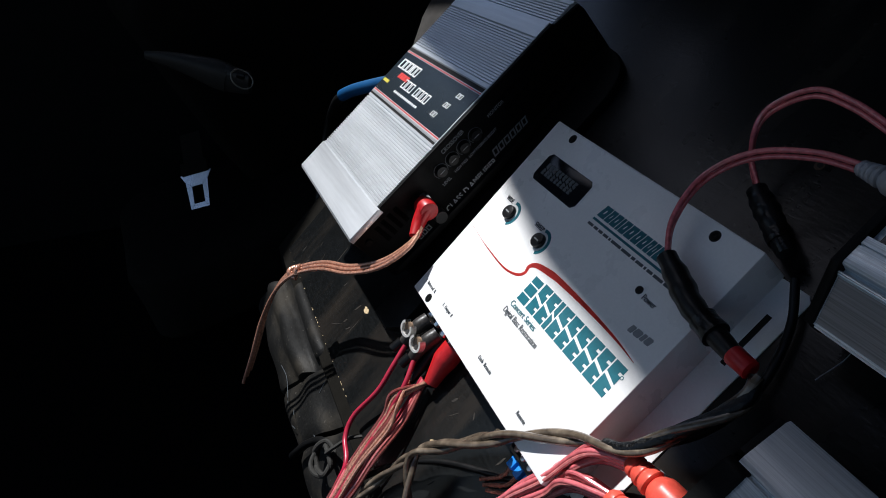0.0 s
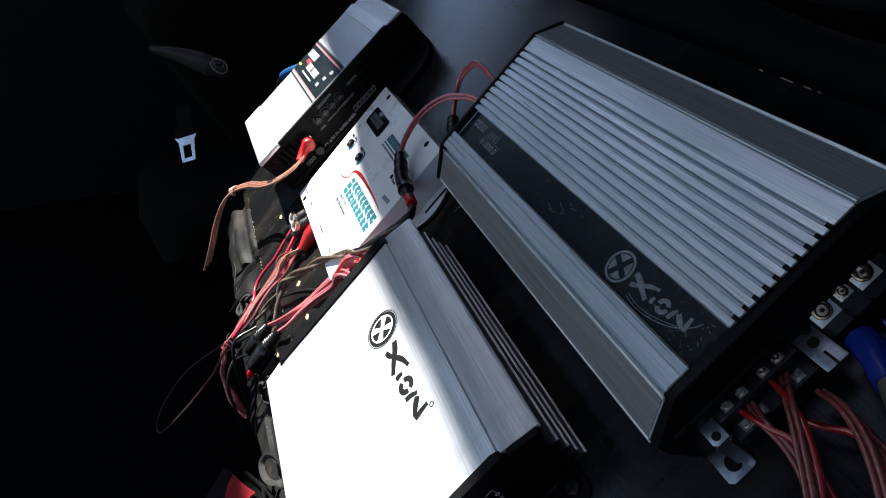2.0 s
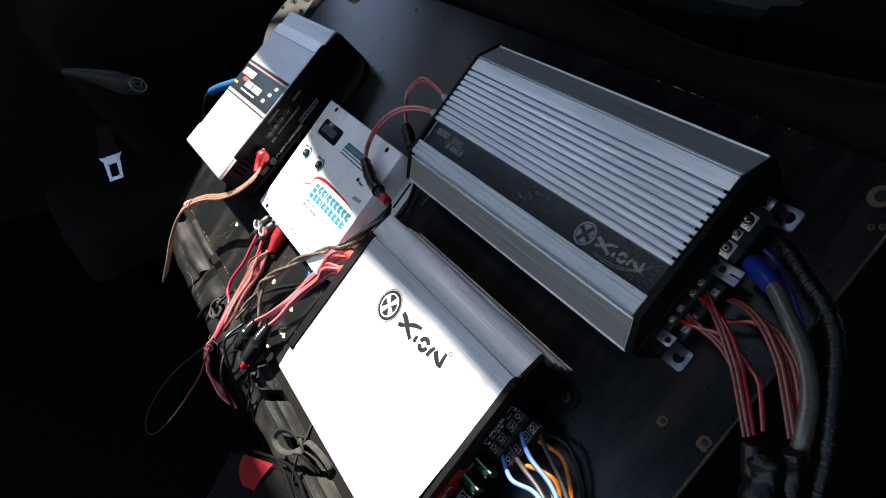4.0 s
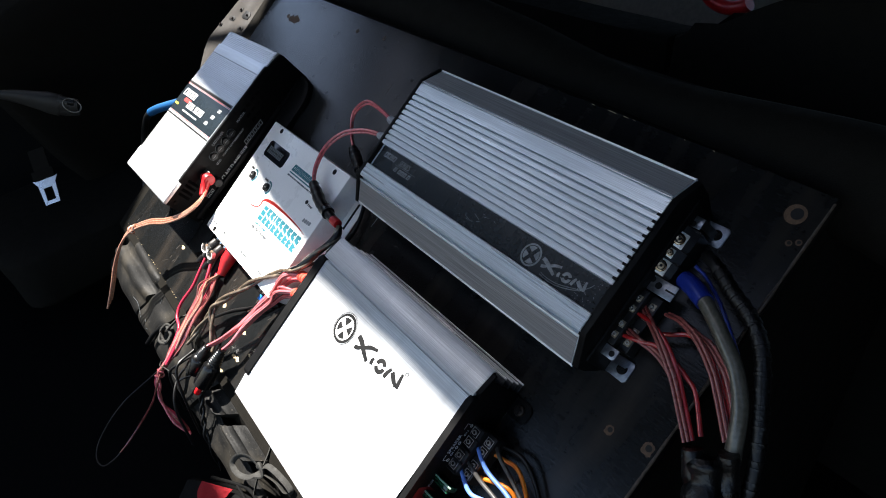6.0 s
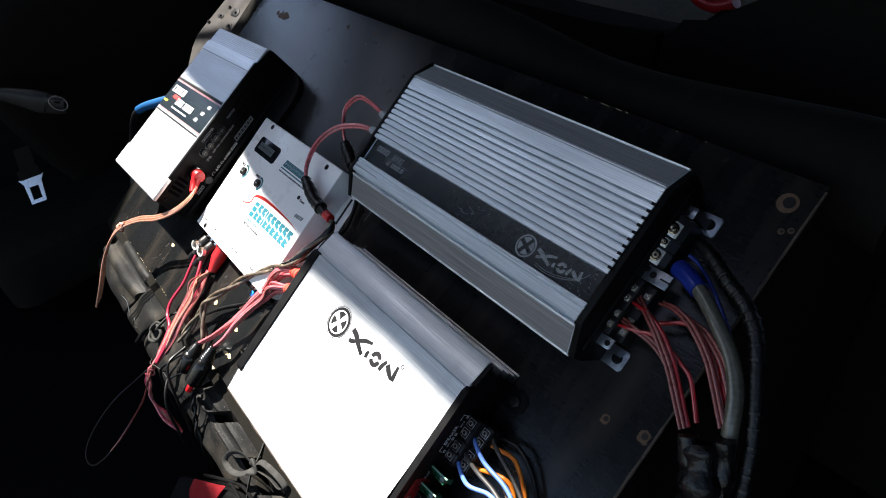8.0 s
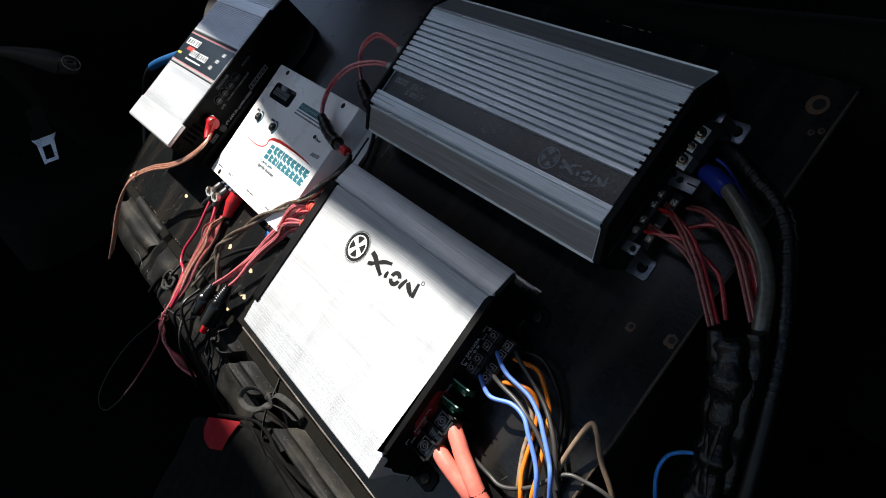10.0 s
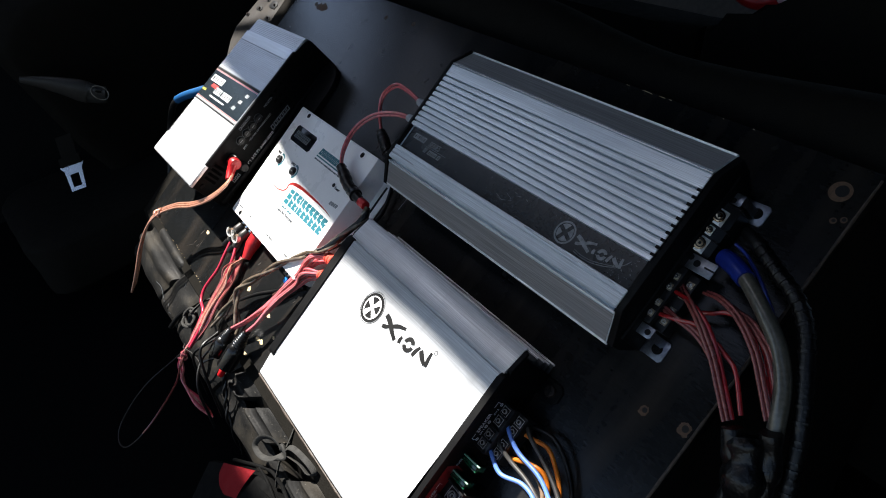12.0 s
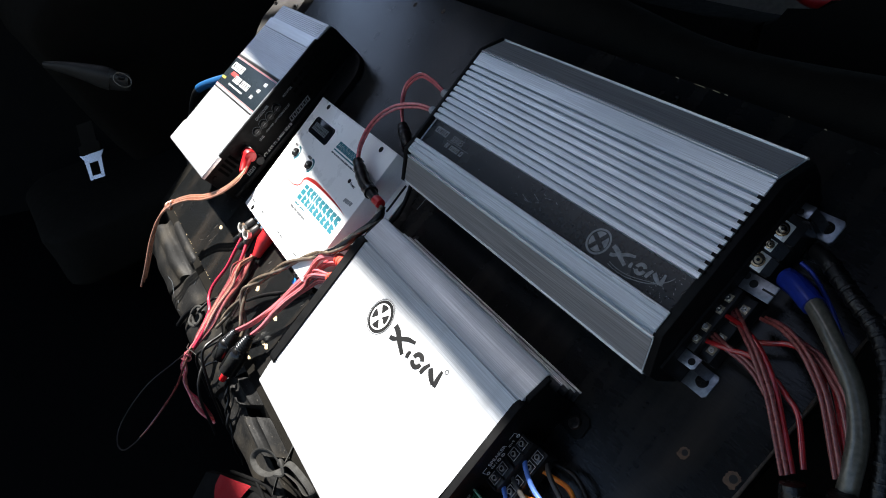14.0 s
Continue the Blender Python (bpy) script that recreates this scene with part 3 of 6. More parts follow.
# ---- large ribbed amplifier ----
def big_amplifier():
    a = thing("ribbed_amplifier", (-0.22, 0.085, 0.0), "long silver ribbed car amplifier with a black label strip", "amplifier")
    x0, x1 = -0.4245, -0.0195
    top = 0.0700
    # outline across the heat sink: lower lip, grey slope, bead, flat with a score line, bed of the label strip
    prof = [(-0.012, 0.0400), (-0.0205, 0.0408), (-0.0222, 0.0420), (-0.0224, 0.0436), (-0.0214, 0.0440), (-0.0218, 0.0450), (-0.0208, 0.0462), (0.0040, 0.0634), (0.0046, 0.0650),
            (0.0060, 0.0656), (0.0069, 0.0648), (0.0072, 0.0622), (0.0092, 0.0622), (0.0097, 0.0688), (0.0112, top), (0.0222, top), (0.0225, top - 0.0014), (0.0234, top - 0.0014), (0.0237, top),
            (0.0286, top), (0.0292, top - 0.0056), (0.0615, top - 0.0056), (0.0619, top)]
    y = 0.0619
    for k in range(10):
        prof += [(y + 0.0046, top), (y + 0.0049, top - 0.0010), (y + 0.0058, top - 0.0012), (y + 0.0060, top - 0.0040), (y + 0.0073, top - 0.0040), (y + 0.0075, top - 0.0006), (y + 0.0079, top)]
        y += 0.0079
    prof += [(0.1562, top), (0.1566, top - 0.0022), (0.1574, top - 0.0022), (0.1578, top + 0.0005), (0.1590, top + 0.0005), (0.1598, top - 0.0008), (0.1862, 0.0528), (0.1876, 0.0536), (0.1888, 0.0524), (0.1884, 0.0500), (0.176, 0.0480)]
    part("heat_sink", prism(prof, x0, x1), SILVER, a, "brushed silver ribbed heat sink", smooth=False)
    # the slopes' difference in light is put into their colours
    part("slope_panel", prism([(-0.0206, 0.0468), (-0.0198, 0.0460), (0.0040, 0.0628), (0.0034, 0.0637)], x0 + 0.001, x1 - 0.001), ALU_SHADED, a, "grey brushed slope, toned for the light on it")
    part("slope_panel", prism([(0.1602, top - 0.0016), (0.1608, top - 0.0006), (0.1858, 0.0538), (0.1852, 0.0528)], x0 + 0.001, x1 - 0.001), ALU_LIT, a, "grey brushed slope, toned for the light on it")
    for y, z, r in ((-0.0214, 0.0455, 0.0008), (-0.0224, 0.0430, 0.0006), (0.0058, 0.0655, 0.0008), (0.1584, top + 0.0002, 0.0007), (0.1878, 0.0531, 0.0009)):
        part("edge_bead", cyl((x0, y, z), (x1, y, z), r, seg=10), BEAD, a, "bright machined edge")
    strip = part("label_strip", box(x0 + 0.004, x1 - 0.002, 0.0296, 0.0611, top - 0.0055, top - 0.0049), BLACK_GLOSS, a, "black glossy label strip with scratches")
    z = top - 0.0049
    ex, ey = -0.1180, 0.0446
    part("emblem", disc(ex, ey, z, 0.0098, 0.0002), FADED_PRINT, strip, "faded grey round emblem with a dark cross")
    part("emblem_rim", ring(ex, ey, z, 0.0108, 0.0127), FADED_PRINT, strip)
    c = box(-0.0099, 0.0099, -0.0021, 0.0021, 0, 0.0003)
    box(-0.0021, 0.0021, -0.0099, 0.0099, 0, 0.00035, bm=c)
    part("emblem_cross", place(c, pose(ex, ey, z, 0.0, 0, 63) @ Matrix.Translation((0, 0, 0.0002))), BLACK_GLOSS, strip)
    wordmark(strip, -0.1025, 0.0394, z, 0.0610, 0.0120, FADED_PRINT)
    # orbit line under the wordmark, half rubbed away
    for lift, r in ((0.0, 0.0005), (0.0022, 0.0004)):
        part("orbit_line", tube([(-0.0960, 0.0330 + lift, z), (-0.0865, 0.0316 + lift, z), (-0.0740, 0.0320 + lift, z), (-0.0629, 0.0345 + lift, z), (-0.0530, 0.0380 + lift * 0.8, z), (-0.0457, 0.0422, z), (-0.0395, 0.0480, z), (-0.0363, 0.0532, z)],
                                r, 5, 6, flat=0.5), FADED_PRINT, strip)
    mark_row("wordmark", marks([0.0062, 0.0062, 0.0028, 0.0062], 0.0078, 0.0014, pose(-0.4100, 0.0478, z), 0.15, hollow=0.28), FADED_PRINT, strip, "grey lettering reduced to blocks")
    letters("writing", "SERIES", 0.0105, pose(-0.3745, 0.0480, z + 0.0002), FADED_PRINT, strip, shear=0.2, width=0.82)
    part("underline", box(-0.3800, -0.3340, 0.0462, 0.0467, z, z + 0.0002), FADED_PRINT, strip)
    mark_row("wordmark", marks([0.0022, 0.0022, -0.003, 0.0050, 0.0050, 0.0050, -0.002, 0.0050], 0.0062, 0.0012, pose(-0.3775, 0.0382, z), 0.2, hollow=0.28), FADED_PRINT, strip)
    rng = random.Random(9)
    for k in range(46):
        if k < 8:
            xs, ys = -0.23 + 0.05 * rng.random(), 0.034 + 0.022 * rng.random()
        else:
            xs, ys = -0.030 - 0.045 * rng.random() ** 1.6, 0.032 + 0.026 * rng.random()
        L, u = (0.003 + 0.012 * rng.random()) if k < 8 else 0.0004 + 0.0022 * rng.random() ** 3, radians(rng.uniform(-60, 40))
        part("scratch", tube([(xs, ys, z), (xs + L * math.cos(u), ys + L * math.sin(u), z)], 0.00020 + 0.00025 * rng.random() * (k > 7), 5, 2), FADED_PRINT, strip)
    # base and end plates
    part("chassis", box(-0.428, -0.010, -0.010, 0.174, 0.0015, 0.0415, 0.001), BLACK_METAL, a)
    plate = [(-0.012, 0.004), (-0.0205, 0.030), (-0.0212, 0.0445), (0.0055, 0.0640), (0.0105, 0.0682), (0.158, 0.0682), (0.1868, 0.0515), (0.186, 0.030), (0.178, 0.004)]
    front = prism(plate, x1 - 0.002, -0.0125, bevel=0.001)
    for k in range(10):
        yk = 0.0619 + 0.0079 * k
        box(x1 - 0.0036, x1 + 0.0014, yk + 0.0050, yk + 0.0077, top - 0.006, top + 0.0003, bm=front)
    part("end_plate", front, BLACK_METAL, a)
    part("end_plate", prism([(p[0] * 1.0 + (0.002 if p[0] > 0.1 else -0.002), p[1] + 0.003) for p in plate], -0.430, -0.4245, bevel=0.0008), BLACK_METAL, a)
    for y, zz in ((0.02, 0.055), (0.155, 0.055)):
        screw(-0.431, y, zz, 0.003, a, BLACK_METAL, axis="x")
    # power terminals
    block = part("power_terminal", prism([(-0.0125, 0.004), (-0.0165, 0.0350), (-0.0145, 0.0375), (-0.0040, 0.0300), (0.0025, 0.0250), (0.0025, 0.004)], 0.0955, 0.150, "y", bevel=0.0006), BLACK_PLASTIC, a)
    tilt = lambda y: pose(-0.0095, y, 0.0342, 0, 36, 0)
    for y, s in ((0.1342, 1.0), (0.1190, 0.60), (0.1039, 1.0)):
        part("clamp_plate", place(box(-0.0075 * s, 0.0075 * s, -0.0078 * s, 0.0078 * s, 0.0, 0.0014, 0.0004), tilt(y)), NICKEL, block)
        part("clamp_screw", place(cyl((0, 0, 0.0014), (0, 0, 0.0034), 0.0060 * s, 0.0056 * s, 24, bevel=0.0004), tilt(y)), BRASS, block, "gold hex socket screw")
        part("socket_ring", place(ring(0, 0, 0.0034, 0.0032 * s, 0.0042 * s), tilt(y)), BLACK_PRINT, block)
        part("socket", place(disc(0, 0, 0.0034, 0.0015 * s, 0.0003, 6), tilt(y)), BLACK_PRINT, block)
    for y in (0.0965, 0.1125, 0.1262, 0.1490):
        part("divider", box(-0.003, 0.0035, y - 0.0009, y + 0.0009, 0.018, 0.0300), BLACK_PLASTIC, block)
    # speaker terminals, two rows
    block = part("speaker_terminal", box(-0.0128, 0.008, 0.016, 0.078, 0.004, 0.022, 0.001), BLACK_PLASTIC, a)
    part("upper_step", box(-0.0128, -0.003, 0.016, 0.078, 0.022, 0.032, 0.001), BLACK_PLASTIC, block)
    for y in (0.067, 0.0555, 0.038, 0.026):
        for xx, zz in ((-0.0085, 0.032), (0.003, 0.022)):
            part("clamp_plate", box(xx - 0.0034, xx + 0.0034, y - 0.0035, y + 0.0035, zz, zz + 0.001), OLD_BRASS, block)
            part("clamp_screw", ring(xx, y, zz + 0.001, 0.0009, 0.0022, h=0.0015), STEEL, block)
    # mounting brackets
    for y, s in ((0.160, 1), (0.002, -1)):
        b = part("mounting_bracket", bracket(y, s), BRACKET, a, "plated steel mounting bracket")
        screw(0.004, y, 0.002, 0.0058, b, BLACK_METAL)
        if s < 0:
            part("bracket_shelf", prism([(-0.0125, 0.0035), (0.0035, 0.0035), (0.0060, 0.0060), (0.0060, 0.0150), (-0.0125, 0.0150)], 0.0300, 0.0315, "z", bevel=0.0003), BRACKET, b)
            part("bracket_leg", prism([(0.0040, 0.0300), (0.0060, 0.0312), (0.0080, 0.0022), (0.0064, 0.0022)], 0.0040, 0.0125, "y"), BRACKET, b)
            part("bracket_slot", disc(0.0005, 0.0090, 0.0315, 0.0030, 0.0002), BLACK_PRINT, b)
        if s > 0:
            part("bracket_shelf", box(-0.0125, 0.0, 0.1512, 0.1630, 0.0285, 0.0300, 0.0004), BRACKET, b)
            part("bracket_leg", prism([(-0.0012, 0.0285), (0.0, 0.0300), (0.0052, 0.0022), (0.0036, 0.0022)], 0.1540, 0.1625, "y"), BRACKET, b)
            part("bracket_slot", disc(-0.0085, 0.1545, 0.0300, 0.0028, 0.0002), BLACK_PRINT, b)
    c = part("centre_bracket", box(-0.0125, 0.0175, 0.0790, 0.0945, 0.0285, 0.0300, 0.0004), BRACKET, a, "plated steel centre bracket with slots")
    part("bracket_leg", box(-0.0120, -0.0105, 0.0790, 0.0945, 0.001, 0.0285), BRACKET, c)
    part("bracket_slot", disc(-0.001, 0.0870, 0.0300, 0.0034, 0.0002), BLACK_PRINT, c)
    part("bracket_slot", box(0.007, 0.0178, 0.0860, 0.0878, 0.0300, 0.0302), BLACK_PRINT, c)
    part("bracket_slot", disc(-0.0095, 0.0900, 0.0300, 0.0030, 0.0002), BLACK_PRINT, c)
    # grey plug sockets on the hidden end
    for y in (0.096, 0.071):
        part("socket", cyl((-0.430, y, 0.036), (-0.437, y, 0.036), 0.0055), STEEL, a)
    return a


def bracket(y, s):
    pts = [(-0.022, y - 0.012 * s), (-0.010, y - 0.012 * s), (-0.004, y - 0.006 * s), (-0.002, y - 0.011 * s), (0.012, y - 0.011 * s), (0.014, y - 0.008 * s),
           (0.014, y + 0.008 * s), (0.011, y + 0.011 * s), (-0.006, y + 0.010 * s), (-0.022, y + 0.012 * s)]
    return prism(pts if s > 0 else pts[::-1], 0.0, 0.0022, "z", bevel=0.0004)


def ribbon(line, width, z, h=0.0003):
    """A flat brush stroke along a line of (x, y), swelling to the given half width between tapered ends."""
    pts = smooth_line([(x, y, 0) for x, y in line], 6)
    n = len(pts) - 1
    left, right = [], []
    for i, p in enumerate(pts):
        d = (pts[min(i + 1, n)] - pts[max(i - 1, 0)]).normalized()
        w = width * (0.72 + 0.28 * math.sin(math.pi * min(1.0, 0.15 + i / n)))
        left.append((p.x - d.y * w, p.y + d.x * w))
        right.append((p.x + d.y * w, p.y - d.x * w))
    return slab(left + right[::-1], z, h)


def wordmark(parent, x, y, z, length, height, material):
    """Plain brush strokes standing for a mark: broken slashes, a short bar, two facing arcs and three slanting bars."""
    L, h = length, height
    at = lambda pts: [(x + u * L, y + v * h) for u, v in pts]
    w = 0.0285 * L
    for k, (pts, s) in enumerate((([(0.00, 0.76), (0.10, 0.62), (0.22, 0.30), (0.345, 0.02)], 1.25), ([(0.035, 0.12), (0.10, 0.22), (0.165, 0.42)], 0.95), ([(0.19, 0.50), (0.28, 0.76), (0.405, 0.94)], 0.95),
                                  ([(0.430, 0.08), (0.418, 0.28), (0.424, 0.48)], 0.95), ([(0.715, 0.12), (0.725, 0.44), (0.755, 0.78)], 0.95), ([(0.792, 0.70), (0.865, 0.44), (0.945, 0.24)], 1.15),
                                  ([(0.975, 0.20), (0.955, 0.60), (0.945, 1.02)], 0.95))):
        part("brush_stroke", ribbon(at(pts), w * s, z + 0.00004 * (k % 3)), material, parent, "brush stroke" if k == 0 else "")
    for u in (15, 195):
        part("brush_stroke", place(ring(0, 0, 0, 0.040 * L, 0.094 * L, 14, 166), pose(x + 0.580 * L, y + 0.42 * h, z, 0, 0, u)), material, parent)


big_amplifier()


# ---- small four-channel amplifier ----
def small_amplifier():
    a = thing("flat_amplifier", (-0.23, -0.19, 0.0), "brushed silver car amplifier with black end plates", "amplifier")
    x0, x1 = -0.388, -0.0745
    # outline across the lid: near lip with fine grooves, flat top, score line, far slope, stacked fins
    prof = [(-0.309, 0.006), (-0.312, 0.040), (-0.3205, 0.0600), (-0.3210, 0.0655), (-0.3200, 0.0665)]
    for k in range(10):
        y, z = -0.3195 + 0.0036 * k, 0.0666 + 0.00037 * k
        prof += [(y, z), (y + 0.0026, z + 0.0003), (y + 0.0028, z - 0.0006), (y + 0.0033, z - 0.0006)]
    prof += [(-0.2830, 0.0705), (-0.1062, 0.0705), (-0.1055, 0.0682), (-0.1040, 0.0682), (-0.1034, 0.0702), (-0.0990, 0.0698), (-0.0730, 0.0640), (-0.0708, 0.0622), (-0.0708, 0.0606), (-0.0800, 0.0580)]
    prof += [(-0.0860, 0.0575), (-0.0860, -0.0005)]
    comb = [(-0.0855, 0.0570)]
    for y, z in ((-0.0741, 0.0372), (-0.0741, 0.0240), (-0.0738, 0.0137), (-0.0722, 0.0042)):
        comb += [(-0.0840, z + 0.0018), (y - 0.0008, z + 0.0009), (y - 0.0008, z - 0.0009), (-0.0840, z - 0.0014)]
        part("fin_edge", cyl((x0, y - 0.0006, z), (x1, y - 0.0006, z), 0.0012, seg=10), BEAD, a, "bright fin edge")
    # shade between the fins is put into this dark colour
    part("fin_stack", prism(comb + [(-0.0855, 0.0006)], x0 + 0.0005, x1 - 0.0005), mat("shaded_fin_gap", (0.030, 0.031, 0.033), 0.5, 0.3, 300, 0.2, 0.1), a, "finned side, gaps darkened for shade")
    part("heat_sink", prism(prof, x0, x1), ALU, a, "brushed silver heat sink")
    part("chassis", box(x0 + 0.012, -0.0745, -0.306, -0.0862, 0.0015, 0.058, 0.001), BLACK_METAL, a)
    # end plates with rounded upper corners
    def plate(grow):
        pts = [(-0.308, 0.003), (-0.308, 0.040)]
        for k in range(7):
            u = radians(180 - 15 * k)
            pts.append((-0.284 + 0.008 * math.cos(u), 0.0655 + grow + 0.008 * math.sin(u)))
        for k in range(7):
            u = radians(90 - 15 * k)
            pts.append((-0.110 + 0.008 * math.cos(u), 0.0655 + grow + 0.008 * math.sin(u)))
        return pts + [(-0.0985, 0.0690 + grow), (-0.0745, 0.0634 + grow), (-0.0725, 0.0612), (-0.0800, 0.0575), (-0.0835, 0.054), (-0.0835, 0.003)]
    part("end_plate", prism(plate(-0.0006), -0.3935, -0.3795, bevel=0.001), BLACK_METAL, a)
    end = part("end_plate", prism(plate(-0.0004), -0.0775, -0.0725, bevel=0.001), BLACK_METAL, a)
    lip = plate(0.0)
    part("plate_lip", prism(lip[2:-4] + [(y, z - 0.0030) for y, z in lip[-5:1:-1]], -0.0768, -0.0690, bevel=0.0010), BLACK_METAL, end, "black lip round the end plate")
    z = 0.0706
    # emblem and wordmark on the lid
    part("emblem", disc(-0.2785, -0.1507, z, 0.0185), BLACK_PRINT, a, "black round emblem with a white cross")
    part("emblem_rim", ring(-0.2785, -0.1507, z, 0.0194, 0.0199), BLACK_PRINT, a)
    for k in range(60):
        u = 2 * math.pi * k / 60
        part("emblem_dot", disc(-0.2785 + 0.0208 * math.cos(u), -0.1507 + 0.0208 * math.sin(u), z, 0.00045, 0.0002, 6), GREY_PRINT, a)
    part("emblem_rim", ring(-0.2785, -0.1507, z + 0.0003, 0.0132, 0.0148), WHITE_PRINT, a)
    c = bmesh.new()
    for u in (0, 90):
        slab([(-0.0133, -0.0038), (-0.0133, 0.0038), (0, 0.0016), (0.0133, 0.0038), (0.0133, -0.0038), (0, -0.0016)], 0, 0.0003 + u * 1e-6, c) if u == 0 else \
            slab([(-0.0038, -0.0133), (0.0038, -0.0133), (0.0016, 0), (0.0038, 0.0133), (-0.0038, 0.0133), (-0.0016, 0)], 0, 0.00035, c)
    part("emblem_cross", place(c, pose(-0.2785, -0.1507, z + 0.0003, 0, 0, 57)), WHITE_PRINT, a)
    wordmark(a, -0.2515, -0.1594, z, 0.0940, 0.0200, BLACK_PRINT)
    part("trade_ring", ring(-0.1580, -0.1360, z, 0.0018, 0.0024), BLACK_PRINT, a)
    # wires' end: terminals, fuses, writing
    up = lambda y, zz: Matrix.Translation((-0.0722, y, zz)) @ Matrix(((0, 0, 1, 0), (1, 0, 0, 0), (0, 1, 0, 0), (0, 0, 0, 1)))
    letters("writing", "SPEAKER", 0.0060, up(-0.1685, 0.0485), FACE_PRINT, end)
    letters("writing", "POWER", 0.0058, up(-0.2600, 0.0482), FACE_PRINT, end)
    letters("writing", "FUSE", 0.0044, up(-0.2090, 0.0440), GREY_PRINT, end)
    letters("writing", "GND    REM   +12V", 0.0034, up(-0.2720, 0.0435), FACE_PRINT, end)
    letters("writing", "CH 1", 0.0034, up(-0.1700, 0.0435), FACE_PRINT, end)
    letters("writing", "CH 2", 0.0034, up(-0.1455, 0.0435), FACE_PRINT, end)
    for y in (-0.1750, -0.1595, -0.1540, -0.1325):
        part("dial_mark", place(ring(0, 0, 0, 0.0010, 0.0019), up(y, 0.0445)), FACE_PRINT, end)
    for y0, y1, s0 in ((-0.1765, -0.1705, 1), (-0.1385, -0.1315, -1), (-0.2745, -0.2680, 1), (-0.2385, -0.2320, -1)):
        yy = y0 if s0 > 0 else y1
        part("bracket_line", place(merge_slabs(((y0, y1, 0.0515, 0.0520), (yy - 0.00025, yy + 0.00025, 0.0475, 0.0515))), up(0, 0)), FACE_PRINT, end)
    block = part("speaker_terminal", box(-0.0735, -0.058, -0.182, -0.128, 0.012, 0.0400, 0.001), BLACK_PLASTIC, a)
    part("front_step", box(-0.058, -0.0455, -0.182, -0.128, 0.012, 0.0310, 0.001), BLACK_PLASTIC, block)
    for y in (-0.1357, -0.1471, -0.1635, -0.1741):
        for xx, zz in ((-0.0662, 0.0400), (-0.0517, 0.0310)):
            part("clamp_plate", box(xx - 0.0048, xx + 0.0048, y - 0.0048, y + 0.0048, zz, zz + 0.0012, 0.0003), SMOKED, block)
            part("plate_rim", square_rim(xx, y, zz + 0.0012, 0.0046, 0.0006), PLATE_EDGE, block)
            screw(xx, y, zz + 0.0012, 0.0026, block, BLACK_METAL, "clamp_screw", slot=False)
            part("screw_ring", ring(xx, y, zz + 0.0012, 0.0016, 0.0025, h=0.0019), PLATE_EDGE, block)
    for y in (-0.1295, -0.1412, -0.1553, -0.1690, -0.1805):
        part("divider", box(-0.0710, -0.058, y - 0.0007, y + 0.0007, 0.0400, 0.0430), BLACK_PLASTIC, block)
    for y in (-0.1955, -0.2155):
        fuse = part("fuse", box(-0.0735, -0.052, y - 0.0035, y + 0.0035, 0.030, 0.0455, 0.001), GREEN, a, "green blade fuse")
        part("fuse_rim", box(-0.0735, -0.050, y - 0.0042, y - 0.0028, 0.044, 0.0465, 0.0004), GREEN, fuse)
        # the fuse's highlight, drawn as a pale thread
        part("fuse_glint", tube([(-0.0725, y + 0.0015, 0.0462), (-0.062, y + 0.0022, 0.0468), (-0.049, y + 0.003, 0.0464)], 0.0009, 6, 3), GREEN_GLINT, fuse, "glint painted along the fuse's edge")
        part("fuse_leg", tube([(-0.071, y - 0.003, 0.0440), (-0.062, y - 0.0045, 0.0400)], 0.0012, 6, 2), GREEN_GLINT, fuse)
    block = part("power_terminal", box(-0.0735, -0.046, -0.274, -0.2225, 0.010, 0.0415, 0.001), BLACK_PLASTIC, a, "smoky black power terminal")
    for y, r in ((-0.2337, 0.0062), (-0.2483, 0.0040), (-0.2638, 0.0062)):
        part("clamp_plate", box(-0.067, -0.0495, y - r * 1.25, y + r * 1.25, 0.0405, 0.0420, 0.0004), SMOKED, block, "smoky clamp cover")
        part("plate_rim", square_rim(-0.0582, y, 0.0420, r * 1.18, 0.0008), PLATE_EDGE, block, "worn edge of the cover")
        part("clamp_screw", ring(-0.0582, y, 0.0420, r * 0.66, r * 0.80, h=0.002), PLATE_EDGE, block)
        part("screw_ring", ring(-0.0582, y, 0.0420, r * 0.24, r * 0.40, h=0.0014), PLATE_EDGE, block)
    for y in (-0.2240, -0.2425, -0.2542, -0.2735):
        part("divider", box(-0.071, -0.046, y - 0.0008, y + 0.0008, 0.0415, 0.0465), BLACK_PLASTIC, block)
    # red glow reflected in the plate, painted as a flat patch
    part("red_reflection", place(slab([(-0.264, 0.030), (-0.212, 0.030), (-0.208, 0.044), (-0.212, 0.058), (-0.250, 0.058), (-0.264, 0.048)], 0, 0.0002),
                                Matrix(((0, 0, 1, -0.0724), (1, 0, 0, 0), (0, 1, 0, 0), (0, 0, 0, 1)))), mat("red_reflection_paint", (0.17, 0.006, 0.007), 0.4, 0.0, 90, 0.6, 0), end, "red reflection painted on the end plate")
    for k in range(6):
        part("vent_slot", place(slab([(0, 0), (0.006, 0), (0.006, 0.002), (0, 0.002)], 0, 0.0003), up(-0.314 + 0.009 * k, 0.012)), BLACK_PRINT, end)
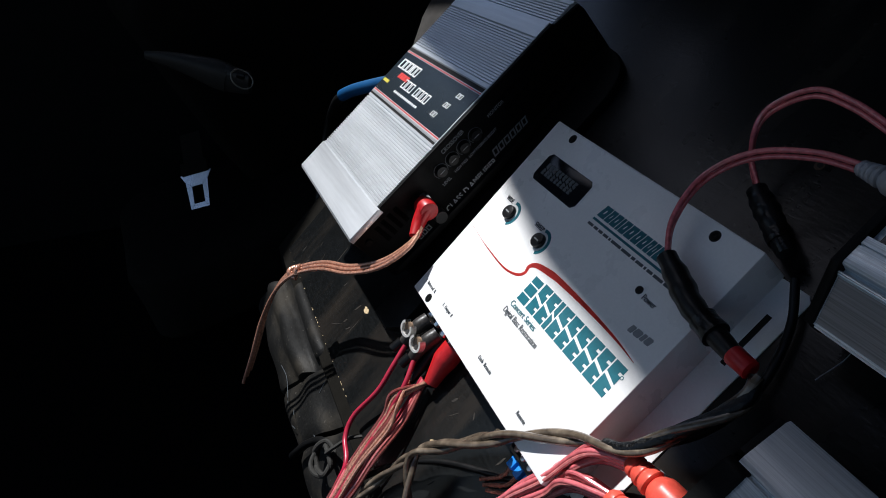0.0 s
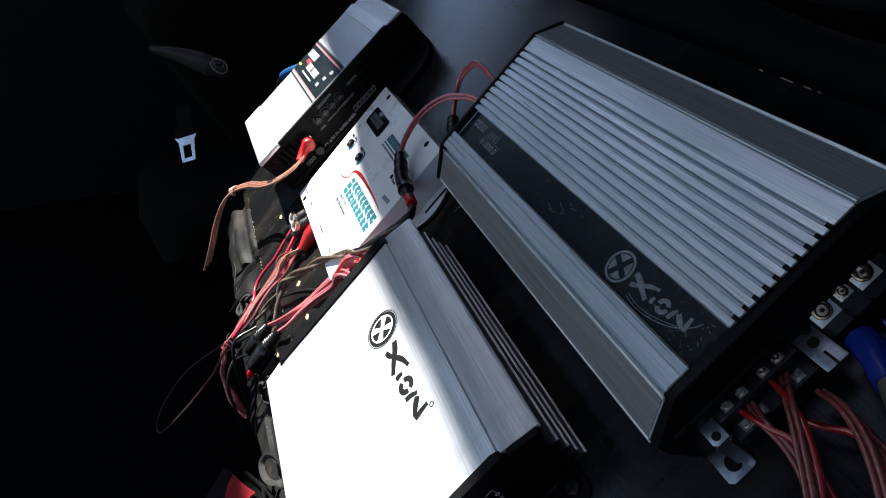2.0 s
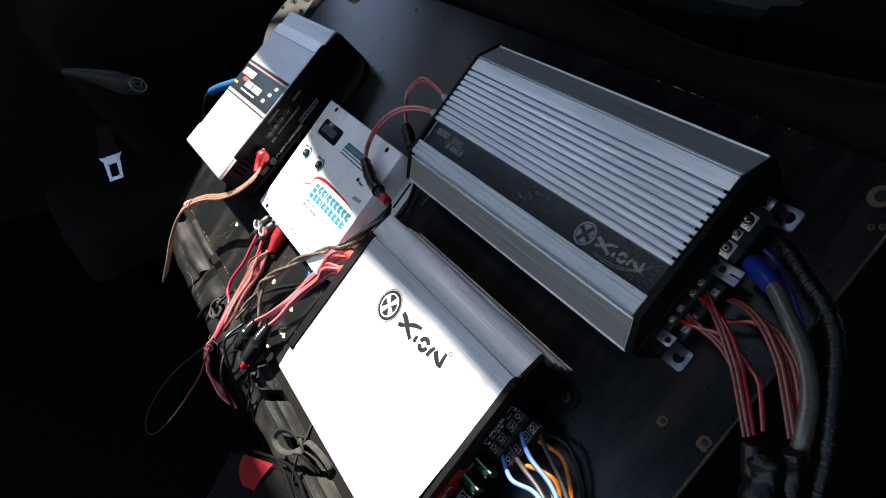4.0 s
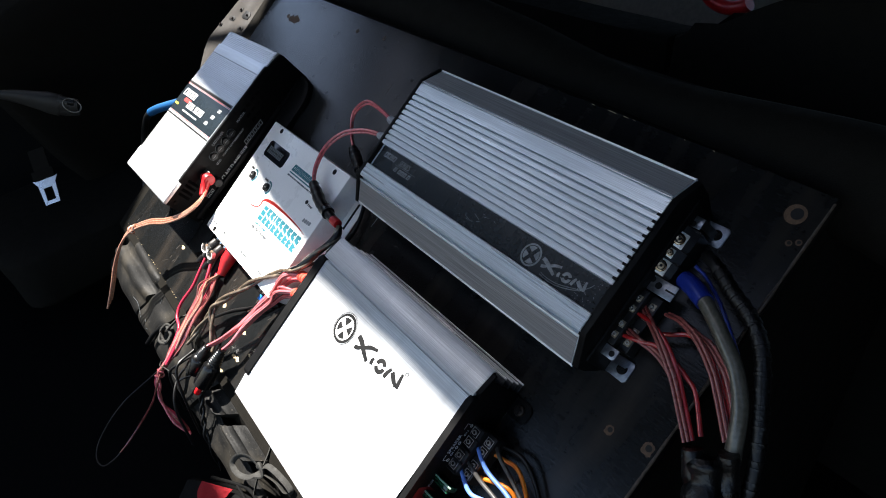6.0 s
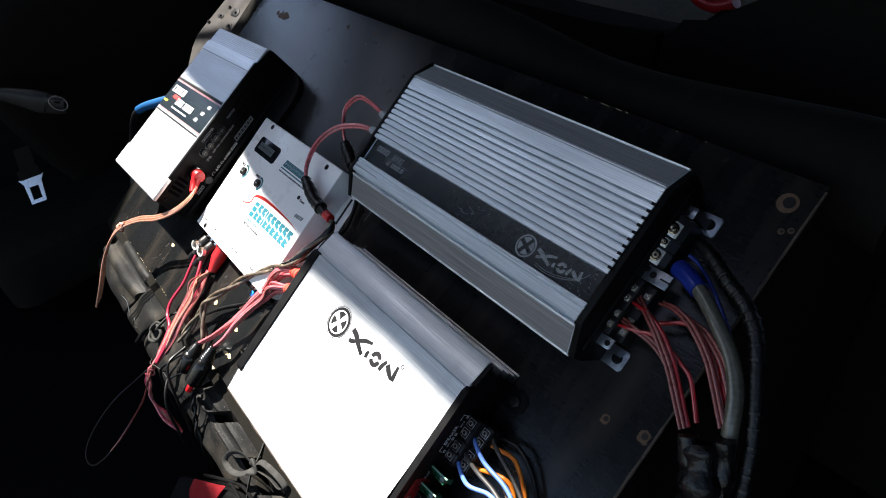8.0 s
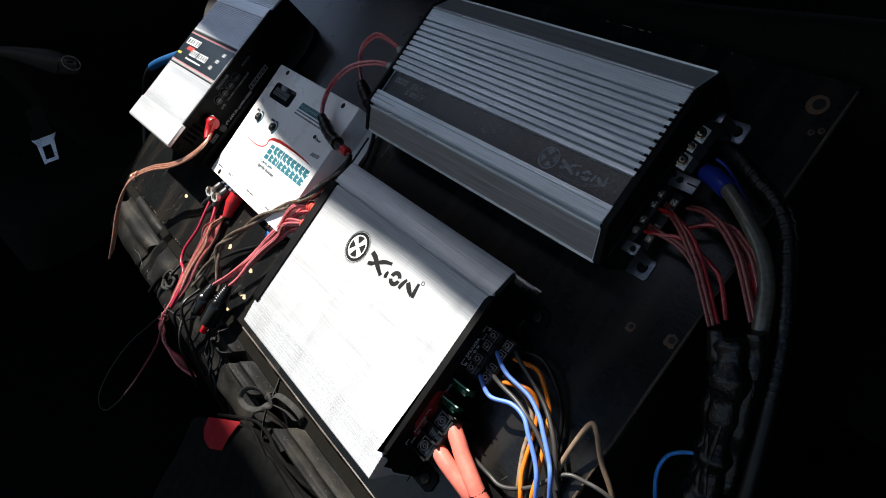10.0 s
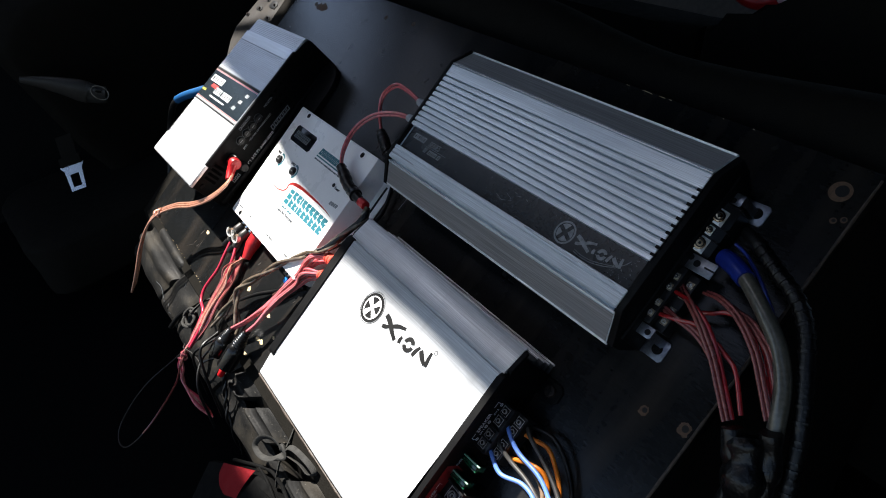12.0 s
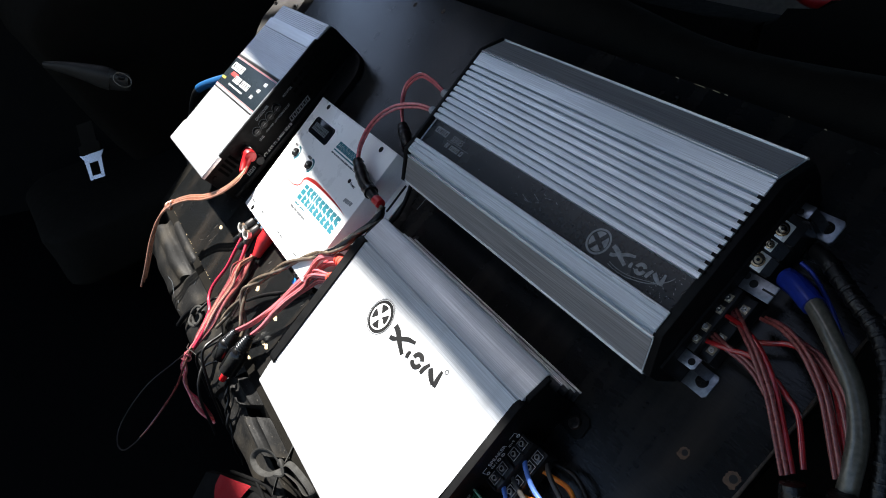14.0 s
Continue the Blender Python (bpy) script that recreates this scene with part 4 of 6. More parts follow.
    # feet
    for x in (-0.061, -0.400):
        for y in (-0.096, -0.300):
            f = part("mounting_foot", prism([(x - 0.02, y - 0.011), (x + 0.008, y - 0.011), (x + 0.013, y - 0.006), (x + 0.013, y + 0.006), (x + 0.008, y + 0.011), (x - 0.02, y + 0.011)],
                                            0.0, 0.0025, "z", bevel=0.0005), BLACK_METAL, a)
            screw(x, y, 0.0025, 0.0068, f, RUST)
    return a


small_amplifier()


# ---- white processor box ----
def processor():
    a = thing("bass_processor", (-0.614, -0.112, 0.0), "white enamelled bass processor box with teal print", "audio processor")
    x0, x1, y0, y1, t = -0.7455, -0.4850, -0.2145, -0.0008, 0.0350
    part("cover", box(x0, x1, y0, y1, 0.0008, t, 0.0012), WHITE, a)
    f = prism([(x1 - 0.003, y0 + 0.002), (x1 + 0.022, y0 + 0.002), (x1 + 0.026, y0 + 0.006), (x1 + 0.026, y1 - 0.006), (x1 + 0.022, y1 - 0.002), (x1 - 0.003, y1 - 0.002)], 0.0, 0.0016, "z", bevel=0.0003)
    fl = part("flange", f, WHITE, a)
    for y in (-0.050,):
        part("slot", box(x1 + 0.010, x1 + 0.0145, y - 0.022, y + 0.022, 0.0016, 0.0019), BLACK_PRINT, fl)
    part("screw_hole", disc(x1 + 0.013, y0 + 0.011, 0.0016, 0.0045), BLACK_PRINT, fl)
    for x, y in ((-0.7107, -0.0082), (-0.5226, -0.0100), (-0.7150, -0.2080)):
        s = part("screw_well", disc(x, y, t, 0.0044), BLACK_PRINT, a)
        part("lid_screw", ring(x, y, t + 0.0003, 0.0012, 0.003, h=0.0006), BLACK_METAL, s)
    w = part("display_window", prism([(-0.716, -0.058), (-0.652, -0.058), (-0.648, -0.054), (-0.648, -0.033), (-0.652, -0.029), (-0.716, -0.029), (-0.720, -0.033), (-0.720, -0.054)],
                                     t, t + 0.0008, "z", bevel=0.0003), SCREEN, a, "dark display window")
    mark_row("wordmark", marks([0.0042] * 9, 0.0125, 0.0014, pose(-0.7125, -0.0500, t + 0.0008), 0.1, split=True), mat("dim_print", (0.09, 0.10, 0.105), 0.5), w)
    for x, y, word in ((-0.7074, -0.0957, "WIDE"), (-0.6518, -0.0960, "SWEEP")):
        k = part("knob", cyl((x, y, t), (x, y, t + 0.0045), 0.0072, 0.0066, 16, bevel=0.0006), BLACK_PLASTIC, a, "black trim knob")
        part("knob_slot", box(x - 0.003, x + 0.003, y - 0.0006, y + 0.0006, t + 0.0045, t + 0.0048), GREY_PRINT, k)
        part("dial_arc", ring(x, y, t, 0.0092, 0.0122, -65, 105), TEAL, a, "teal dial arc")
        letters("writing", word, 0.0062, pose(x - 0.019, y + 0.0075, t + 0.0004), BLACK_PRINT, a, width=0.75)
    mark_row("wordmark", marks([0.0085, 0.0060, 0.0065, 0.0028, 0.0068, 0.0078, 0.0068, 0.0065, 0.0045, 0.0042, 0.0068, 0.0028], 0.0115, 0.0010, pose(-0.6215, -0.0482, t), 0.2, hollow=0.40), TEAL, a, "teal wordmark reduced to blocks")
    part("underline", box(-0.6225, -0.512, -0.0525, -0.0505, t, t + 0.0003), TEAL, a)
    mark_row("address_line", marks([0.007, 0.005, 0.005, 0.006, 0.002, 0.012, 0.011, 0.004, 0.008, 0.002, 0.006, 0.010, 0.007], 0.0024, 0.0016, pose(-0.6235, -0.0580, t)), INK, a)
    # red swoosh: a thin line that dips, rises and thickens, then tapers away
    line = smooth_line([(-0.738, -0.129, 0), (-0.720, -0.1312, 0), (-0.700, -0.1330, 0), (-0.665, -0.1340, 0), (-0.646, -0.1300, 0), (-0.639, -0.1235, 0), (-0.640, -0.1170, 0), (-0.634, -0.1120, 0), (-0.620, -0.1090, 0),
                     (-0.601, -0.1072, 0), (-0.560, -0.1068, 0), (-0.523, -0.1080, 0), (-0.499, -0.1105, 0)], 8)
    g, n = bmesh.new(), len(line) - 1
    rows = []
    for i, p in enumerate(line):
        d = (line[min(i + 1, n)] - line[max(i - 1, 0)]).normalized()
        s = i / n
        wd = 0.00015 + 0.0027 * max(0.0, min((s - 0.1) / 0.60, 1.0, (1.0 - s) / 0.30))
        q = Vector((-d.y, d.x, 0)) * wd
        rows.append((g.verts.new(p + q + Vector((0, 0, t + 0.0003))), g.verts.new(p - q + Vector((0, 0, t + 0.0003)))))
    for u, v in zip(rows, rows[1:]):
        g.faces.new((u[0], u[1], v[1], v[0]))
    bmesh.ops.solidify(g, geom=list(g.faces), thickness=0.0003)
    part("swoosh", g, RED_PRINT, a, "red swoosh")
    mark_row("wordmark", marks([0.0115, 0.0115, 0.0048, 0.0118, 0.0115, 0.0126, 0.0118, 0.0115, 0.0124], 0.0262, 0.0016, pose(-0.6105, -0.1428, t), 0.0, split=True), TEAL, a, "teal split wordmark reduced to blocks")
    mark_row("wordmark", marks([0.0075, 0.0085, 0.0065], 0.0125, 0.0012, pose(-0.6130, -0.1428, t, 0, 0, 90), split=False), TEAL, a)
    part("trade_ring", ring(-0.4975, -0.1235, t, 0.0010, 0.0015), TEAL, a)
    letters("writing", "Concert Series", 0.0078, pose(-0.6270, -0.1505, t + 0.0004), TEAL, a, width=0.86)
    letters("writing", "Digital Bass Restoration", 0.0078, pose(-0.6285, -0.1585, t + 0.0004), INK, a, width=0.74)
    part("power_light", disc(-0.5379, -0.0712, t, 0.0032, 0.0008), BLACK_PRINT, a)
    letters("writing", "Power", 0.0068, pose(-0.5320, -0.0750, t + 0.0004), BLACK_PRINT, a, width=0.8)
    mark_row("small_crest", marks([0.004, 0.006, 0.003, 0.005], 0.006, 0.0012, pose(-0.522, -0.098, t, 0, 0, 5), 0.3, round_it=True), GREY_PRINT, a)
    for word, x in (("L  Balanced  R", -0.7360), ("L  Output  R", -0.692), ("Dash  Remote", -0.612), ("Remote", -0.543)):
        letters("writing", word, 0.0050, pose(x, -0.2005, t + 0.0004), INK, a, width=0.8)
    # jacks and terminal strip on the lower edge
    for x in (-0.716, -0.700, -0.684, -0.668):
        j = part("jack", cyl((x, y0 + 0.001, 0.017), (x, y0 - 0.009, 0.017), 0.0045, bevel=0.0005), STEEL, a, "plated phono jack")
        part("jack_collar", cyl((x, y0 + 0.001, 0.017), (x, y0 - 0.002, 0.017), 0.0065, bevel=0.0004), BLACK_PLASTIC, j)
    tb = part("terminal_strip", box(-0.538, -0.504, y0 - 0.011, y0 + 0.001, 0.006, 0.020, 0.0008), BLACK_PLASTIC, a, "black screw terminal strip")
    for k in range(3):
        screw(-0.531 + 0.010 * k, y0 - 0.0055, 0.020, 0.0028, tb, STEEL, "clamp_screw", slot=False)
        part("blue_ferrule", box(-0.5345 + 0.010 * k, -0.5275 + 0.010 * k, y0 - 0.022, y0 - 0.011, 0.008, 0.0145, 0.0008), SKY_WIRE, tb, "bright blue wire end")
        part("wire_tail", tube([(-0.531 + 0.010 * k, y0 - 0.020, 0.011), (-0.535 + 0.009 * k, y0 - 0.034, 0.006), (-0.55 + 0.006 * k, y0 - 0.052, 0.003)], 0.0018, 8), COPPER, tb, "copper-brown wire tail")
    return a


processor()


# ---- tall ribbed amplifier at the far end ----
def tall_amplifier():
    a = thing("class_d_amplifier", (-0.905, -0.072, 0.0), "black car amplifier with a finely ribbed pale heat sink", "amplifier", turn=(-4.6, 0, 2.2))
    Lx = 0.105
    top = 0.0855
    prof = [(-0.150, 0.074), (-0.1595, 0.078), (-0.160, top - 0.002)]

    def ribs(y0, y1, z):
        n = round((y1 - y0) / 0.0031)
        d = (y1 - y0) / n
        out = []
        for k in range(n):
            y = y0 + d * k
            out += [(y, z), (y + d * 0.62, z), (y + d * 0.68, z - 0.0016), (y + d * 0.94, z - 0.0016)]
        return out
    prof += [(-0.158, top - 0.001)] + [(-0.120, top - 0.001), (-0.1195, top)] + ribs(-0.119, -0.040, top) + [(-0.039, top), (0.042, top)] + ribs(0.043, 0.108, top) \
        + [(0.109, top), (0.128, top), (0.1285, top - 0.003)] + ribs(0.129, 0.158, top - 0.003) + [(0.160, top - 0.004), (0.163, top - 0.012), (0.160, 0.050)]
    part("heat_sink", on(a, prism(prof, -Lx, Lx - 0.004)), RIBBED, a, "pale finely ribbed heat sink")
    part("end_cap", on(a, prism([(-0.1625, 0.0795), (-0.1630, 0.0845), (-0.1605, 0.0868), (-0.1210, 0.0868), (-0.1190, 0.0850), (-0.1190, 0.0795)], -Lx - 0.002, Lx + 0.004, bevel=0.0008)), RIBBED, a, "smooth pale end cap of the heat sink")
    part("chassis", on(a, box(-Lx + 0.004, Lx - 0.002, -0.158, 0.158, 0.012, 0.076, 0.002)), BLACK_METAL, a)
    part("base", on(a, box(-Lx, Lx + 0.006, -0.156, 0.160, 0.0125, 0.022, 0.003)), BLACK_METAL, a)
    # front panel with a ledge that flares outwards
    fp = part("front_panel", on(a, prism([(-0.163, 0.012), (-0.163, 0.080), (-0.120, 0.080), (-0.118, top - 0.001), (0.128, top - 0.001), (0.130, 0.080), (0.160, 0.078), (0.163, 0.070), (0.163, 0.012)],
                                         Lx - 0.005, Lx, bevel=0.0012)), BLACK_METAL, a)
    pts = [(Lx - 0.004, -0.205), (Lx + 0.030, -0.205), (Lx + 0.048, -0.19), (Lx + 0.052, 0.10)]
    for k in range(7):
        u = radians(15 * k)
        pts.append((Lx + 0.006 + 0.046 * math.cos(u), 0.118 + 0.046 * math.sin(u)))
    part("skirt", prism([(p[0] - 0.905, p[1] - 0.072) for p in pts + [(Lx - 0.004, 0.164)]], 0.0, 0.010, "z", bevel=0.002), BLACK_METAL, a)
    for y in (-0.145, 0.145):
        part("rubber_foot", on(a, box(-Lx + 0.01, Lx - 0.02, y - 0.01, y + 0.01, 0.0002 - (0.013 if y < 0 else -0.012), 0.0135, 0.002)), BLACK_RUBBER, a)
    # label
    z = top
    lab = part("label", on(a, box(-Lx + 0.001, Lx - 0.006, -0.0270, 0.0310, z, z + 0.0006)), BLACK_GLOSS, a, "black label with white and red print")
    for y, m_, w in ((-0.0285, RED_PRINT, 0.0006), (-0.0315, GREY_PRINT, 0.0012), (-0.0345, BLACK_PRINT, 0.0014), (0.0325, RED_PRINT, 0.0006), (0.0365, BLACK_PRINT, 0.0024), (0.0395, GREY_PRINT, 0.0008)):
        part("pinstripe", on(a, box(-Lx + 0.001, Lx - 0.006, y - w, y + w, z, z + 0.0005)), m_, a)
    mark_row("wordmark", marks([0.0125, 0.0082, 0.0082, 0.0034, 0.0082, 0.0082], 0.0135, 0.0016, pose(-0.095, 0.0090, z + 0.0006), 0.12, hollow=0.19), WHITE_PRINT, lab, "white wordmark reduced to blocks", carry=ORIGIN[a.name])
    mark_row("wordmark", marks([0.006, 0.006, 0.006, 0.0025, 0.006], 0.0075, 0.0006, pose(-0.075, -0.0015, z + 0.0006), 0.25), RED_PRINT, lab, "red wordmark reduced to blocks", carry=ORIGIN[a.name])
    mark_row("wordmark", marks([0.0088, 0.0088, 0.0085, -0.006, 0.0080, 0.0080, 0.0080, 0.0080], 0.0125, 0.0020, pose(-0.050, -0.0095, z + 0.0006), 0.05, hollow=0.19), WHITE_PRINT, lab, carry=ORIGIN[a.name])
    mark_row("small_print", marks([0.0035] * 14, 0.0028, 0.0017, pose(-0.054, -0.0185, z + 0.0006)), WHITE_PRINT, lab, carry=ORIGIN[a.name])
    mark_row("yellow_mark", marks([0.003] * 5, 0.0042, 0.0005, pose(-0.101, -0.0145, z + 0.0006)), YELLOW_PRINT, lab, carry=ORIGIN[a.name])
    for x, y in ((0.066, 0.016), (0.058, 0.001), (0.050, -0.014)):
        mark_row("badge", marks([0.0050, 0.0050], 0.0060, 0.0012, pose(x, y, z + 0.0006), 0.25, hollow=0.19), WHITE_PRINT, lab, carry=ORIGIN[a.name])
    # controls on the front panel
    face = lambda y, zz: ORIGIN[a.name] @ Matrix.Translation((Lx + 0.0004, y, zz)) @ Matrix(((0, 0, 1, 0), (1, 0, 0, 0), (0, 1, 0, 0), (0, 0, 0, 1)))
    for k in range(4):
        y = -0.049 + 0.0165 * k
        kn = part("knob", place(cyl((0, 0, 0), (0, 0, 0.004), 0.0062, 0.0056, 14), face(y, 0.062)), BLACK_PLASTIC, a, "black control knob")
        part("dial_ticks", place(ring(0, 0, 0, 0.0074, 0.0080, -40, 220), face(y, 0.062)), INK, a)
        part("knob_slot", place(slab([(-0.003, -0.0004), (0.003, -0.0004), (0.003, 0.0004), (-0.003, 0.0004)], 0.004, 0.0003), face(y, 0.062)), GREY_PRINT, kn)
    for word, y, zz, s in (("CROSSOVER", -0.036, 0.0735, 0.0065), ("LEVEL", -0.058, 0.0465, 0.0052), ("HIGH PASS", -0.040, 0.0475, 0.0045), ("LOW PASS", -0.019, 0.0475, 0.0045), ("BASS BOOST", -0.001, 0.0475, 0.0045),
                           ("MONITOR", 0.022, 0.0640, 0.0055), ("CLASS D AMPLIFIER", -0.074, 0.0200, 0.0100)):
        letters("writing", word, s, face(y, zz), FACE_PRINT if s > 0.008 else GREY_PRINT, fp, width=0.85)
    mark_row("wordmark", marks([0.007] * 6, 0.0085, 0.0014, pose(0, 0, 0), 0.3, hollow=0.24), FADED_PRINT, fp, carry=face(0.000, 0.026))
    mark_row("wordmark", marks([0.005] * 3, 0.0065, 0.0012, pose(0, 0, 0), hollow=0.24), FADED_PRINT, fp, carry=face(-0.115, 0.022))
    for y, zz, w, h in [(-0.138 + 0.009 * k, 0.050, 0.005, 0.022) for k in range(4)] + [(-0.108 + 0.028 * k, 0.012, 0.020, 0.005) for k in range(6)] \
            + [(0.040 + 0.013 * k, 0.018 + 0.012 * j, 0.009, 0.005) for k in range(8) for j in range(5)]:
        part("vent_slot", place(slab([(0, 0), (w, 0), (w, h), (0, h)], -0.0005, 0.0006), face(y, zz)), CARPET, fp)
    part("panel_screw", place(cyl((0, 0, 0), (0, 0, 0.002), 0.004, 0.0034, 14), face(-0.152, 0.066)), BLACK_METAL, a)
    for y, zz in ((-0.080, 0.056), (-0.083, 0.030)):
        part("jack", place(cyl((0, 0, 0), (0, 0, 0.008), 0.0048), face(y, zz)), STEEL, a)
    part("jack_cap", place(cyl((0, 0, 0), (0, 0, 0.012), 0.0075, 0.007, 18, bevel=0.001), face(-0.083, 0.030)), mat("dark_cap_rubber", (0.03, 0.03, 0.03), 0.6), a, "dark rubber jack cap")
    return a


tall_amplifier()


# ---- cables ----
def cable(name, paths, r, material, label, group="", category="cable", seg=10, parts=(), twist=0, apart=0.0, turns=3.0, wobble=0.0):
    """A lead of one or more strands; parts are (name, mesh, material, label)."""
    first = Vector(paths[0][0])
    a = thing(name, tuple(first), label, category, group)
    for k, path in enumerate(paths):
        if twist:
            for line in strands(path, r, apart, twist, turns, 0.7 * k):
                part("strand", tube(line, r, seg, smooth_it=False, wobble=wobble), material, a)
        else:
            part("strand", tube(path, r, seg, wobble=wobble), material, a)
    for pn, bm, m_, lb in parts:
        part(pn, bm, m_, a, lb)
    return a


def plug(p, q, r, ribs=4, seg=18):
    """A phono plug turned in one piece: a barrel from p, with a ribbed, tapering grip towards q."""
    p, q = Vector(p), Vector(q)
    prof = [(0.0, 0.85), (0.02, 1.0), (0.46, 1.0), (0.50, 0.96), (0.58, 0.74), (0.61, 0.60)]
    for k in range(ribs):
        u, w = 0.62 + 0.36 * k / ribs, 0.36 / ribs
        prof += [(u, 0.73 - 0.055 * k), (u + w * 0.15, 0.80 - 0.06 * k), (u + w * 0.65, 0.78 - 0.06 * k), (u + w * 0.80, 0.71 - 0.055 * k)]
    prof += [(1.0, 0.46)]
    g, d = bmesh.new(), (q - p)
    n = d.normalized().orthogonal()
    b = d.normalized().cross(n)
    rings = [[g.verts.new(p + d * u + (n * math.cos(2 * math.pi * k / seg) + b * math.sin(2 * math.pi * k / seg)) * (r * s)) for k in range(seg)] for u, s in prof]
    for a_, b_ in zip(rings, rings[1:]):
        for k in range(seg):
            g.faces.new((a_[k], a_[(k + 1) % seg], b_[(k + 1) % seg], b_[k]))
    g.faces.new(rings[0][::-1])
    g.faces.new(rings[-1])
    return g


# leads from the ribbed amplifier's hidden end to two black couplers
for pts, g0, g1, cp in (
        ([(-0.4718, 0.0712, 0.0416), (-0.5015, 0.0641, 0.0468), (-0.5333, 0.0451, 0.0516), (-0.5485, 0.0142, 0.0543), (-0.5439, -0.0203, 0.0525), (-0.5251, -0.0449, 0.0501)],
         (-0.4329, 0.0701, 0.0421), (-0.4759, 0.0708, 0.0416), [(-0.5282, -0.0420, 0.0502), (-0.4852, -0.0576, 0.0492), (-0.4446, -0.0636, 0.0484), (-0.4294, -0.0641, 0.0485)]),
        ([(-0.4716, 0.0973, 0.0427), (-0.5048, 0.1026, 0.0484), (-0.5351, 0.1006, 0.0489), (-0.5616, 0.0792, 0.0381), (-0.5553, 0.0538, 0.0275), (-0.5287, 0.0321, 0.0240)],
         (-0.4327, 0.0948, 0.0432), (-0.4756, 0.0973, 0.0427), [(-0.5328, 0.0341, 0.0241), (-0.5063, 0.0204, 0.0219), (-0.4839, 0.0086, 0.0198), (-0.4696, -0.0011, 0.0157)])):
    u = Vector((0, 0.0012, 0.0022))
    lead = cable("phono_lead", [[Vector(p) + u for p in pts], [Vector(p) - u for p in pts]], 0.0020, PINK, "clear pink twin phono lead looping to a black coupler", "phono leads of the ribbed amplifier",
                 parts=[("plug", plug(g0, g1, 0.0062), GREY_PLASTIC, "grey phono plug")])
    cpl = part("coupler", tube([cp[0], Vector(cp[0]).lerp(Vector(cp[1]), 0.5), cp[1], cp[2]], 0.0062, 16, 6, radii=lambda s: 0.0072 + 0.0022 * math.sin(math.pi * min(1.0, 1.15 * s)) - 0.0010 * math.sin(14 * s) ** 2), BLACK_PLASTIC, lead, "black ribbed coupler")
    if cp[0][1] < 0:
        part("red_tip", cyl(cp[2], cp[3], 0.0068, 0.0064, 18, bevel=0.0008), RED_PLASTIC, cpl, "red coupler tip")
    part("tape_band", tube([Vector(cp[1]).lerp(Vector(cp[2]), 0.25), Vector(cp[1]).lerp(Vector(cp[2]), 0.6)], 0.0092, 16, 6, wobble=0.3), TAPE, cpl)

# smoky twisted speaker wire, out of the coupler and down over the processor
cable("speaker_wire", [[(-0.4244, -0.0643, 0.0485), (-0.4201, -0.0810, 0.0471), (-0.4327, -0.1164, 0.0492), (-0.4482, -0.1478, 0.0494), (-0.4870, -0.1739, 0.0413), (-0.5214, -0.2041, 0.0396),
                        (-0.5458, -0.2353, 0.0393), (-0.5705, -0.2643, 0.0355), (-0.5952, -0.2934, 0.0305), (-0.5875, -0.3165, 0.0228), (-0.5720, -0.3377, 0.0120), (-0.5605, -0.3629, 0.0049)]],
      0.0029, SMOKE, "smoky brown twisted speaker wire crossing the white box", twist=2, apart=0.0029, turns=3.5,
      # a black cover added over the upper stretch stands in for its shade
      parts=[("shaded_stretch", tube([(-0.4244, -0.0643, 0.0485), (-0.4201, -0.0810, 0.0471), (-0.4327, -0.1164, 0.0492), (-0.4482, -0.1478, 0.0494), (-0.4640, -0.1585, 0.0468)], 0.0047, 12, 8, wobble=0.2), TAPE, "upper stretch of the wire, darkened for shade")])
cable("speaker_wire", [[(-0.5421, -0.2215, 0.0357), (-0.5569, -0.2408, 0.0312), (-0.5835, -0.2718, 0.0263), (-0.6044, -0.3048, 0.0213), (-0.6194, -0.3387, 0.0140), (-0.6338, -0.3825, 0.0063)]],
      0.0027, SMOKE, "smoky brown twisted speaker wire below the white box", twist=2, apart=0.0022, turns=2)
cable("speaker_wire", [[(-0.4696, -0.0011, 0.0157), (-0.4522, -0.0284, 0.0092), (-0.4388, -0.0678, 0.0101), (-0.4342, -0.1077, 0.0268), (-0.4474, -0.1456, 0.0445)]],
      0.0030, BLACK_RUBBER, "thin black wire beside the white box", wobble=0.1)

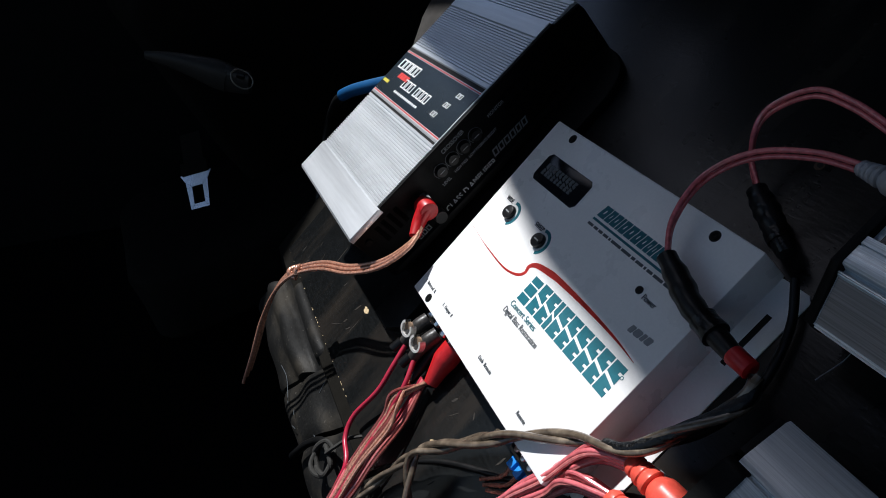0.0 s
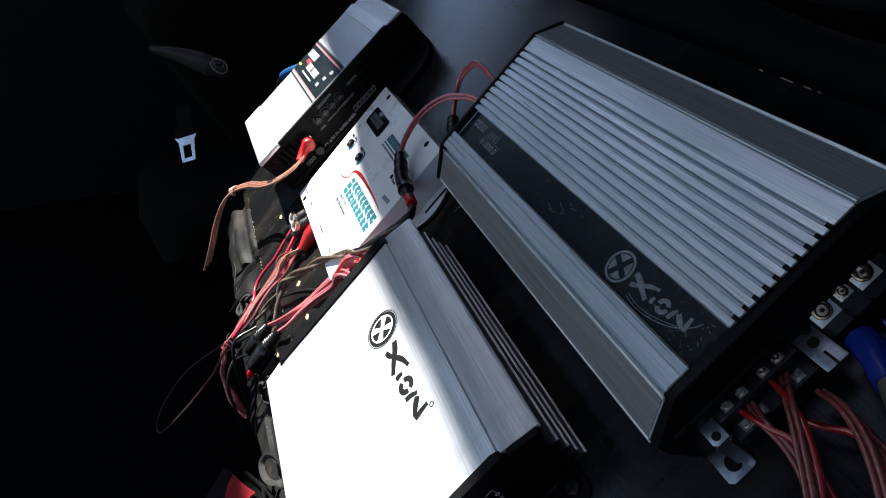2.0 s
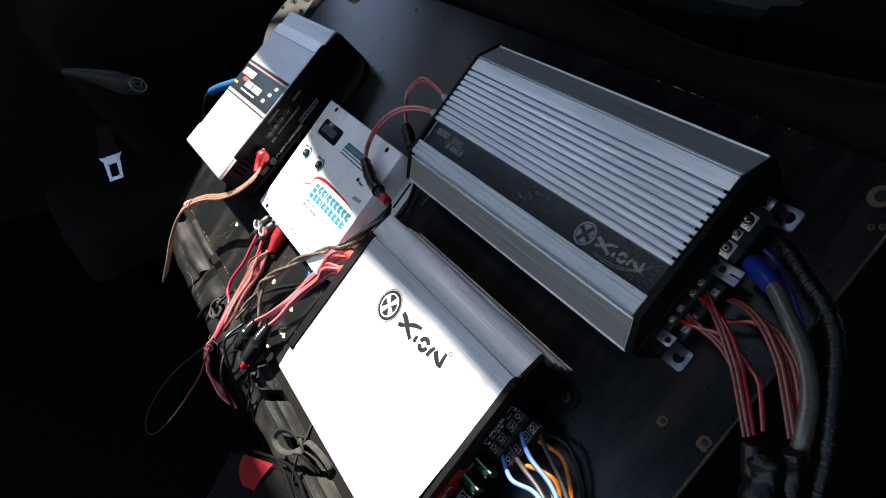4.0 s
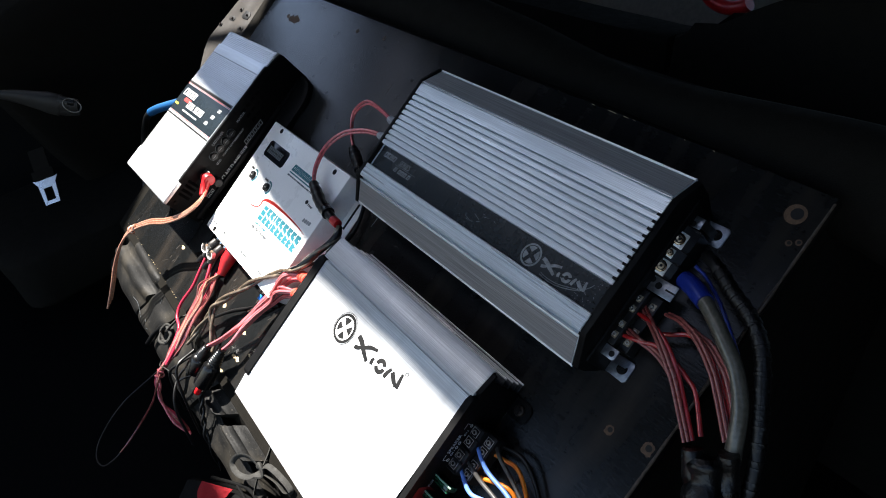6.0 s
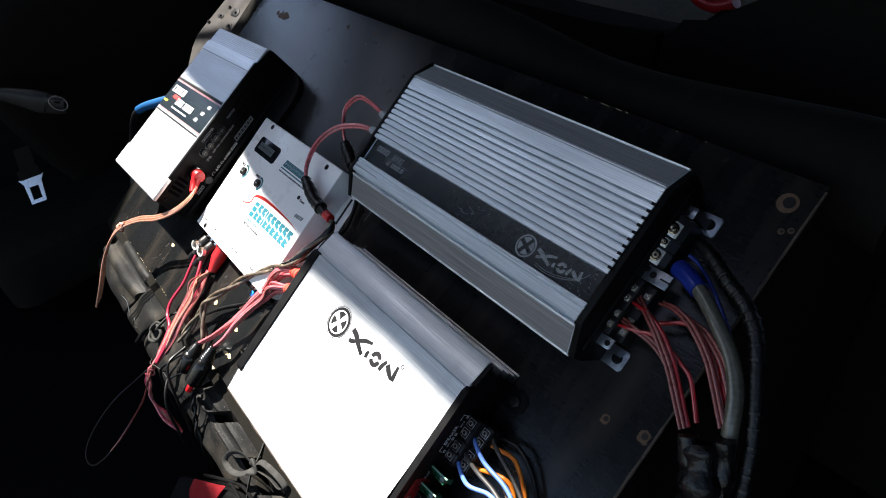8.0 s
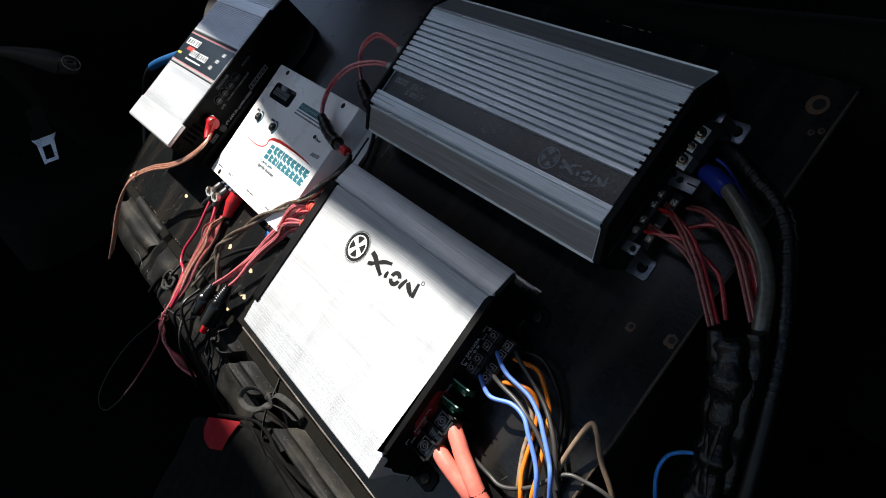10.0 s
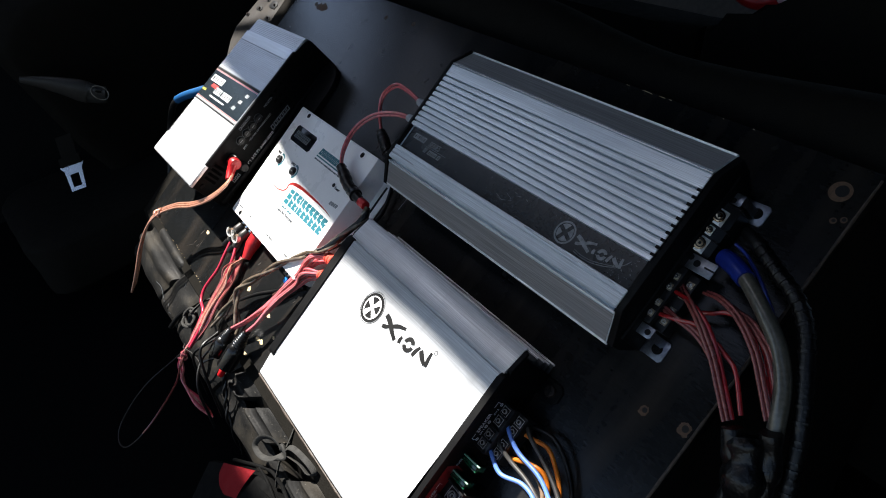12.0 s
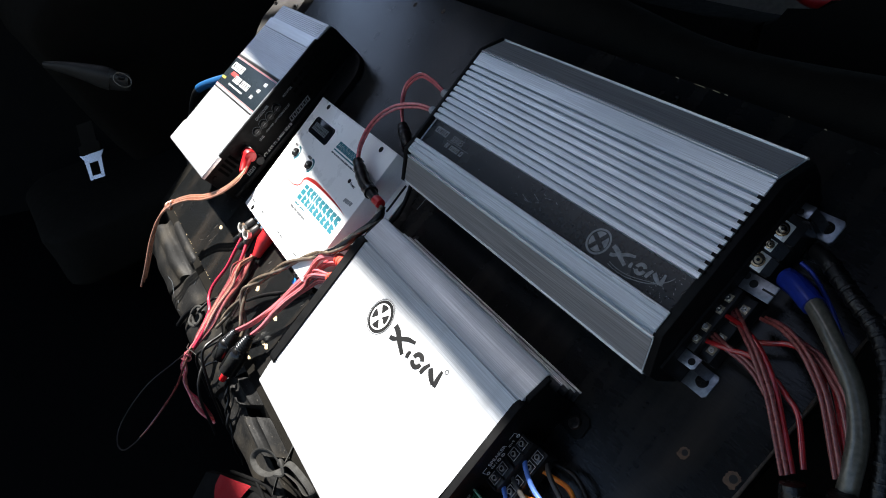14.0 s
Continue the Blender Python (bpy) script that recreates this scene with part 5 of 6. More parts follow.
# red plugs in the flat amplifier's hidden end, with clear pink leads
for k, (y, z) in enumerate(((-0.150, 0.036), (-0.176, 0.030), (-0.150, 0.018), (-0.176, 0.012))):
    zz = z
    col = (PLUG_RED, "orange-red phono plug") if k < 2 else (GREY_PLASTIC, "grey phono plug")
    p, q = (-0.394, y, zz), (-0.448 + 0.003 * k, y - 0.004, zz + 0.004)
    low = 0.007 * (k // 2)
    m1 = [(-0.446 + 0.003 * k, y - 0.004, zz + 0.004), (-0.472, y - 0.022, zz + 0.008)]
    m1 += [(-0.4887, -0.2077, 0.0321 - low), (-0.5013, -0.2368 + low, 0.0293 - low), (-0.5101, -0.2689, 0.0273), (-0.5359, -0.3147, 0.0247 - low * 0.4), (-0.5599, -0.3459, 0.0225)] if k % 2 == 0 else \
        [(-0.4837, -0.2172, 0.0278 - low), (-0.4983, -0.2494 + low, 0.0269 - low), (-0.5052, -0.2767, 0.0270 - low * 0.5), (-0.5081, -0.3060, 0.0269), (-0.5161, -0.3286, 0.0280)]
    lead = cable("phono_lead", [[Vector(v) + Vector((0, 0, 0.0016)) for v in m1], [Vector(v) - Vector((0.001, 0.0024, 0.0014)) for v in m1]], 0.0020, PINK,
                 "clear pink phono lead running down the board", "phono leads of the flat amplifier", parts=[("plug", plug(p, q, 0.0082, 3), *col)] + [("pale_strand", tube([Vector(v) + Vector((0.0016, 0.0030 + (a_ + 0.002 * k) * math.sin(math.pi * min(1.0, 1.2 * i_ / (len(m1) - 1))), b_)) for i_, v in enumerate(m1)], 0.0016, 8), m_, "pale clear strand")
                                                                                             for a_, b_, m_ in ((0.004, -0.0012, PALE_PINK), (0.009, 0.0020, PINK), (-0.008, 0.0012, PALE_PINK))])
for top, tip, red in (((-0.5141, -0.3227, 0.0292), (-0.5303, -0.4020, 0.0118), True), ((-0.5578, -0.3430, 0.0236), (-0.5717, -0.4024, 0.0110), False)):
    d = Vector(tip) - Vector(top)
    a = thing("phono_coupler", top, "black ribbed phono coupler lying on the board's edge", "coupler", "couplers on the board's edge")
    body = part("barrel", plug(Vector(top) + d * 0.9, top, 0.0098, 7), SHINY_BLACK, a)
    if red:
        part("red_tip", cyl(Vector(top) + d * 0.88, Vector(top) + d * 1.12, 0.0062, 0.0050, 16, bevel=0.0008), RED_PLASTIC, a, "red plug tip")

# plugs in the processor's lower edge, and their wires
for x, k in ((-0.714, 0), (-0.689, 1)):
    a = thing("angled_plug", (x, -0.230, 0.017), "dusty grey hooded phono plug with a dark red wire", "plug", "plugs of the white box")
    part("hood", tube([(x, -0.226, 0.018), (x, -0.238, 0.022), (x - 0.001, -0.250, 0.022), (x - 0.003, -0.264, 0.019)], 0.008, 16, 6, radii=lambda u: 0.0078 - 0.0035 * max(0.0, u - 0.3)), HOOD, a, "grey plug hood")
    part("hood_rim", place(ring(0, 0, 0, 0.0062, 0.0086, 130, 412, h=0.0065), pose(x - 0.001, -0.243, 0.0265, 24, 14, 0)), NICKEL, a, "bright open plug shell")
    part("hood_eye", place(disc(0, 0, 0, 0.0060, 0.0030), pose(x - 0.001, -0.243, 0.0270, 24, 14, 0)), BROWN_WIRE, a, "brown core")
    part("sleeve", tube([(x - 0.003, -0.260, 0.023), (x - 0.004, -0.272, 0.024)], 0.0048, 12, 3), BLACK_RUBBER, a)
    part("wire", tube([(-0.7113, -0.2601, 0.0206), (-0.7050, -0.2834, 0.0199), (-0.7009, -0.3115, 0.0170), (-0.7069, -0.3495, 0.0136), (-0.6951, -0.3690, 0.0128), (-0.6653, -0.3789, 0.0144), (-0.6391, -0.4222, 0.0153)] if k == 0 else [(-0.6864, -0.2600, 0.0207), (-0.6731, -0.2824, 0.0200), (-0.6670, -0.3144, 0.0170), (-0.6552, -0.3564, 0.0163), (-0.6408, -0.4015, 0.0163), (-0.6363, -0.4301, 0.0159)], 0.0026, 10), RED_WIRE, a, "dark red wire")
a = thing("red_plug", (-0.6651, -0.2246, 0.0119), "red phono plug with a clear brown lead", "plug", "plugs of the white box")
part("barrel", tube([(-0.6652, -0.2207, 0.0120), (-0.6649, -0.2343, 0.0116), (-0.6627, -0.2460, 0.0113), (-0.6596, -0.2615, 0.0099)], 0.009, 18, 6, radii=lambda s: 0.0118 - 0.0085 * max(0, s - 0.40)), RED_PLASTIC, a, "red plug barrel")
a2 = thing("brown_plug", (-0.6621, -0.2247, 0.0148), "dark brown phono plug with a clear brown lead", "plug", "plugs of the white box")
part("barrel", tube([(-0.6901, -0.2235, 0.0079), (-0.6887, -0.2459, 0.0083), (-0.6844, -0.2635, 0.0098), (-0.6813, -0.2781, 0.0113)], 0.006, 14, 6, radii=lambda s: 0.0072 - 0.003 * s), BLACK_PLASTIC, a2)
for k, (s0, own) in enumerate((((-0.6596, -0.2595, 0.0090), a), ((-0.6606, -0.2596, 0.0119), a), ((-0.6616, -0.2595, 0.0099), a), ((-0.6813, -0.2762, 0.0114), a2), ((-0.6802, -0.2773, 0.0143), a2), ((-0.6823, -0.2762, 0.0124), a2))):
    o = 0.0032 * (k - 2.5)
    part("wire", tube([s0, (-0.6671 + o, -0.2929, 0.0158 + abs(o)), (-0.6610 + o * 1.2, -0.3164, 0.0179), (-0.6562 + o * 1.3, -0.3594, 0.0172 + 0.3 * o), (-0.6435 + o * 0.6, -0.4094, 0.0169 - 0.2 * o), (-0.6420 + o * 0.3, -0.4338, 0.0150 + 0.3 * o), (-0.6440 + o * 0.3, -0.4480, 0.0100 + 0.4 * o)],
                      0.0017, 8), COPPER if k % 3 else MAUVE, own, "clear brown wire")
for k, (m_, own) in enumerate(((RED_WIRE, a), (PINK, a2), (PALE_PINK, a), (MAUVE, a2))):
    o = 0.0045 * (k - 1.5)
    part("wire", tube([(-0.6695 + o * 0.6, -0.2654, 0.0107), (-0.6552 + o, -0.3025, 0.0115), (-0.6473 + 1.5 * o, -0.3415, 0.0120 + 0.002 * k), (-0.6417 + o, -0.3856, 0.0121), (-0.6402 + 0.5 * o, -0.4261, 0.0131), (-0.6450 + 0.4 * o, -0.4470, 0.0100)], 0.0016, 8), m_, own, "thin clear wire")
# knot of cables at the board's edge
a = thing("cable_bundle", (-0.6440, -0.4350, 0.0101), "knotted bundle of red and copper wires tied over the board's edge", "cable bundle")
for k in range(5):
    o = 0.0024 * (k - 2)
    part("red_wire", tube([(-0.6613 + 0.5 * o, -0.3759 - 0.3 * o, 0.0145 + abs(o) * 0.4), (-0.6440 + 0.6 * o, -0.4183, 0.0164 + 0.3 * o), (-0.6430 + 0.3 * o, -0.4360, 0.0150 + 0.4 * o), (-0.6475 + 0.8 * o, -0.4530, 0.0110 + 0.7 * o), (-0.6400 + 1.0 * o, -0.4690, 0.0060 - 0.6 * o), (-0.6240 + 0.7 * o, -0.4790, 0.0020 + 0.4 * o),
                           (-0.6060 + 0.5 * o, -0.4860, -0.0050), (-0.5860 + o, -0.4920 - o, -0.0220), (-0.5720 + 1.6 * o, -0.5010, -0.0500)], 0.0023, 10, wobble=0.12), (RED_WIRE, PINK, COPPER, RED_WIRE, PINK)[k], a, "bundled red wire")
part("wrap", tube([Vector((-0.6452, -0.4510, 0.0100)) + Vector((0.0062 * math.cos(u), -0.0016 * u + 0.006, 0.0062 * math.sin(u))) for u in [0.7 * j for j in range(14)]], 0.0019, 8, 5), PINK, a, "red wire wound round the bundle")
for k in (-1, 1):
    part("red_twin", tube([Vector(p) + Vector((0.0015, 0.0006, 0.0012)) * k for p in ((-0.6450, -0.4480, 0.0110), (-0.6290, -0.4660, 0.0130), (-0.6090, -0.4850, 0.0160), (-0.5950, -0.5180, 0.0210), (-0.5880, -0.5520, 0.0250), (-0.5910, -0.5720, 0.0245))], 0.0015, 8), MAUVE, a, "clear red twin wire")
# the loop's shade is put into its near-black colour
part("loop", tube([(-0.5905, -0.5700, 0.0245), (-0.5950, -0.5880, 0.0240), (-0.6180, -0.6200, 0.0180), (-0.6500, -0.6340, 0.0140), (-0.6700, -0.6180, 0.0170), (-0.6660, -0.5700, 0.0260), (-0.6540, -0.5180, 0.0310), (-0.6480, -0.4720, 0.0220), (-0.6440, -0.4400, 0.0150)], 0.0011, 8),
     mat("shaded_red_wire", (0.009, 0.0042, 0.0040), 0.6, 0.0, 160, 0.2, 0.1), a, "red wire hanging in a loop, darkened for shade")
part("tie", tube([(-0.6480, -0.4320, 0.0200), (-0.6400, -0.4360, 0.0225), (-0.6290, -0.4330, 0.0180), (-0.6130, -0.4310, 0.0130), (-0.5960, -0.4330, 0.0080)], 0.0007, 6), GREY_WIRE, a, "grey cable tie")
for pts in ([(-0.6130, -0.4310, 0.0130), (-0.6010, -0.4240, 0.0135), (-0.5900, -0.4290, 0.0095)], [(-0.6000, -0.4300, 0.0100), (-0.5890, -0.4330, 0.0120), (-0.5840, -0.4210, 0.0110), (-0.5760, -0.4080, 0.0060)]):
    part("tie_end", tube(pts, 0.0016, 8, 5, flat=0.4), SHINY_BLACK, a, "glossy black tie end")
rng = random.Random(21)
for k in range(3):
    s0 = Vector((-0.5694 - 0.05 * rng.random(), -0.3658 - 0.03 * rng.random(), 0.0048 + 0.02 * rng.random()))
    m1 = s0 + Vector((rng.uniform(-0.03, 0.03), -0.03, rng.uniform(0.0, 0.02)))
    m2 = m1 + Vector((rng.uniform(-0.02, 0.04), -0.035, rng.uniform(-0.03, 0.0)))
    part("black_wire", tube([s0, m1, m2, m2 + Vector((rng.uniform(0, 0.03), -0.05, -0.06))], 0.0022, 8), BLACK_RUBBER, a, "loose black wire")
cable("black_lead", [[(-0.4952, -0.2221, 0.0020), (-0.5446, -0.2552, 0.0011), (-0.5940, -0.2922, -0.0000), (-0.6337, -0.3361, -0.0016), (-0.6537, -0.3753, -0.0013)]], 0.0028, BLACK_RUBBER, "black lead lying flat on the board")
cable("black_lead", [[(-0.5402, -0.4016, 0.0041), (-0.5302, -0.4180, -0.0024), (-0.5201, -0.4418, -0.0169), (-0.5051, -0.4655, -0.0333), (-0.4903, -0.5070, -0.0835)]], 0.0022, BLACK_RUBBER, "thin black wires hanging below the coupler", twist=2, apart=0.0025, turns=3)

# copper twin lead of the tall amplifier
orange = [(-0.7646, -0.1685, 0.0595), (-0.7578, -0.1882, 0.0631), (-0.7669, -0.2196, 0.0682), (-0.8004, -0.2511, 0.0712), (-0.8444, -0.2768, 0.0740), (-0.8744, -0.3085, 0.0787), (-0.8892, -0.3407, 0.0756),
          (-0.8989, -0.3840, 0.0603), (-0.8989, -0.4271, 0.0409), (-0.8992, -0.4685, 0.0235)]
n_ = len(orange) - 1
a = cable("phono_lead", [[Vector(p) + Vector((0.0026, -0.0022, 0.0008)) * (k * (1.0 + 0.9 * max(0.0, i - 5) / (n_ - 5))) for i, p in enumerate(orange)] for k in (-1.5145, -0.0602, 1.5383)], 0.0022, COPPER,
          "clear copper twin lead knotted once, hanging from a red plug")
part("knot", tube([Vector((-0.8744, -0.3085, 0.0787)) + Vector((0.007 * math.cos(u), 0.007 * math.sin(u), 0.003 * math.sin(2 * u))) for u in [0.8 * j for j in range(8)]], 0.0036, 10), COPPER, a)
b = part("plug", cyl((-0.7927, -0.1491, 0.0597), (-0.7735, -0.1490, 0.0598), 0.0105, 0.0098, 20, bevel=0.0015), RED_PLASTIC, a, "red right-angle phono plug")
part("plug_arm", tube([(-0.7816, -0.1510, 0.0607), (-0.7769, -0.1637, 0.0595), (-0.7663, -0.1763, 0.0593)], 0.008, 16, 5, radii=lambda s: 0.0088 - 0.0030 * s), RED_PLASTIC, b)

# ---- leads of the ribbed amplifier's open end ----
a = cable("power_cable", [[(0.0169, 0.1049, 0.0225), (0.0313, 0.1009, 0.0284), (0.0518, 0.0917, 0.0343), (0.0802, 0.0738, 0.0360), (0.1014, 0.0573, 0.0328), (0.1196, 0.0335, 0.0284), (0.1318, 0.0019, 0.0195), (0.1392, -0.0271, -0.0014)]],
          0.0072, GREY_CLEAR, "thick silvery ground cable with a blue sleeve")
part("sleeve", tube([(0.0129, 0.1052, 0.0225), (0.0272, 0.1021, 0.0270), (0.0456, 0.0948, 0.0324)], 0.0090, 18, 6, radii=lambda s: 0.0092 if s < 0.9 else 0.0088), BLUE, a, "blue heat-shrink sleeve")
a = cable("loom_cable", [[(0.0167, 0.1350, 0.0212), (0.0353, 0.1278, 0.0301), (0.0614, 0.1143, 0.0319), (0.0879, 0.1014, 0.0316), (0.1093, 0.0814, 0.0292), (0.1296, 0.0457, 0.0226), (0.1476, 0.0062, 0.0115), (0.1653, -0.0508, -0.0057),
                          (0.1795, -0.1045, -0.0221), (0.1907, -0.1731, -0.0537), (0.1882, -0.2693, -0.1267)]], 0.0064, BLACK_RUBBER, "thick black cable in a corrugated sleeve", wobble=0.08)
line = smooth_line([(0.0353, 0.1278, 0.0301), (0.0614, 0.1143, 0.0319), (0.0879, 0.1014, 0.0316), (0.1093, 0.0814, 0.0292), (0.1296, 0.0457, 0.0226), (0.1476, 0.0062, 0.0115), (0.1653, -0.0508, -0.0057)], 10)
wraps = bmesh.new()
for i in range(0, len(line) - 1, 1):
    d = (line[i + 1] - line[i]).normalized()
    cyl(line[i], line[i] + d * 0.0026, 0.0068 + 0.0006 * math.sin(i * 1.9), seg=16, bm=wraps)
part("corrugation", wraps, TAPE, a)
cable("remote_wire", [[(0.0149, 0.1204, 0.0248), (0.0269, 0.1171, 0.0208), (0.0460, 0.1054, 0.0126), (0.0631, 0.0916, 0.0083), (0.0853, 0.0722, 0.0032)]], 0.0018, BLUE, "thin dark blue wire under the cables")
reds = [
    ([(-0.0054, 0.0635, 0.0220), (0.0147, 0.0535, 0.0320), (0.0354, 0.0418, 0.0360), (0.0515, 0.0301, 0.0340), (0.0657, 0.0181, 0.0310), (0.0992, -0.0158, 0.0240)], 0),
    ([(-0.0176, 0.0541, 0.0220), (-0.0014, 0.0548, 0.0280), (0.0175, 0.0531, 0.0320), (0.0364, 0.0465, 0.0340), (0.0534, 0.0358, 0.0320), (0.0683, 0.0222, 0.0280), (0.1019, -0.0116, 0.0220)], 1),
    ([(-0.0152, 0.0274, 0.0220), (0.0015, 0.0307, 0.0270), (0.0170, 0.0341, 0.0280), (0.0312, 0.0387, 0.0280), (0.0507, 0.0358, 0.0260), (0.0686, 0.0297, 0.0240), (0.0824, 0.0226, 0.0240), (0.1048, -0.0047, 0.0200)], 1),
    ([(-0.0124, 0.0383, 0.0220), (0.0108, 0.0343, 0.0280), (0.0265, 0.0337, 0.0260), (0.0394, 0.0311, 0.0240), (0.0525, 0.0251, 0.0220), (0.0695, 0.0147, 0.0220), (0.1001, -0.0133, 0.0200)], 0),
    ([(0.0197, 0.0486, 0.0180), (0.0334, 0.0556, 0.0200), (0.0459, 0.0627, 0.0220), (0.0636, 0.0633, 0.0240), (0.0839, 0.0504, 0.0260), (0.1266, 0.0080, 0.0200)], 1),
    ([(0.0184, 0.0692, 0.0220), (0.0355, 0.0696, 0.0300), (0.0517, 0.0659, 0.0340), (0.0657, 0.0598, 0.0360), (0.0820, 0.0494, 0.0360), (0.0952, 0.0379, 0.0340), (0.1248, 0.0044, 0.0240)], 0),
    ([(0.0385, 0.0695, 0.0200), (0.0563, 0.0669, 0.0260), (0.0697, 0.0651, 0.0300), (0.0880, 0.0565, 0.0340), (0.1028, 0.0463, 0.0340), (0.1316, 0.0130, 0.0240)], 0),
    ([(0.0431, 0.0690, 0.0180), (0.0602, 0.0665, 0.0220), (0.0775, 0.0599, 0.0260), (0.0934, 0.0491, 0.0280), (0.1284, 0.0102, 0.0200)], 1),
]
for pts, k in reds:
    u = Vector((0.0013, 0.0013, 0.0002))
    if k == 0:
        cable("speaker_wire", [[Vector(p) + u for p in pts], [Vector(p) - u for p in pts]], 0.0019, MAUVE, "clear copper speaker wire running off the board", "speaker wires of the ribbed amplifier")
    else:
        cable("speaker_wire", [pts], 0.0023, DARK_RED, "clear red speaker wire running off the board", "speaker wires of the ribbed amplifier")
a = thing("taped_bundle", (0.1262, -0.0470, -0.0018), "speaker wires gathered in black electrical tape", "cable bundle")
for pts, r in (([(0.1081, -0.0165, 0.0312), (0.1199, -0.0359, 0.0206), (0.1294, -0.0669, 0.0017), (0.1411, -0.1105, -0.0214), (0.1504, -0.1733, -0.0538), (0.1485, -0.2598, -0.1161)], 0.0105),
               ([(0.1331, -0.0025, 0.0294), (0.1417, -0.0237, 0.0147), (0.1514, -0.0648, -0.0019), (0.1611, -0.1101, -0.0323), (0.1700, -0.1822, -0.0739), (0.1679, -0.2688, -0.1364)], 0.0090)):
    part("tape_wrap", tube(pts, r, 18, 14, wobble=0.45, radii=lambda u, r=r: r * (0.92 + 0.10 * math.sin(11 * u) + 0.07 * math.sin(31 * u + 1))), TAPE, a, "wrinkled black tape")
part("tape_wrap", tube([(0.1190, -0.0160, 0.0270), (0.1300, -0.0360, 0.0200), (0.1400, -0.0680, 0.0060), (0.1490, -0.1080, -0.0180), (0.1570, -0.1600, -0.0480)], 0.015, 20, 14, wobble=0.5, radii=lambda u: 0.0150 + 0.0026 * math.sin(8 * u) + 0.0012 * math.sin(37 * u)), TAPE, a, "crumpled black tape")
for pts in ([(0.1240, -0.0200, 0.0300), (0.1330, -0.0480, 0.0190), (0.1440, -0.0760, 0.0110), (0.1490, -0.1120, -0.0060), (0.1570, -0.1700, -0.0420)], [(0.1170, -0.0300, 0.0290), (0.1270, -0.0600, 0.0130), (0.1400, -0.0980, -0.0030), (0.1580, -0.1360, -0.0180)]):
    part("tape_fold", tube(pts, 0.0042, 10, 8, flat=0.45, wobble=0.35), TAPE, a, "crumpled tape end")

# ---- leads of the flat amplifier's open end ----
def speaker_wire(pts, m_, lb):
    cable("speaker_wire", [pts], 0.0023, m_, lb + " hanging from the flat amplifier", "speaker wires of the flat amplifier")


speaker_wire([(-0.064, -0.1740, 0.028), (-0.056, -0.1770, 0.034), (-0.036, -0.1855, 0.032), (-0.0125, -0.1775, 0.030), (0.006, -0.1790, 0.030), (0.0207, -0.1886, 0.030), (0.040, -0.204, 0.026), (0.051, -0.219, 0.022), (0.058, -0.25, 0.0)], BLUE_WIRE, "periwinkle blue speaker wire")
speaker_wire([(-0.064, -0.1440, 0.028), (-0.054, -0.1490, 0.034), (-0.0357, -0.1580, 0.030), (-0.0027, -0.1605, 0.030), (0.018, -0.1685, 0.030), (0.0332, -0.1792, 0.030), (0.051, -0.194, 0.028), (0.0614, -0.2067, 0.026), (0.068, -0.235, 0.004)], BLUE_WIRE, "periwinkle blue speaker wire")
speaker_wire([(-0.064, -0.1625, 0.028), (-0.052, -0.1655, 0.034), (-0.0354, -0.1700, 0.030), (-0.013, -0.1720, 0.028), (0.0067, -0.1765, 0.028), (0.028, -0.185, 0.024), (0.050, -0.200, 0.018), (0.066, -0.22, 0.004)], GREY_WIRE, "grey speaker wire")
speaker_wire([(-0.050, -0.1335, 0.022), (-0.034, -0.1400, 0.028), (-0.010, -0.1480, 0.026), (0.018, -0.160, 0.026), (0.038, -0.174, 0.026), (0.052, -0.190, 0.022), (0.064, -0.212, 0.010)], GREY_WIRE, "dark grey speaker wire")
speaker_wire([(-0.050, -0.1440, 0.020), (-0.0391, -0.1418, 0.018), (-0.0179, -0.1379, 0.018), (0.0019, -0.1476, 0.018), (0.017, -0.1597, 0.018), (0.0257, -0.1741, 0.018), (0.0317, -0.1877, 0.016), (0.0436, -0.2122, 0.016), (0.0508, -0.2329, 0.014), (0.056, -0.26, -0.01)], ORANGE, "orange speaker wire")
speaker_wire([(-0.050, -0.1730, 0.022), (-0.0414, -0.1693, 0.022), (-0.0117, -0.1574, 0.022), (0.003, -0.164, 0.016), (0.0117, -0.1806, 0.012), (0.0188, -0.1995, 0.012), (0.0283, -0.2239, 0.012), (0.040, -0.2415, 0.010), (0.047, -0.265, -0.01)], ORANGE, "orange speaker wire")
speaker_wire([(-0.050, -0.1640, 0.018), (-0.030, -0.1640, 0.014), (-0.010, -0.1680, 0.012), (0.0045, -0.1802, 0.009), (0.0153, -0.2084, 0.009), (0.0304, -0.2356, 0.008), (0.038, -0.262, -0.01)], BROWN_WIRE, "brown speaker wire")
speaker_wire([(-0.050, -0.1335, 0.016), (-0.020, -0.1270, 0.016), (0.008, -0.1400, 0.012), (0.030, -0.162, 0.010), (0.042, -0.186, 0.008), (0.054, -0.214, 0.004), (0.062, -0.245, -0.015)], BLACK_RUBBER, "black speaker wire")
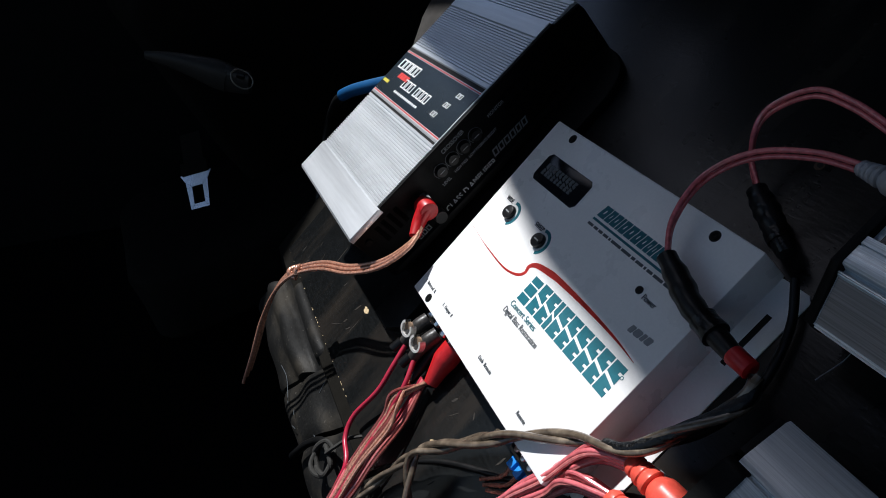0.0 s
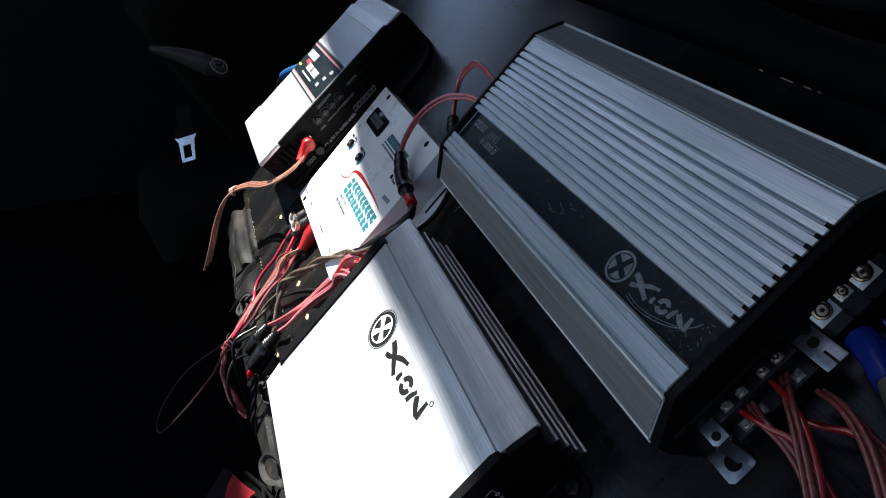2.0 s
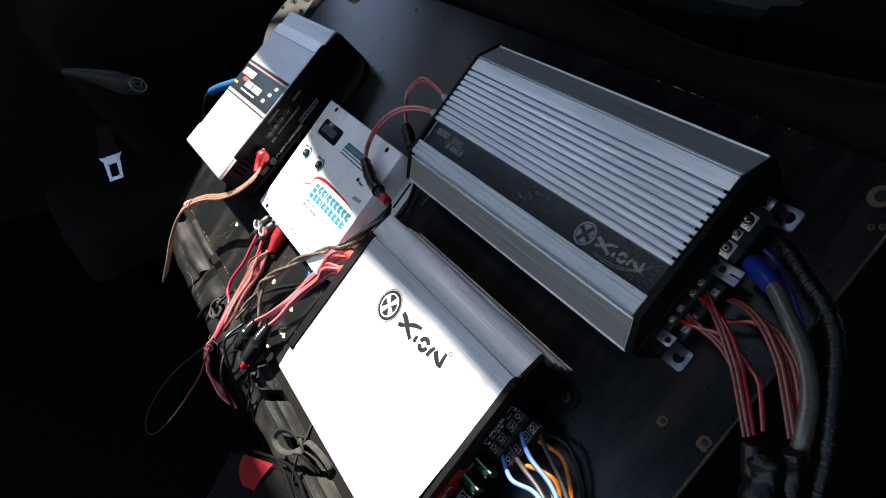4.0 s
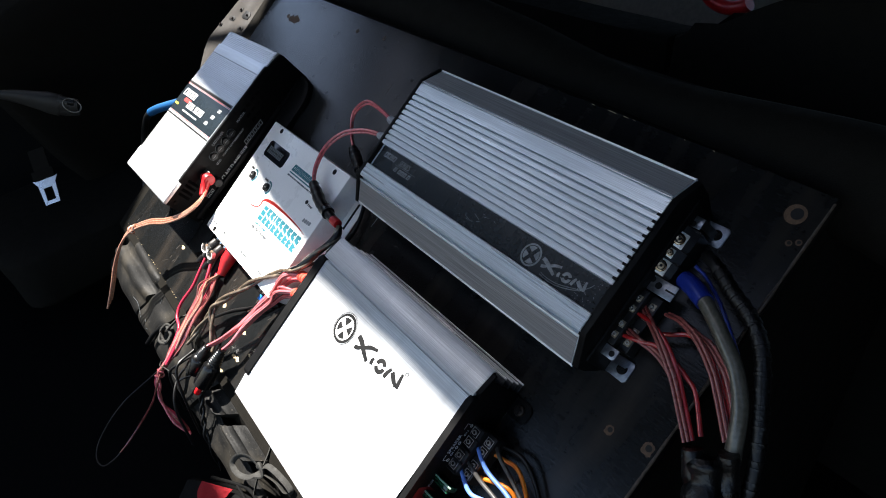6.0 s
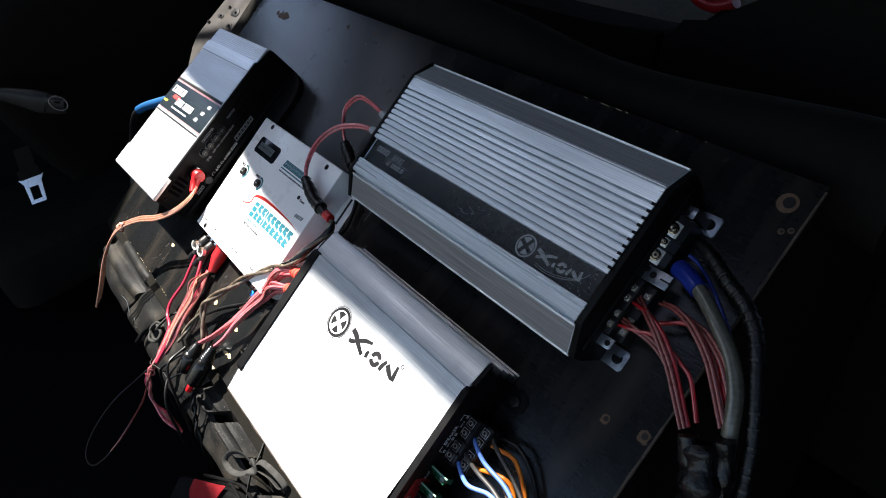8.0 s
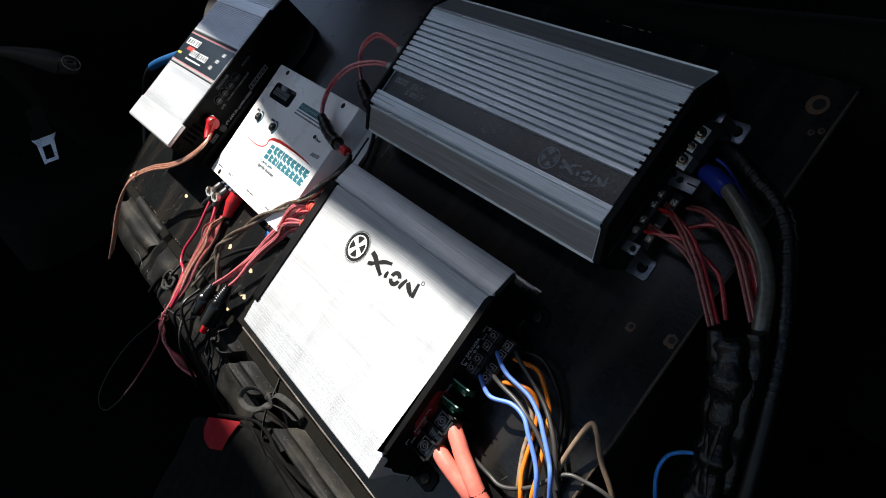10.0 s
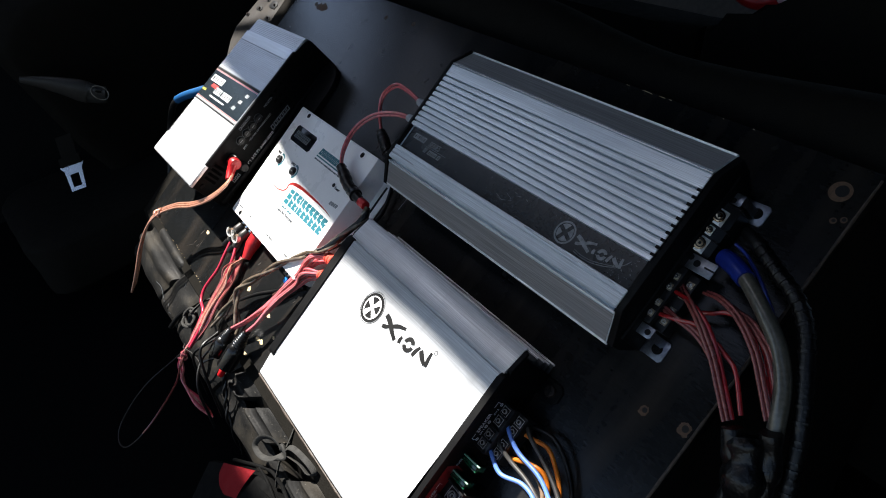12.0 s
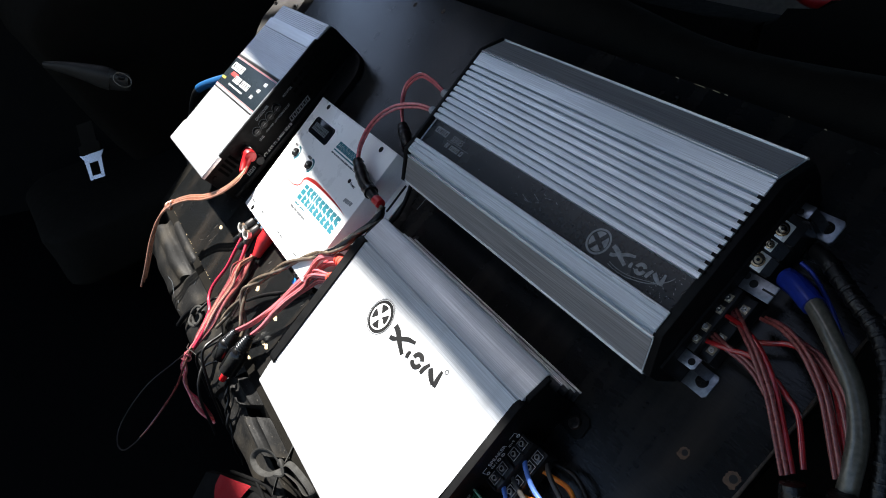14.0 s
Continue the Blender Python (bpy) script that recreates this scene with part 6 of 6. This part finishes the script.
for pts in ([(-0.056, -0.2300, 0.033), (-0.0461, -0.2345, 0.033), (-0.0340, -0.2408, 0.032), (-0.0222, -0.2479, 0.030), (0.0072, -0.2631, 0.024), (0.026, -0.278, 0.004), (0.03, -0.32, -0.07)],
            [(-0.056, -0.2600, 0.033), (-0.0452, -0.2608, 0.033), (-0.0350, -0.2632, 0.032), (-0.0236, -0.2658, 0.029), (0.0012, -0.2725, 0.019), (0.016, -0.290, -0.008), (0.02, -0.33, -0.08)]):
    a = cable("power_cable", [pts], 0.0084, SALMON, "thick salmon-pink power cable", "power cables of the flat amplifier", seg=16)
    part("dark_band", tube([Vector(pts[4]), Vector(pts[4]).lerp(Vector(pts[5]), 0.4)], 0.0089, 16, 3), TAPE, a)
    part("clamp_tongue", box(pts[0][0] - 0.008, pts[0][0] + 0.006, pts[0][1] - 0.0062, pts[0][1] + 0.0062, 0.0300, 0.0375, 0.0006), DULL, a, "tarnished clamp tongue")
cable("remote_wire", [[(-0.052, -0.2455, 0.030), (-0.030, -0.2440, 0.020), (-0.0001, -0.2469, 0.012), (0.0203, -0.2455, 0.012), (0.0433, -0.2271, 0.012), (0.0618, -0.1982, 0.012), (0.0798, -0.1903, 0.008), (0.1042, -0.1878, 0.000), (0.13, -0.20, -0.03)]], 0.0021, GREY_WIRE, "thin dark wire trailing over the board")
cable("brown_wire", [[(0.0460, -0.2536, -0.0263), (0.0540, -0.2260, -0.0010), (0.0557, -0.1886, 0.0153), (0.0625, -0.1460, 0.0280), (0.0705, -0.1478, 0.0240), (0.0802, -0.1676, 0.0037), (0.1017, -0.1944, -0.0230), (0.1098, -0.2417, -0.0754)]], 0.0026, BROWN_WIRE, "stiff brown wire bent into a peak")
cable("blue_wire", [[(0.1174, -0.1910, -0.1016), (0.1149, -0.1682, -0.0559), (0.1065, -0.1460, -0.0467), (0.1105, -0.1265, -0.0435), (0.1323, -0.1126, -0.0463), (0.1601, -0.1188, -0.0624)]], 0.0020, SKY_WIRE, "bright blue wire arching beside the board")

# ---- along the board's lower edge ----
def moulding(name, x0, x1, prof, parent, label="", seed=0.0, bend=0.004, material=None, skew=0.0):
    """A moulded piece: an outline in (y, z) drawn out along x, with rounded ends and a slightly uneven skin."""
    g = bmesh.new()
    n = max(6, round((x1 - x0) / 0.008))
    line = smooth_line([(0, y, z) for y, z in prof], 5)
    cy, cz = sum(p.y for p in line) / len(line), sum(p.z for p in line) / len(line)
    rings = []
    for i in range(n + 1):
        s = i / n
        x = x0 + (x1 - x0) * s
        e = min(s, 1 - s) * (x1 - x0) / 0.012
        k = 1.0 if e >= 1 else 0.90 + 0.10 * math.sqrt(max(0.0, 1 - (1 - e) ** 2))
        w = [noise.noise(Vector((x * 16 + seed, p.y * 30, p.z * 30))) * bend for p in line]
        rings.append([g.verts.new((x + skew * (p.y - cy), cy + (p.y - cy) * k, cz + (p.z - cz) * k + q)) for p, q in zip(line, w)])
    for a_, b_ in zip(rings, rings[1:]):
        for k in range(len(line)):
            g.faces.new((a_[k], a_[(k + 1) % len(line)], b_[(k + 1) % len(line)], b_[k]))
    g.faces.new(rings[0][::-1])
    g.faces.new(rings[-1])
    return part(name, g, material or VINYL, parent, label)


sill = thing("sill_trim", (-0.5, -0.42, -0.06), "black moulded plastic trim along the board's lower edge", "trim")
ridges = [(-0.3612, -0.070), (-0.3614, -0.022), (-0.3635, -0.0195), (-0.372, -0.0205), (-0.3815, -0.0225), (-0.3835, -0.0215), (-0.3850, -0.0165), (-0.3870, -0.0150), (-0.396, -0.0138), (-0.4005, -0.0122), (-0.4025, -0.0118),
          (-0.4050, -0.0140), (-0.4080, -0.0160), (-0.4140, -0.0158), (-0.4178, -0.0125), (-0.4200, -0.0115), (-0.4225, -0.0130), (-0.4270, -0.0200), (-0.434, -0.034), (-0.440, -0.055), (-0.442, -0.085), (-0.42, -0.095), (-0.38, -0.095)]
for k, (x0, x1) in enumerate(((-0.538, -0.474), (-0.446, -0.366), (-0.288, 0.04))):
    moulding("ridge", x0, x1, ridges, sill, "worn ridged section", 2.0 * k, 0.0022, skew=1.15)
panel = [(-0.3612, -0.070), (-0.3614, -0.020), (-0.364, -0.0165), (-0.378, -0.0175), (-0.392, -0.0200), (-0.401, -0.0195), (-0.407, -0.0140), (-0.413, -0.0105), (-0.420, -0.0100), (-0.427, -0.0130), (-0.434, -0.0190),
         (-0.450, -0.0245), (-0.466, -0.0300), (-0.476, -0.0380), (-0.482, -0.055), (-0.483, -0.075), (-0.45, -0.09), (-0.40, -0.09)]
flat_panel = [(-0.3612, -0.070), (-0.3614, -0.020), (-0.364, -0.0165), (-0.380, -0.0175), (-0.400, -0.0195), (-0.420, -0.0190), (-0.440, -0.0225), (-0.462, -0.0280), (-0.474, -0.0380), (-0.480, -0.055), (-0.481, -0.075), (-0.45, -0.09), (-0.40, -0.09)]
low_panel = [(-0.425, -0.090), (-0.424, -0.036), (-0.430, -0.0310), (-0.445, -0.0330), (-0.462, -0.0380), (-0.474, -0.046), (-0.480, -0.060), (-0.481, -0.090)]
for k, (x0, x1, pr) in enumerate(((-1.085, -0.872, panel), (-0.869, -0.768, flat_panel), (-0.762, -0.560, flat_panel), (-0.640, -0.300, low_panel))):
    moulding("block", x0, x1, pr, sill, "dusty moulded panel", 7.0 + 3 * k, 0.0055 if k < 3 else 0.009, skew=0.55)
part("boss", tube([(-1.020, -0.379, -0.021), (-0.985, -0.3785, -0.0185), (-0.935, -0.380, -0.0185), (-0.890, -0.382, -0.0200), (-0.856, -0.383, -0.024)], 0.0125, 16, 8, flat=0.8, radii=lambda u: 0.0135 * min(1.0, 0.55 + 7 * u, 0.45 + 6 * (1 - u))), VINYL, sill, "rounded moulded boss")
for pts in ([(-0.93, -0.452), (-0.90, -0.449), (-0.86, -0.4585)], [(-0.985, -0.440), (-0.972, -0.436)], [(-0.80, -0.4405), (-0.775, -0.4300), (-0.757, -0.4275)], [(-0.826, -0.389), (-0.818, -0.404)], [(-0.842, -0.452), (-0.836, -0.4545)], [(-0.823, -0.461), (-0.815, -0.458)]):
    part("scratch", tube([(x, y, (-0.0188 if y > -0.435 else -0.0245) + 0.001) for x, y in pts], 0.00040, 5, 4), INK, sill, "pale scratch")

# flat lace tied in a bow
a = thing("tied_lace", (-0.3405, -0.3993, -0.0208), "flat dark lace tied in a bow on the sill trim", "lace")
for pts in ([(-0.3404, -0.3979, -0.0090), (-0.3657, -0.3985, -0.0025), (-0.3852, -0.4111, -0.0006), (-0.3917, -0.4289, -0.0053), (-0.3744, -0.4315, -0.0082), (-0.3544, -0.4215, -0.0098), (-0.3404, -0.4019, -0.0091)],
            [(-0.3404, -0.3979, -0.0090), (-0.3283, -0.3826, -0.0006), (-0.3102, -0.3748, 0.0027), (-0.2832, -0.3716, -0.0001), (-0.2692, -0.3752, -0.0060), (-0.2782, -0.3849, -0.0083), (-0.3023, -0.3880, -0.0085), (-0.3384, -0.3999, -0.0090)]):
    part("loop", tube(pts, 0.0040, 10, 8, flat=0.22), CORD, a)
part("knot", tube([(-0.3505, -0.3998, -0.0110), (-0.3404, -0.3923, -0.0039), (-0.3314, -0.3989, -0.0080), (-0.3403, -0.4069, -0.0063)], 0.0055, 10, 6, flat=0.6), CORD, a)
part("tail", tube([(-0.3404, -0.3960, -0.0089), (-0.3486, -0.3821, -0.0124), (-0.3553, -0.3711, -0.0140), (-0.3563, -0.3614, -0.0102)], 0.0040, 8, 6, flat=0.3), CORD, a)
part("tail", tube([(-0.3404, -0.4019, -0.0091), (-0.3384, -0.4164, -0.0135), (-0.3343, -0.4308, -0.0179), (-0.3283, -0.4452, -0.0242)], 0.0040, 8, 6, flat=0.3), CORD, a)
# loose braided strap by the vinyl
a = thing("braided_strap", (-0.7135, -0.3897, -0.0077), "dark braided strap knotted at the board's edge", "strap")
part("coil", tube([Vector((-0.716, -0.414, -0.002)) + Vector((0.019 * math.cos(u) * (1 + 0.18 * math.sin(2.3 * u)), 0.013 * math.sin(u) * (1 + 0.2 * math.cos(1.7 * u)), 0.004 * math.sin(1.3 * u))) for u in [0.55 * k for k in range(34)]], 0.0026, 8, 5, wobble=0.2), CORD, a)
part("strap", tube([(-0.6933, -0.3565, -0.0043), (-0.7000, -0.3706, 0.0040), (-0.7050, -0.3884, 0.0060), (-0.7110, -0.4020, 0.0040)], 0.0040, 10, 8, flat=0.5, wobble=0.15), CORD, a)
part("sleeve", tube([(-0.728, -0.404, -0.002), (-0.746, -0.416, -0.005), (-0.764, -0.440, -0.010), (-0.778, -0.468, -0.018)], 0.0044, 10, 6), BLACK_RUBBER, a, "short black sleeve")
# bag: black mesh with a red patch
a = thing("bag", (-0.3790, -0.4773, -0.0725), "black fabric bag with a red patch leaning at the sill", "bag")
g = prism([(-0.47, -0.515), (-0.435, -0.495), (-0.375, -0.459), (-0.348, -0.447), (-0.28, -0.448), (-0.184, -0.436), (-0.10, -0.45), (-0.08, -0.60), (-0.25, -0.70), (-0.44, -0.66)], -0.10, -0.014, "z", bevel=0.014)
bmesh.ops.triangulate(g, faces=list(g.faces))
bmesh.ops.subdivide_edges(g, edges=list(g.edges), cuts=4, use_grid_fill=True)
for v in g.verts:
    v.co += Vector((0.004, 0.004, 0.010)) * noise.noise(v.co * 18)
part("body", g, MESH, a)
part("piping", tube([(-0.4338, -0.4850, -0.0260), (-0.3735, -0.4485, -0.0215), (-0.3464, -0.4357, -0.0191), (-0.3143, -0.4327, -0.0179), (-0.2781, -0.4364, -0.0178), (-0.2196, -0.4307, -0.0168), (-0.1842, -0.4253, -0.0240), (-0.1206, -0.4312, -0.0308)], 0.0026, 8), MESH, a)
part("piping", tube([(-0.3735, -0.4505, -0.0206), (-0.3433, -0.4485, -0.0185), (-0.3082, -0.4523, -0.0175), (-0.2564, -0.4592, -0.0169), (-0.2106, -0.4629, -0.0248), (-0.1509, -0.4707, -0.0307)], 0.0020, 8), MESH, a)
patch = bmesh.new()
rows = []
for i in range(9):
    row = []
    for j in range(6):
        x, y = -0.430 + 0.066 * i / 8, -0.538 + 0.048 * j / 5 + 0.040 * i / 8
        row.append(patch.verts.new((x, y, -0.004 - 3.0 * (x + 0.39) ** 2 - 4 * (y + 0.472) ** 2)))
    rows.append(row)
for u, v in zip(rows, rows[1:]):
    for j in range(5):
        patch.faces.new((u[j], u[j + 1], v[j + 1], v[j]))
bmesh.ops.solidify(patch, geom=list(patch.faces), thickness=0.004)
part("red_patch", patch, RED_CLOTH, a, "red fabric patch")

# blue-sleeved cable behind the tall amplifier
cable("power_cable", [[(-1.0144, -0.0667, 0.0572), (-1.0423, -0.0787, 0.0598), (-1.0760, -0.0955, 0.0599), (-1.1107, -0.1153, 0.0603), (-1.1363, -0.1290, 0.0584), (-1.1569, -0.1407, 0.0551)]], 0.0088, mat("bright_blue_sleeve", (0.010, 0.075, 0.205), 0.4), "thick cable in a bright blue sleeve behind the tall amplifier", seg=16)
cable("power_cable", [[(-1.1511, -0.1378, 0.0562), (-1.1898, -0.1638, 0.0418), (-1.2168, -0.2160, 0.0064), (-1.2032, -0.3014, -0.0447), (-1.1517, -0.3869, -0.0863)]], 0.0070, BLACK_RUBBER, "black tail of the blue-sleeved cable")
cable("power_cable", [[(-1.0118, -0.1242, 0.0432), (-1.0395, -0.1390, 0.0428), (-1.0781, -0.1678, 0.0274), (-1.1048, -0.2343, -0.0132), (-1.0921, -0.3293, -0.0646), (-1.0418, -0.4051, -0.1062), (-0.9932, -0.4803, -0.1679)]], 0.0075, BLACK_RUBBER, "thick black cable behind the tall amplifier")
cable("power_cable", [[(-1.0138, -0.0502, 0.0403), (-1.0510, -0.0597, 0.0304), (-1.0989, -0.0983, 0.0101), (-1.1448, -0.1944, -0.0313), (-1.1216, -0.3478, -0.0847), (-1.0519, -0.4422, -0.1466)]], 0.0065, BLACK_RUBBER, "thick black cable behind the tall amplifier")

# ---- the far seat with its belt ----
a = thing("passenger_seat", (-1.55, -0.35, -0.25), "dark fabric seat in the deep shade", "seat")
def cushion(name, c, size, turn, seed):
    g = bmesh.new()
    bmesh.ops.create_cube(g, size=1)
    bmesh.ops.bevel(g, geom=list(g.edges), offset=0.16, segments=5, affect="EDGES", profile=0.5)
    bmesh.ops.subdivide_edges(g, edges=list(g.edges), cuts=1, use_grid_fill=True)
    for v in g.verts:
        v.co = Vector((v.co.x * size[0], v.co.y * size[1], v.co.z * size[2])) + v.normal * 0.01 * noise.noise(v.co * 5 + Vector((seed, 0, 0)))
    return part(name, place(g, pose(*c, *turn)), CLOTH, a)
cushion("cushion", (-1.58, -0.52, -0.13), (0.50, 0.50, 0.16), (-35, 0, 8), 1)
cushion("backrest", (-1.72, -0.10, 0.02), (0.24, 0.62, 0.55), (-20, 18, 5), 2)
# recliner handle
h = thing("recliner_handle", (-1.42, -0.235, 0.12), "grey plastic recliner lever on the dark seat", "lever")
part("lever", tube([(-1.452, -0.316, 0.250), (-1.434, -0.293, 0.213), (-1.416, -0.272, 0.170), (-1.403, -0.258, 0.135)], 0.02, 16, 6, flat=0.7, radii=lambda s: 0.008 + 0.022 * min(1.0, 1.25 * s)), GREY_TRIM, h)
part("lever_tip", tube([(-1.403, -0.259, 0.138), (-1.396, -0.250, 0.120), (-1.390, -0.240, 0.105)], 0.02, 16, 5, flat=0.6, radii=lambda s: 0.030 - 0.006 * s), mat("pale_lever_tip", (0.035, 0.034, 0.032), 0.4), h, "paler rounded lever button")
look_u = Vector((0.92, 0.25, 0.30)).normalized()
side_u = look_u.cross(Vector((0, 0, 1))).normalized()
rise_u = side_u.cross(look_u)
C_ = Vector((-1.394, -0.247, 0.117)) + look_u * 0.026
part("button_rim", tube([C_ + side_u * (0.014 * math.cos(u)) + rise_u * (0.019 * math.sin(u)) for u in [2 * math.pi * k / 20 for k in range(21)]], 0.0013, 8, 2), mat("worn_lever_rim", (0.20, 0.185, 0.155), 0.35, 0.2), h, "worn pale rim round the lever's button")
part("lever_slot", tube([(-1.376, -0.242, 0.133), (-1.372, -0.236, 0.123)], 0.006, 10, 4, flat=0.5), BLACK_PLASTIC, h)
# belt tongue
b = thing("seat_belt", (-1.30, -0.42, 0.10), "seat belt tongue of bright steel hanging on dark webbing", "seat belt")
BX = Matrix.Translation((-1.3151, -0.4281, 0.0844)) @ Matrix(((0.407, -0.688, 0.60, 0), (0.816, 0.545, 0.19, 0), (-0.409, 0.479, 0.777, 0), (0, 0, 0, 1))) @ Matrix.Scale(0.86, 4)
g = bmesh.new()
for pts in ([(-0.020, -0.036), (-0.012, -0.030), (-0.012, 0.012), (-0.024, 0.020)], [(0.020, -0.036), (0.012, -0.030), (0.012, 0.012), (0.024, 0.020)],
            [(-0.020, -0.036), (0.020, -0.036), (0.012, -0.026), (-0.012, -0.026)], [(-0.024, 0.020), (-0.0125, 0.010), (0.0125, 0.010), (0.024, 0.020), (0.034, 0.036), (-0.034, 0.036)]):
    prism(pts, -0.0012, 0.0012, "z", g)
part("tongue", place(g, BX), STEEL, b, "bright steel tongue with a slot")
part("tongue_grip", place(box(-0.030, 0.030, 0.034, 0.060, -0.006, 0.006, 0.003), BX), CLOTH, b)
part("webbing", place(box(-0.022, 0.022, 0.055, 0.12, -0.0010, 0.0010), BX), CLOTH, b)

# steering wheel far in the cabin, and the front seat that hides most of it
EI = W.inverted()
a = thing("front_seat", (-0.6, 0.9, 0.0), "dark front seat between the board and the wheel", "seat")
for pts in ([(-1.40, 0.0), (-0.497, 0.0), (-0.497, 0.724), (-0.60, 0.7155), (-0.74, 0.713), (-0.90, 0.712), (-1.15, 0.70), (-1.34, 0.66), (-1.40, 0.58)],
            [(-0.493, 0.0), (0.40, 0.0), (0.40, 0.70), (0.34, 0.79), (0.20, 0.845), (-0.05, 0.865), (-0.22, 0.850), (-0.30, 0.822), (-0.344, 0.798), (-0.392, 0.768), (-0.44, 0.742), (-0.493, 0.725)]):
    part("backrest", place(prism(pts, 0.68, 0.80, "y", bevel=0.018), EI), CLOTH, a)
a = thing("steering_wheel", (-0.6, 0.9, 0.4), "dark steering wheel with a red bar deep in the cabin", "steering wheel")
SW = EI @ pose(-0.62, 1.14, 0.93, 66, 0, 0)


def hoop(r, t, u0=0.0, u1=2 * math.pi):
    return tube([(r * math.cos(u), r * math.sin(u), 0) for u in [u0 + (u1 - u0) * k / 40 for k in range(41)]], t, 10, 1)


part("rim", place(hoop(0.18, 0.015), SW), BLACK_PLASTIC, a)
part("red_bar", place(hoop(0.095, 0.017, 3.45, 5.35), EI @ pose(-0.652, 1.10, 0.785, 90, 0, 0)), RED_PLASTIC, a, "red glossy bar")
part("hub", place(cyl((0, 0, -0.03), (0, 0, 0.0), 0.055, 0.05, 24, bevel=0.006), SW), BLACK_PLASTIC, a)
for u in (10, 170, 270):
    part("spoke", place(box(0.04, 0.175, -0.014, 0.014, -0.012, -0.002, 0.003), SW @ pose(0, 0, 0, 0, 0, u)), BLACK_PLASTIC, a)
part("column", place(cyl((0, 0, -0.9), (0, 0, -0.02), 0.03, 0.026, 16), SW), BLACK_PLASTIC, a)
solo("dashboard", prism([(1.50, 0.20), (1.72, 0.60), (1.80, 0.66), (2.40, 0.80), (2.40, 0.02), (1.60, 0.02)], -1.98, 1.28, "x", bevel=0.02), mat("dusty_brown_dash", (0.24, 0.20, 0.165), 0.8), "dusty brown dashboard at the cabin's front", "dashboard", kind="structure", space=EARTH)
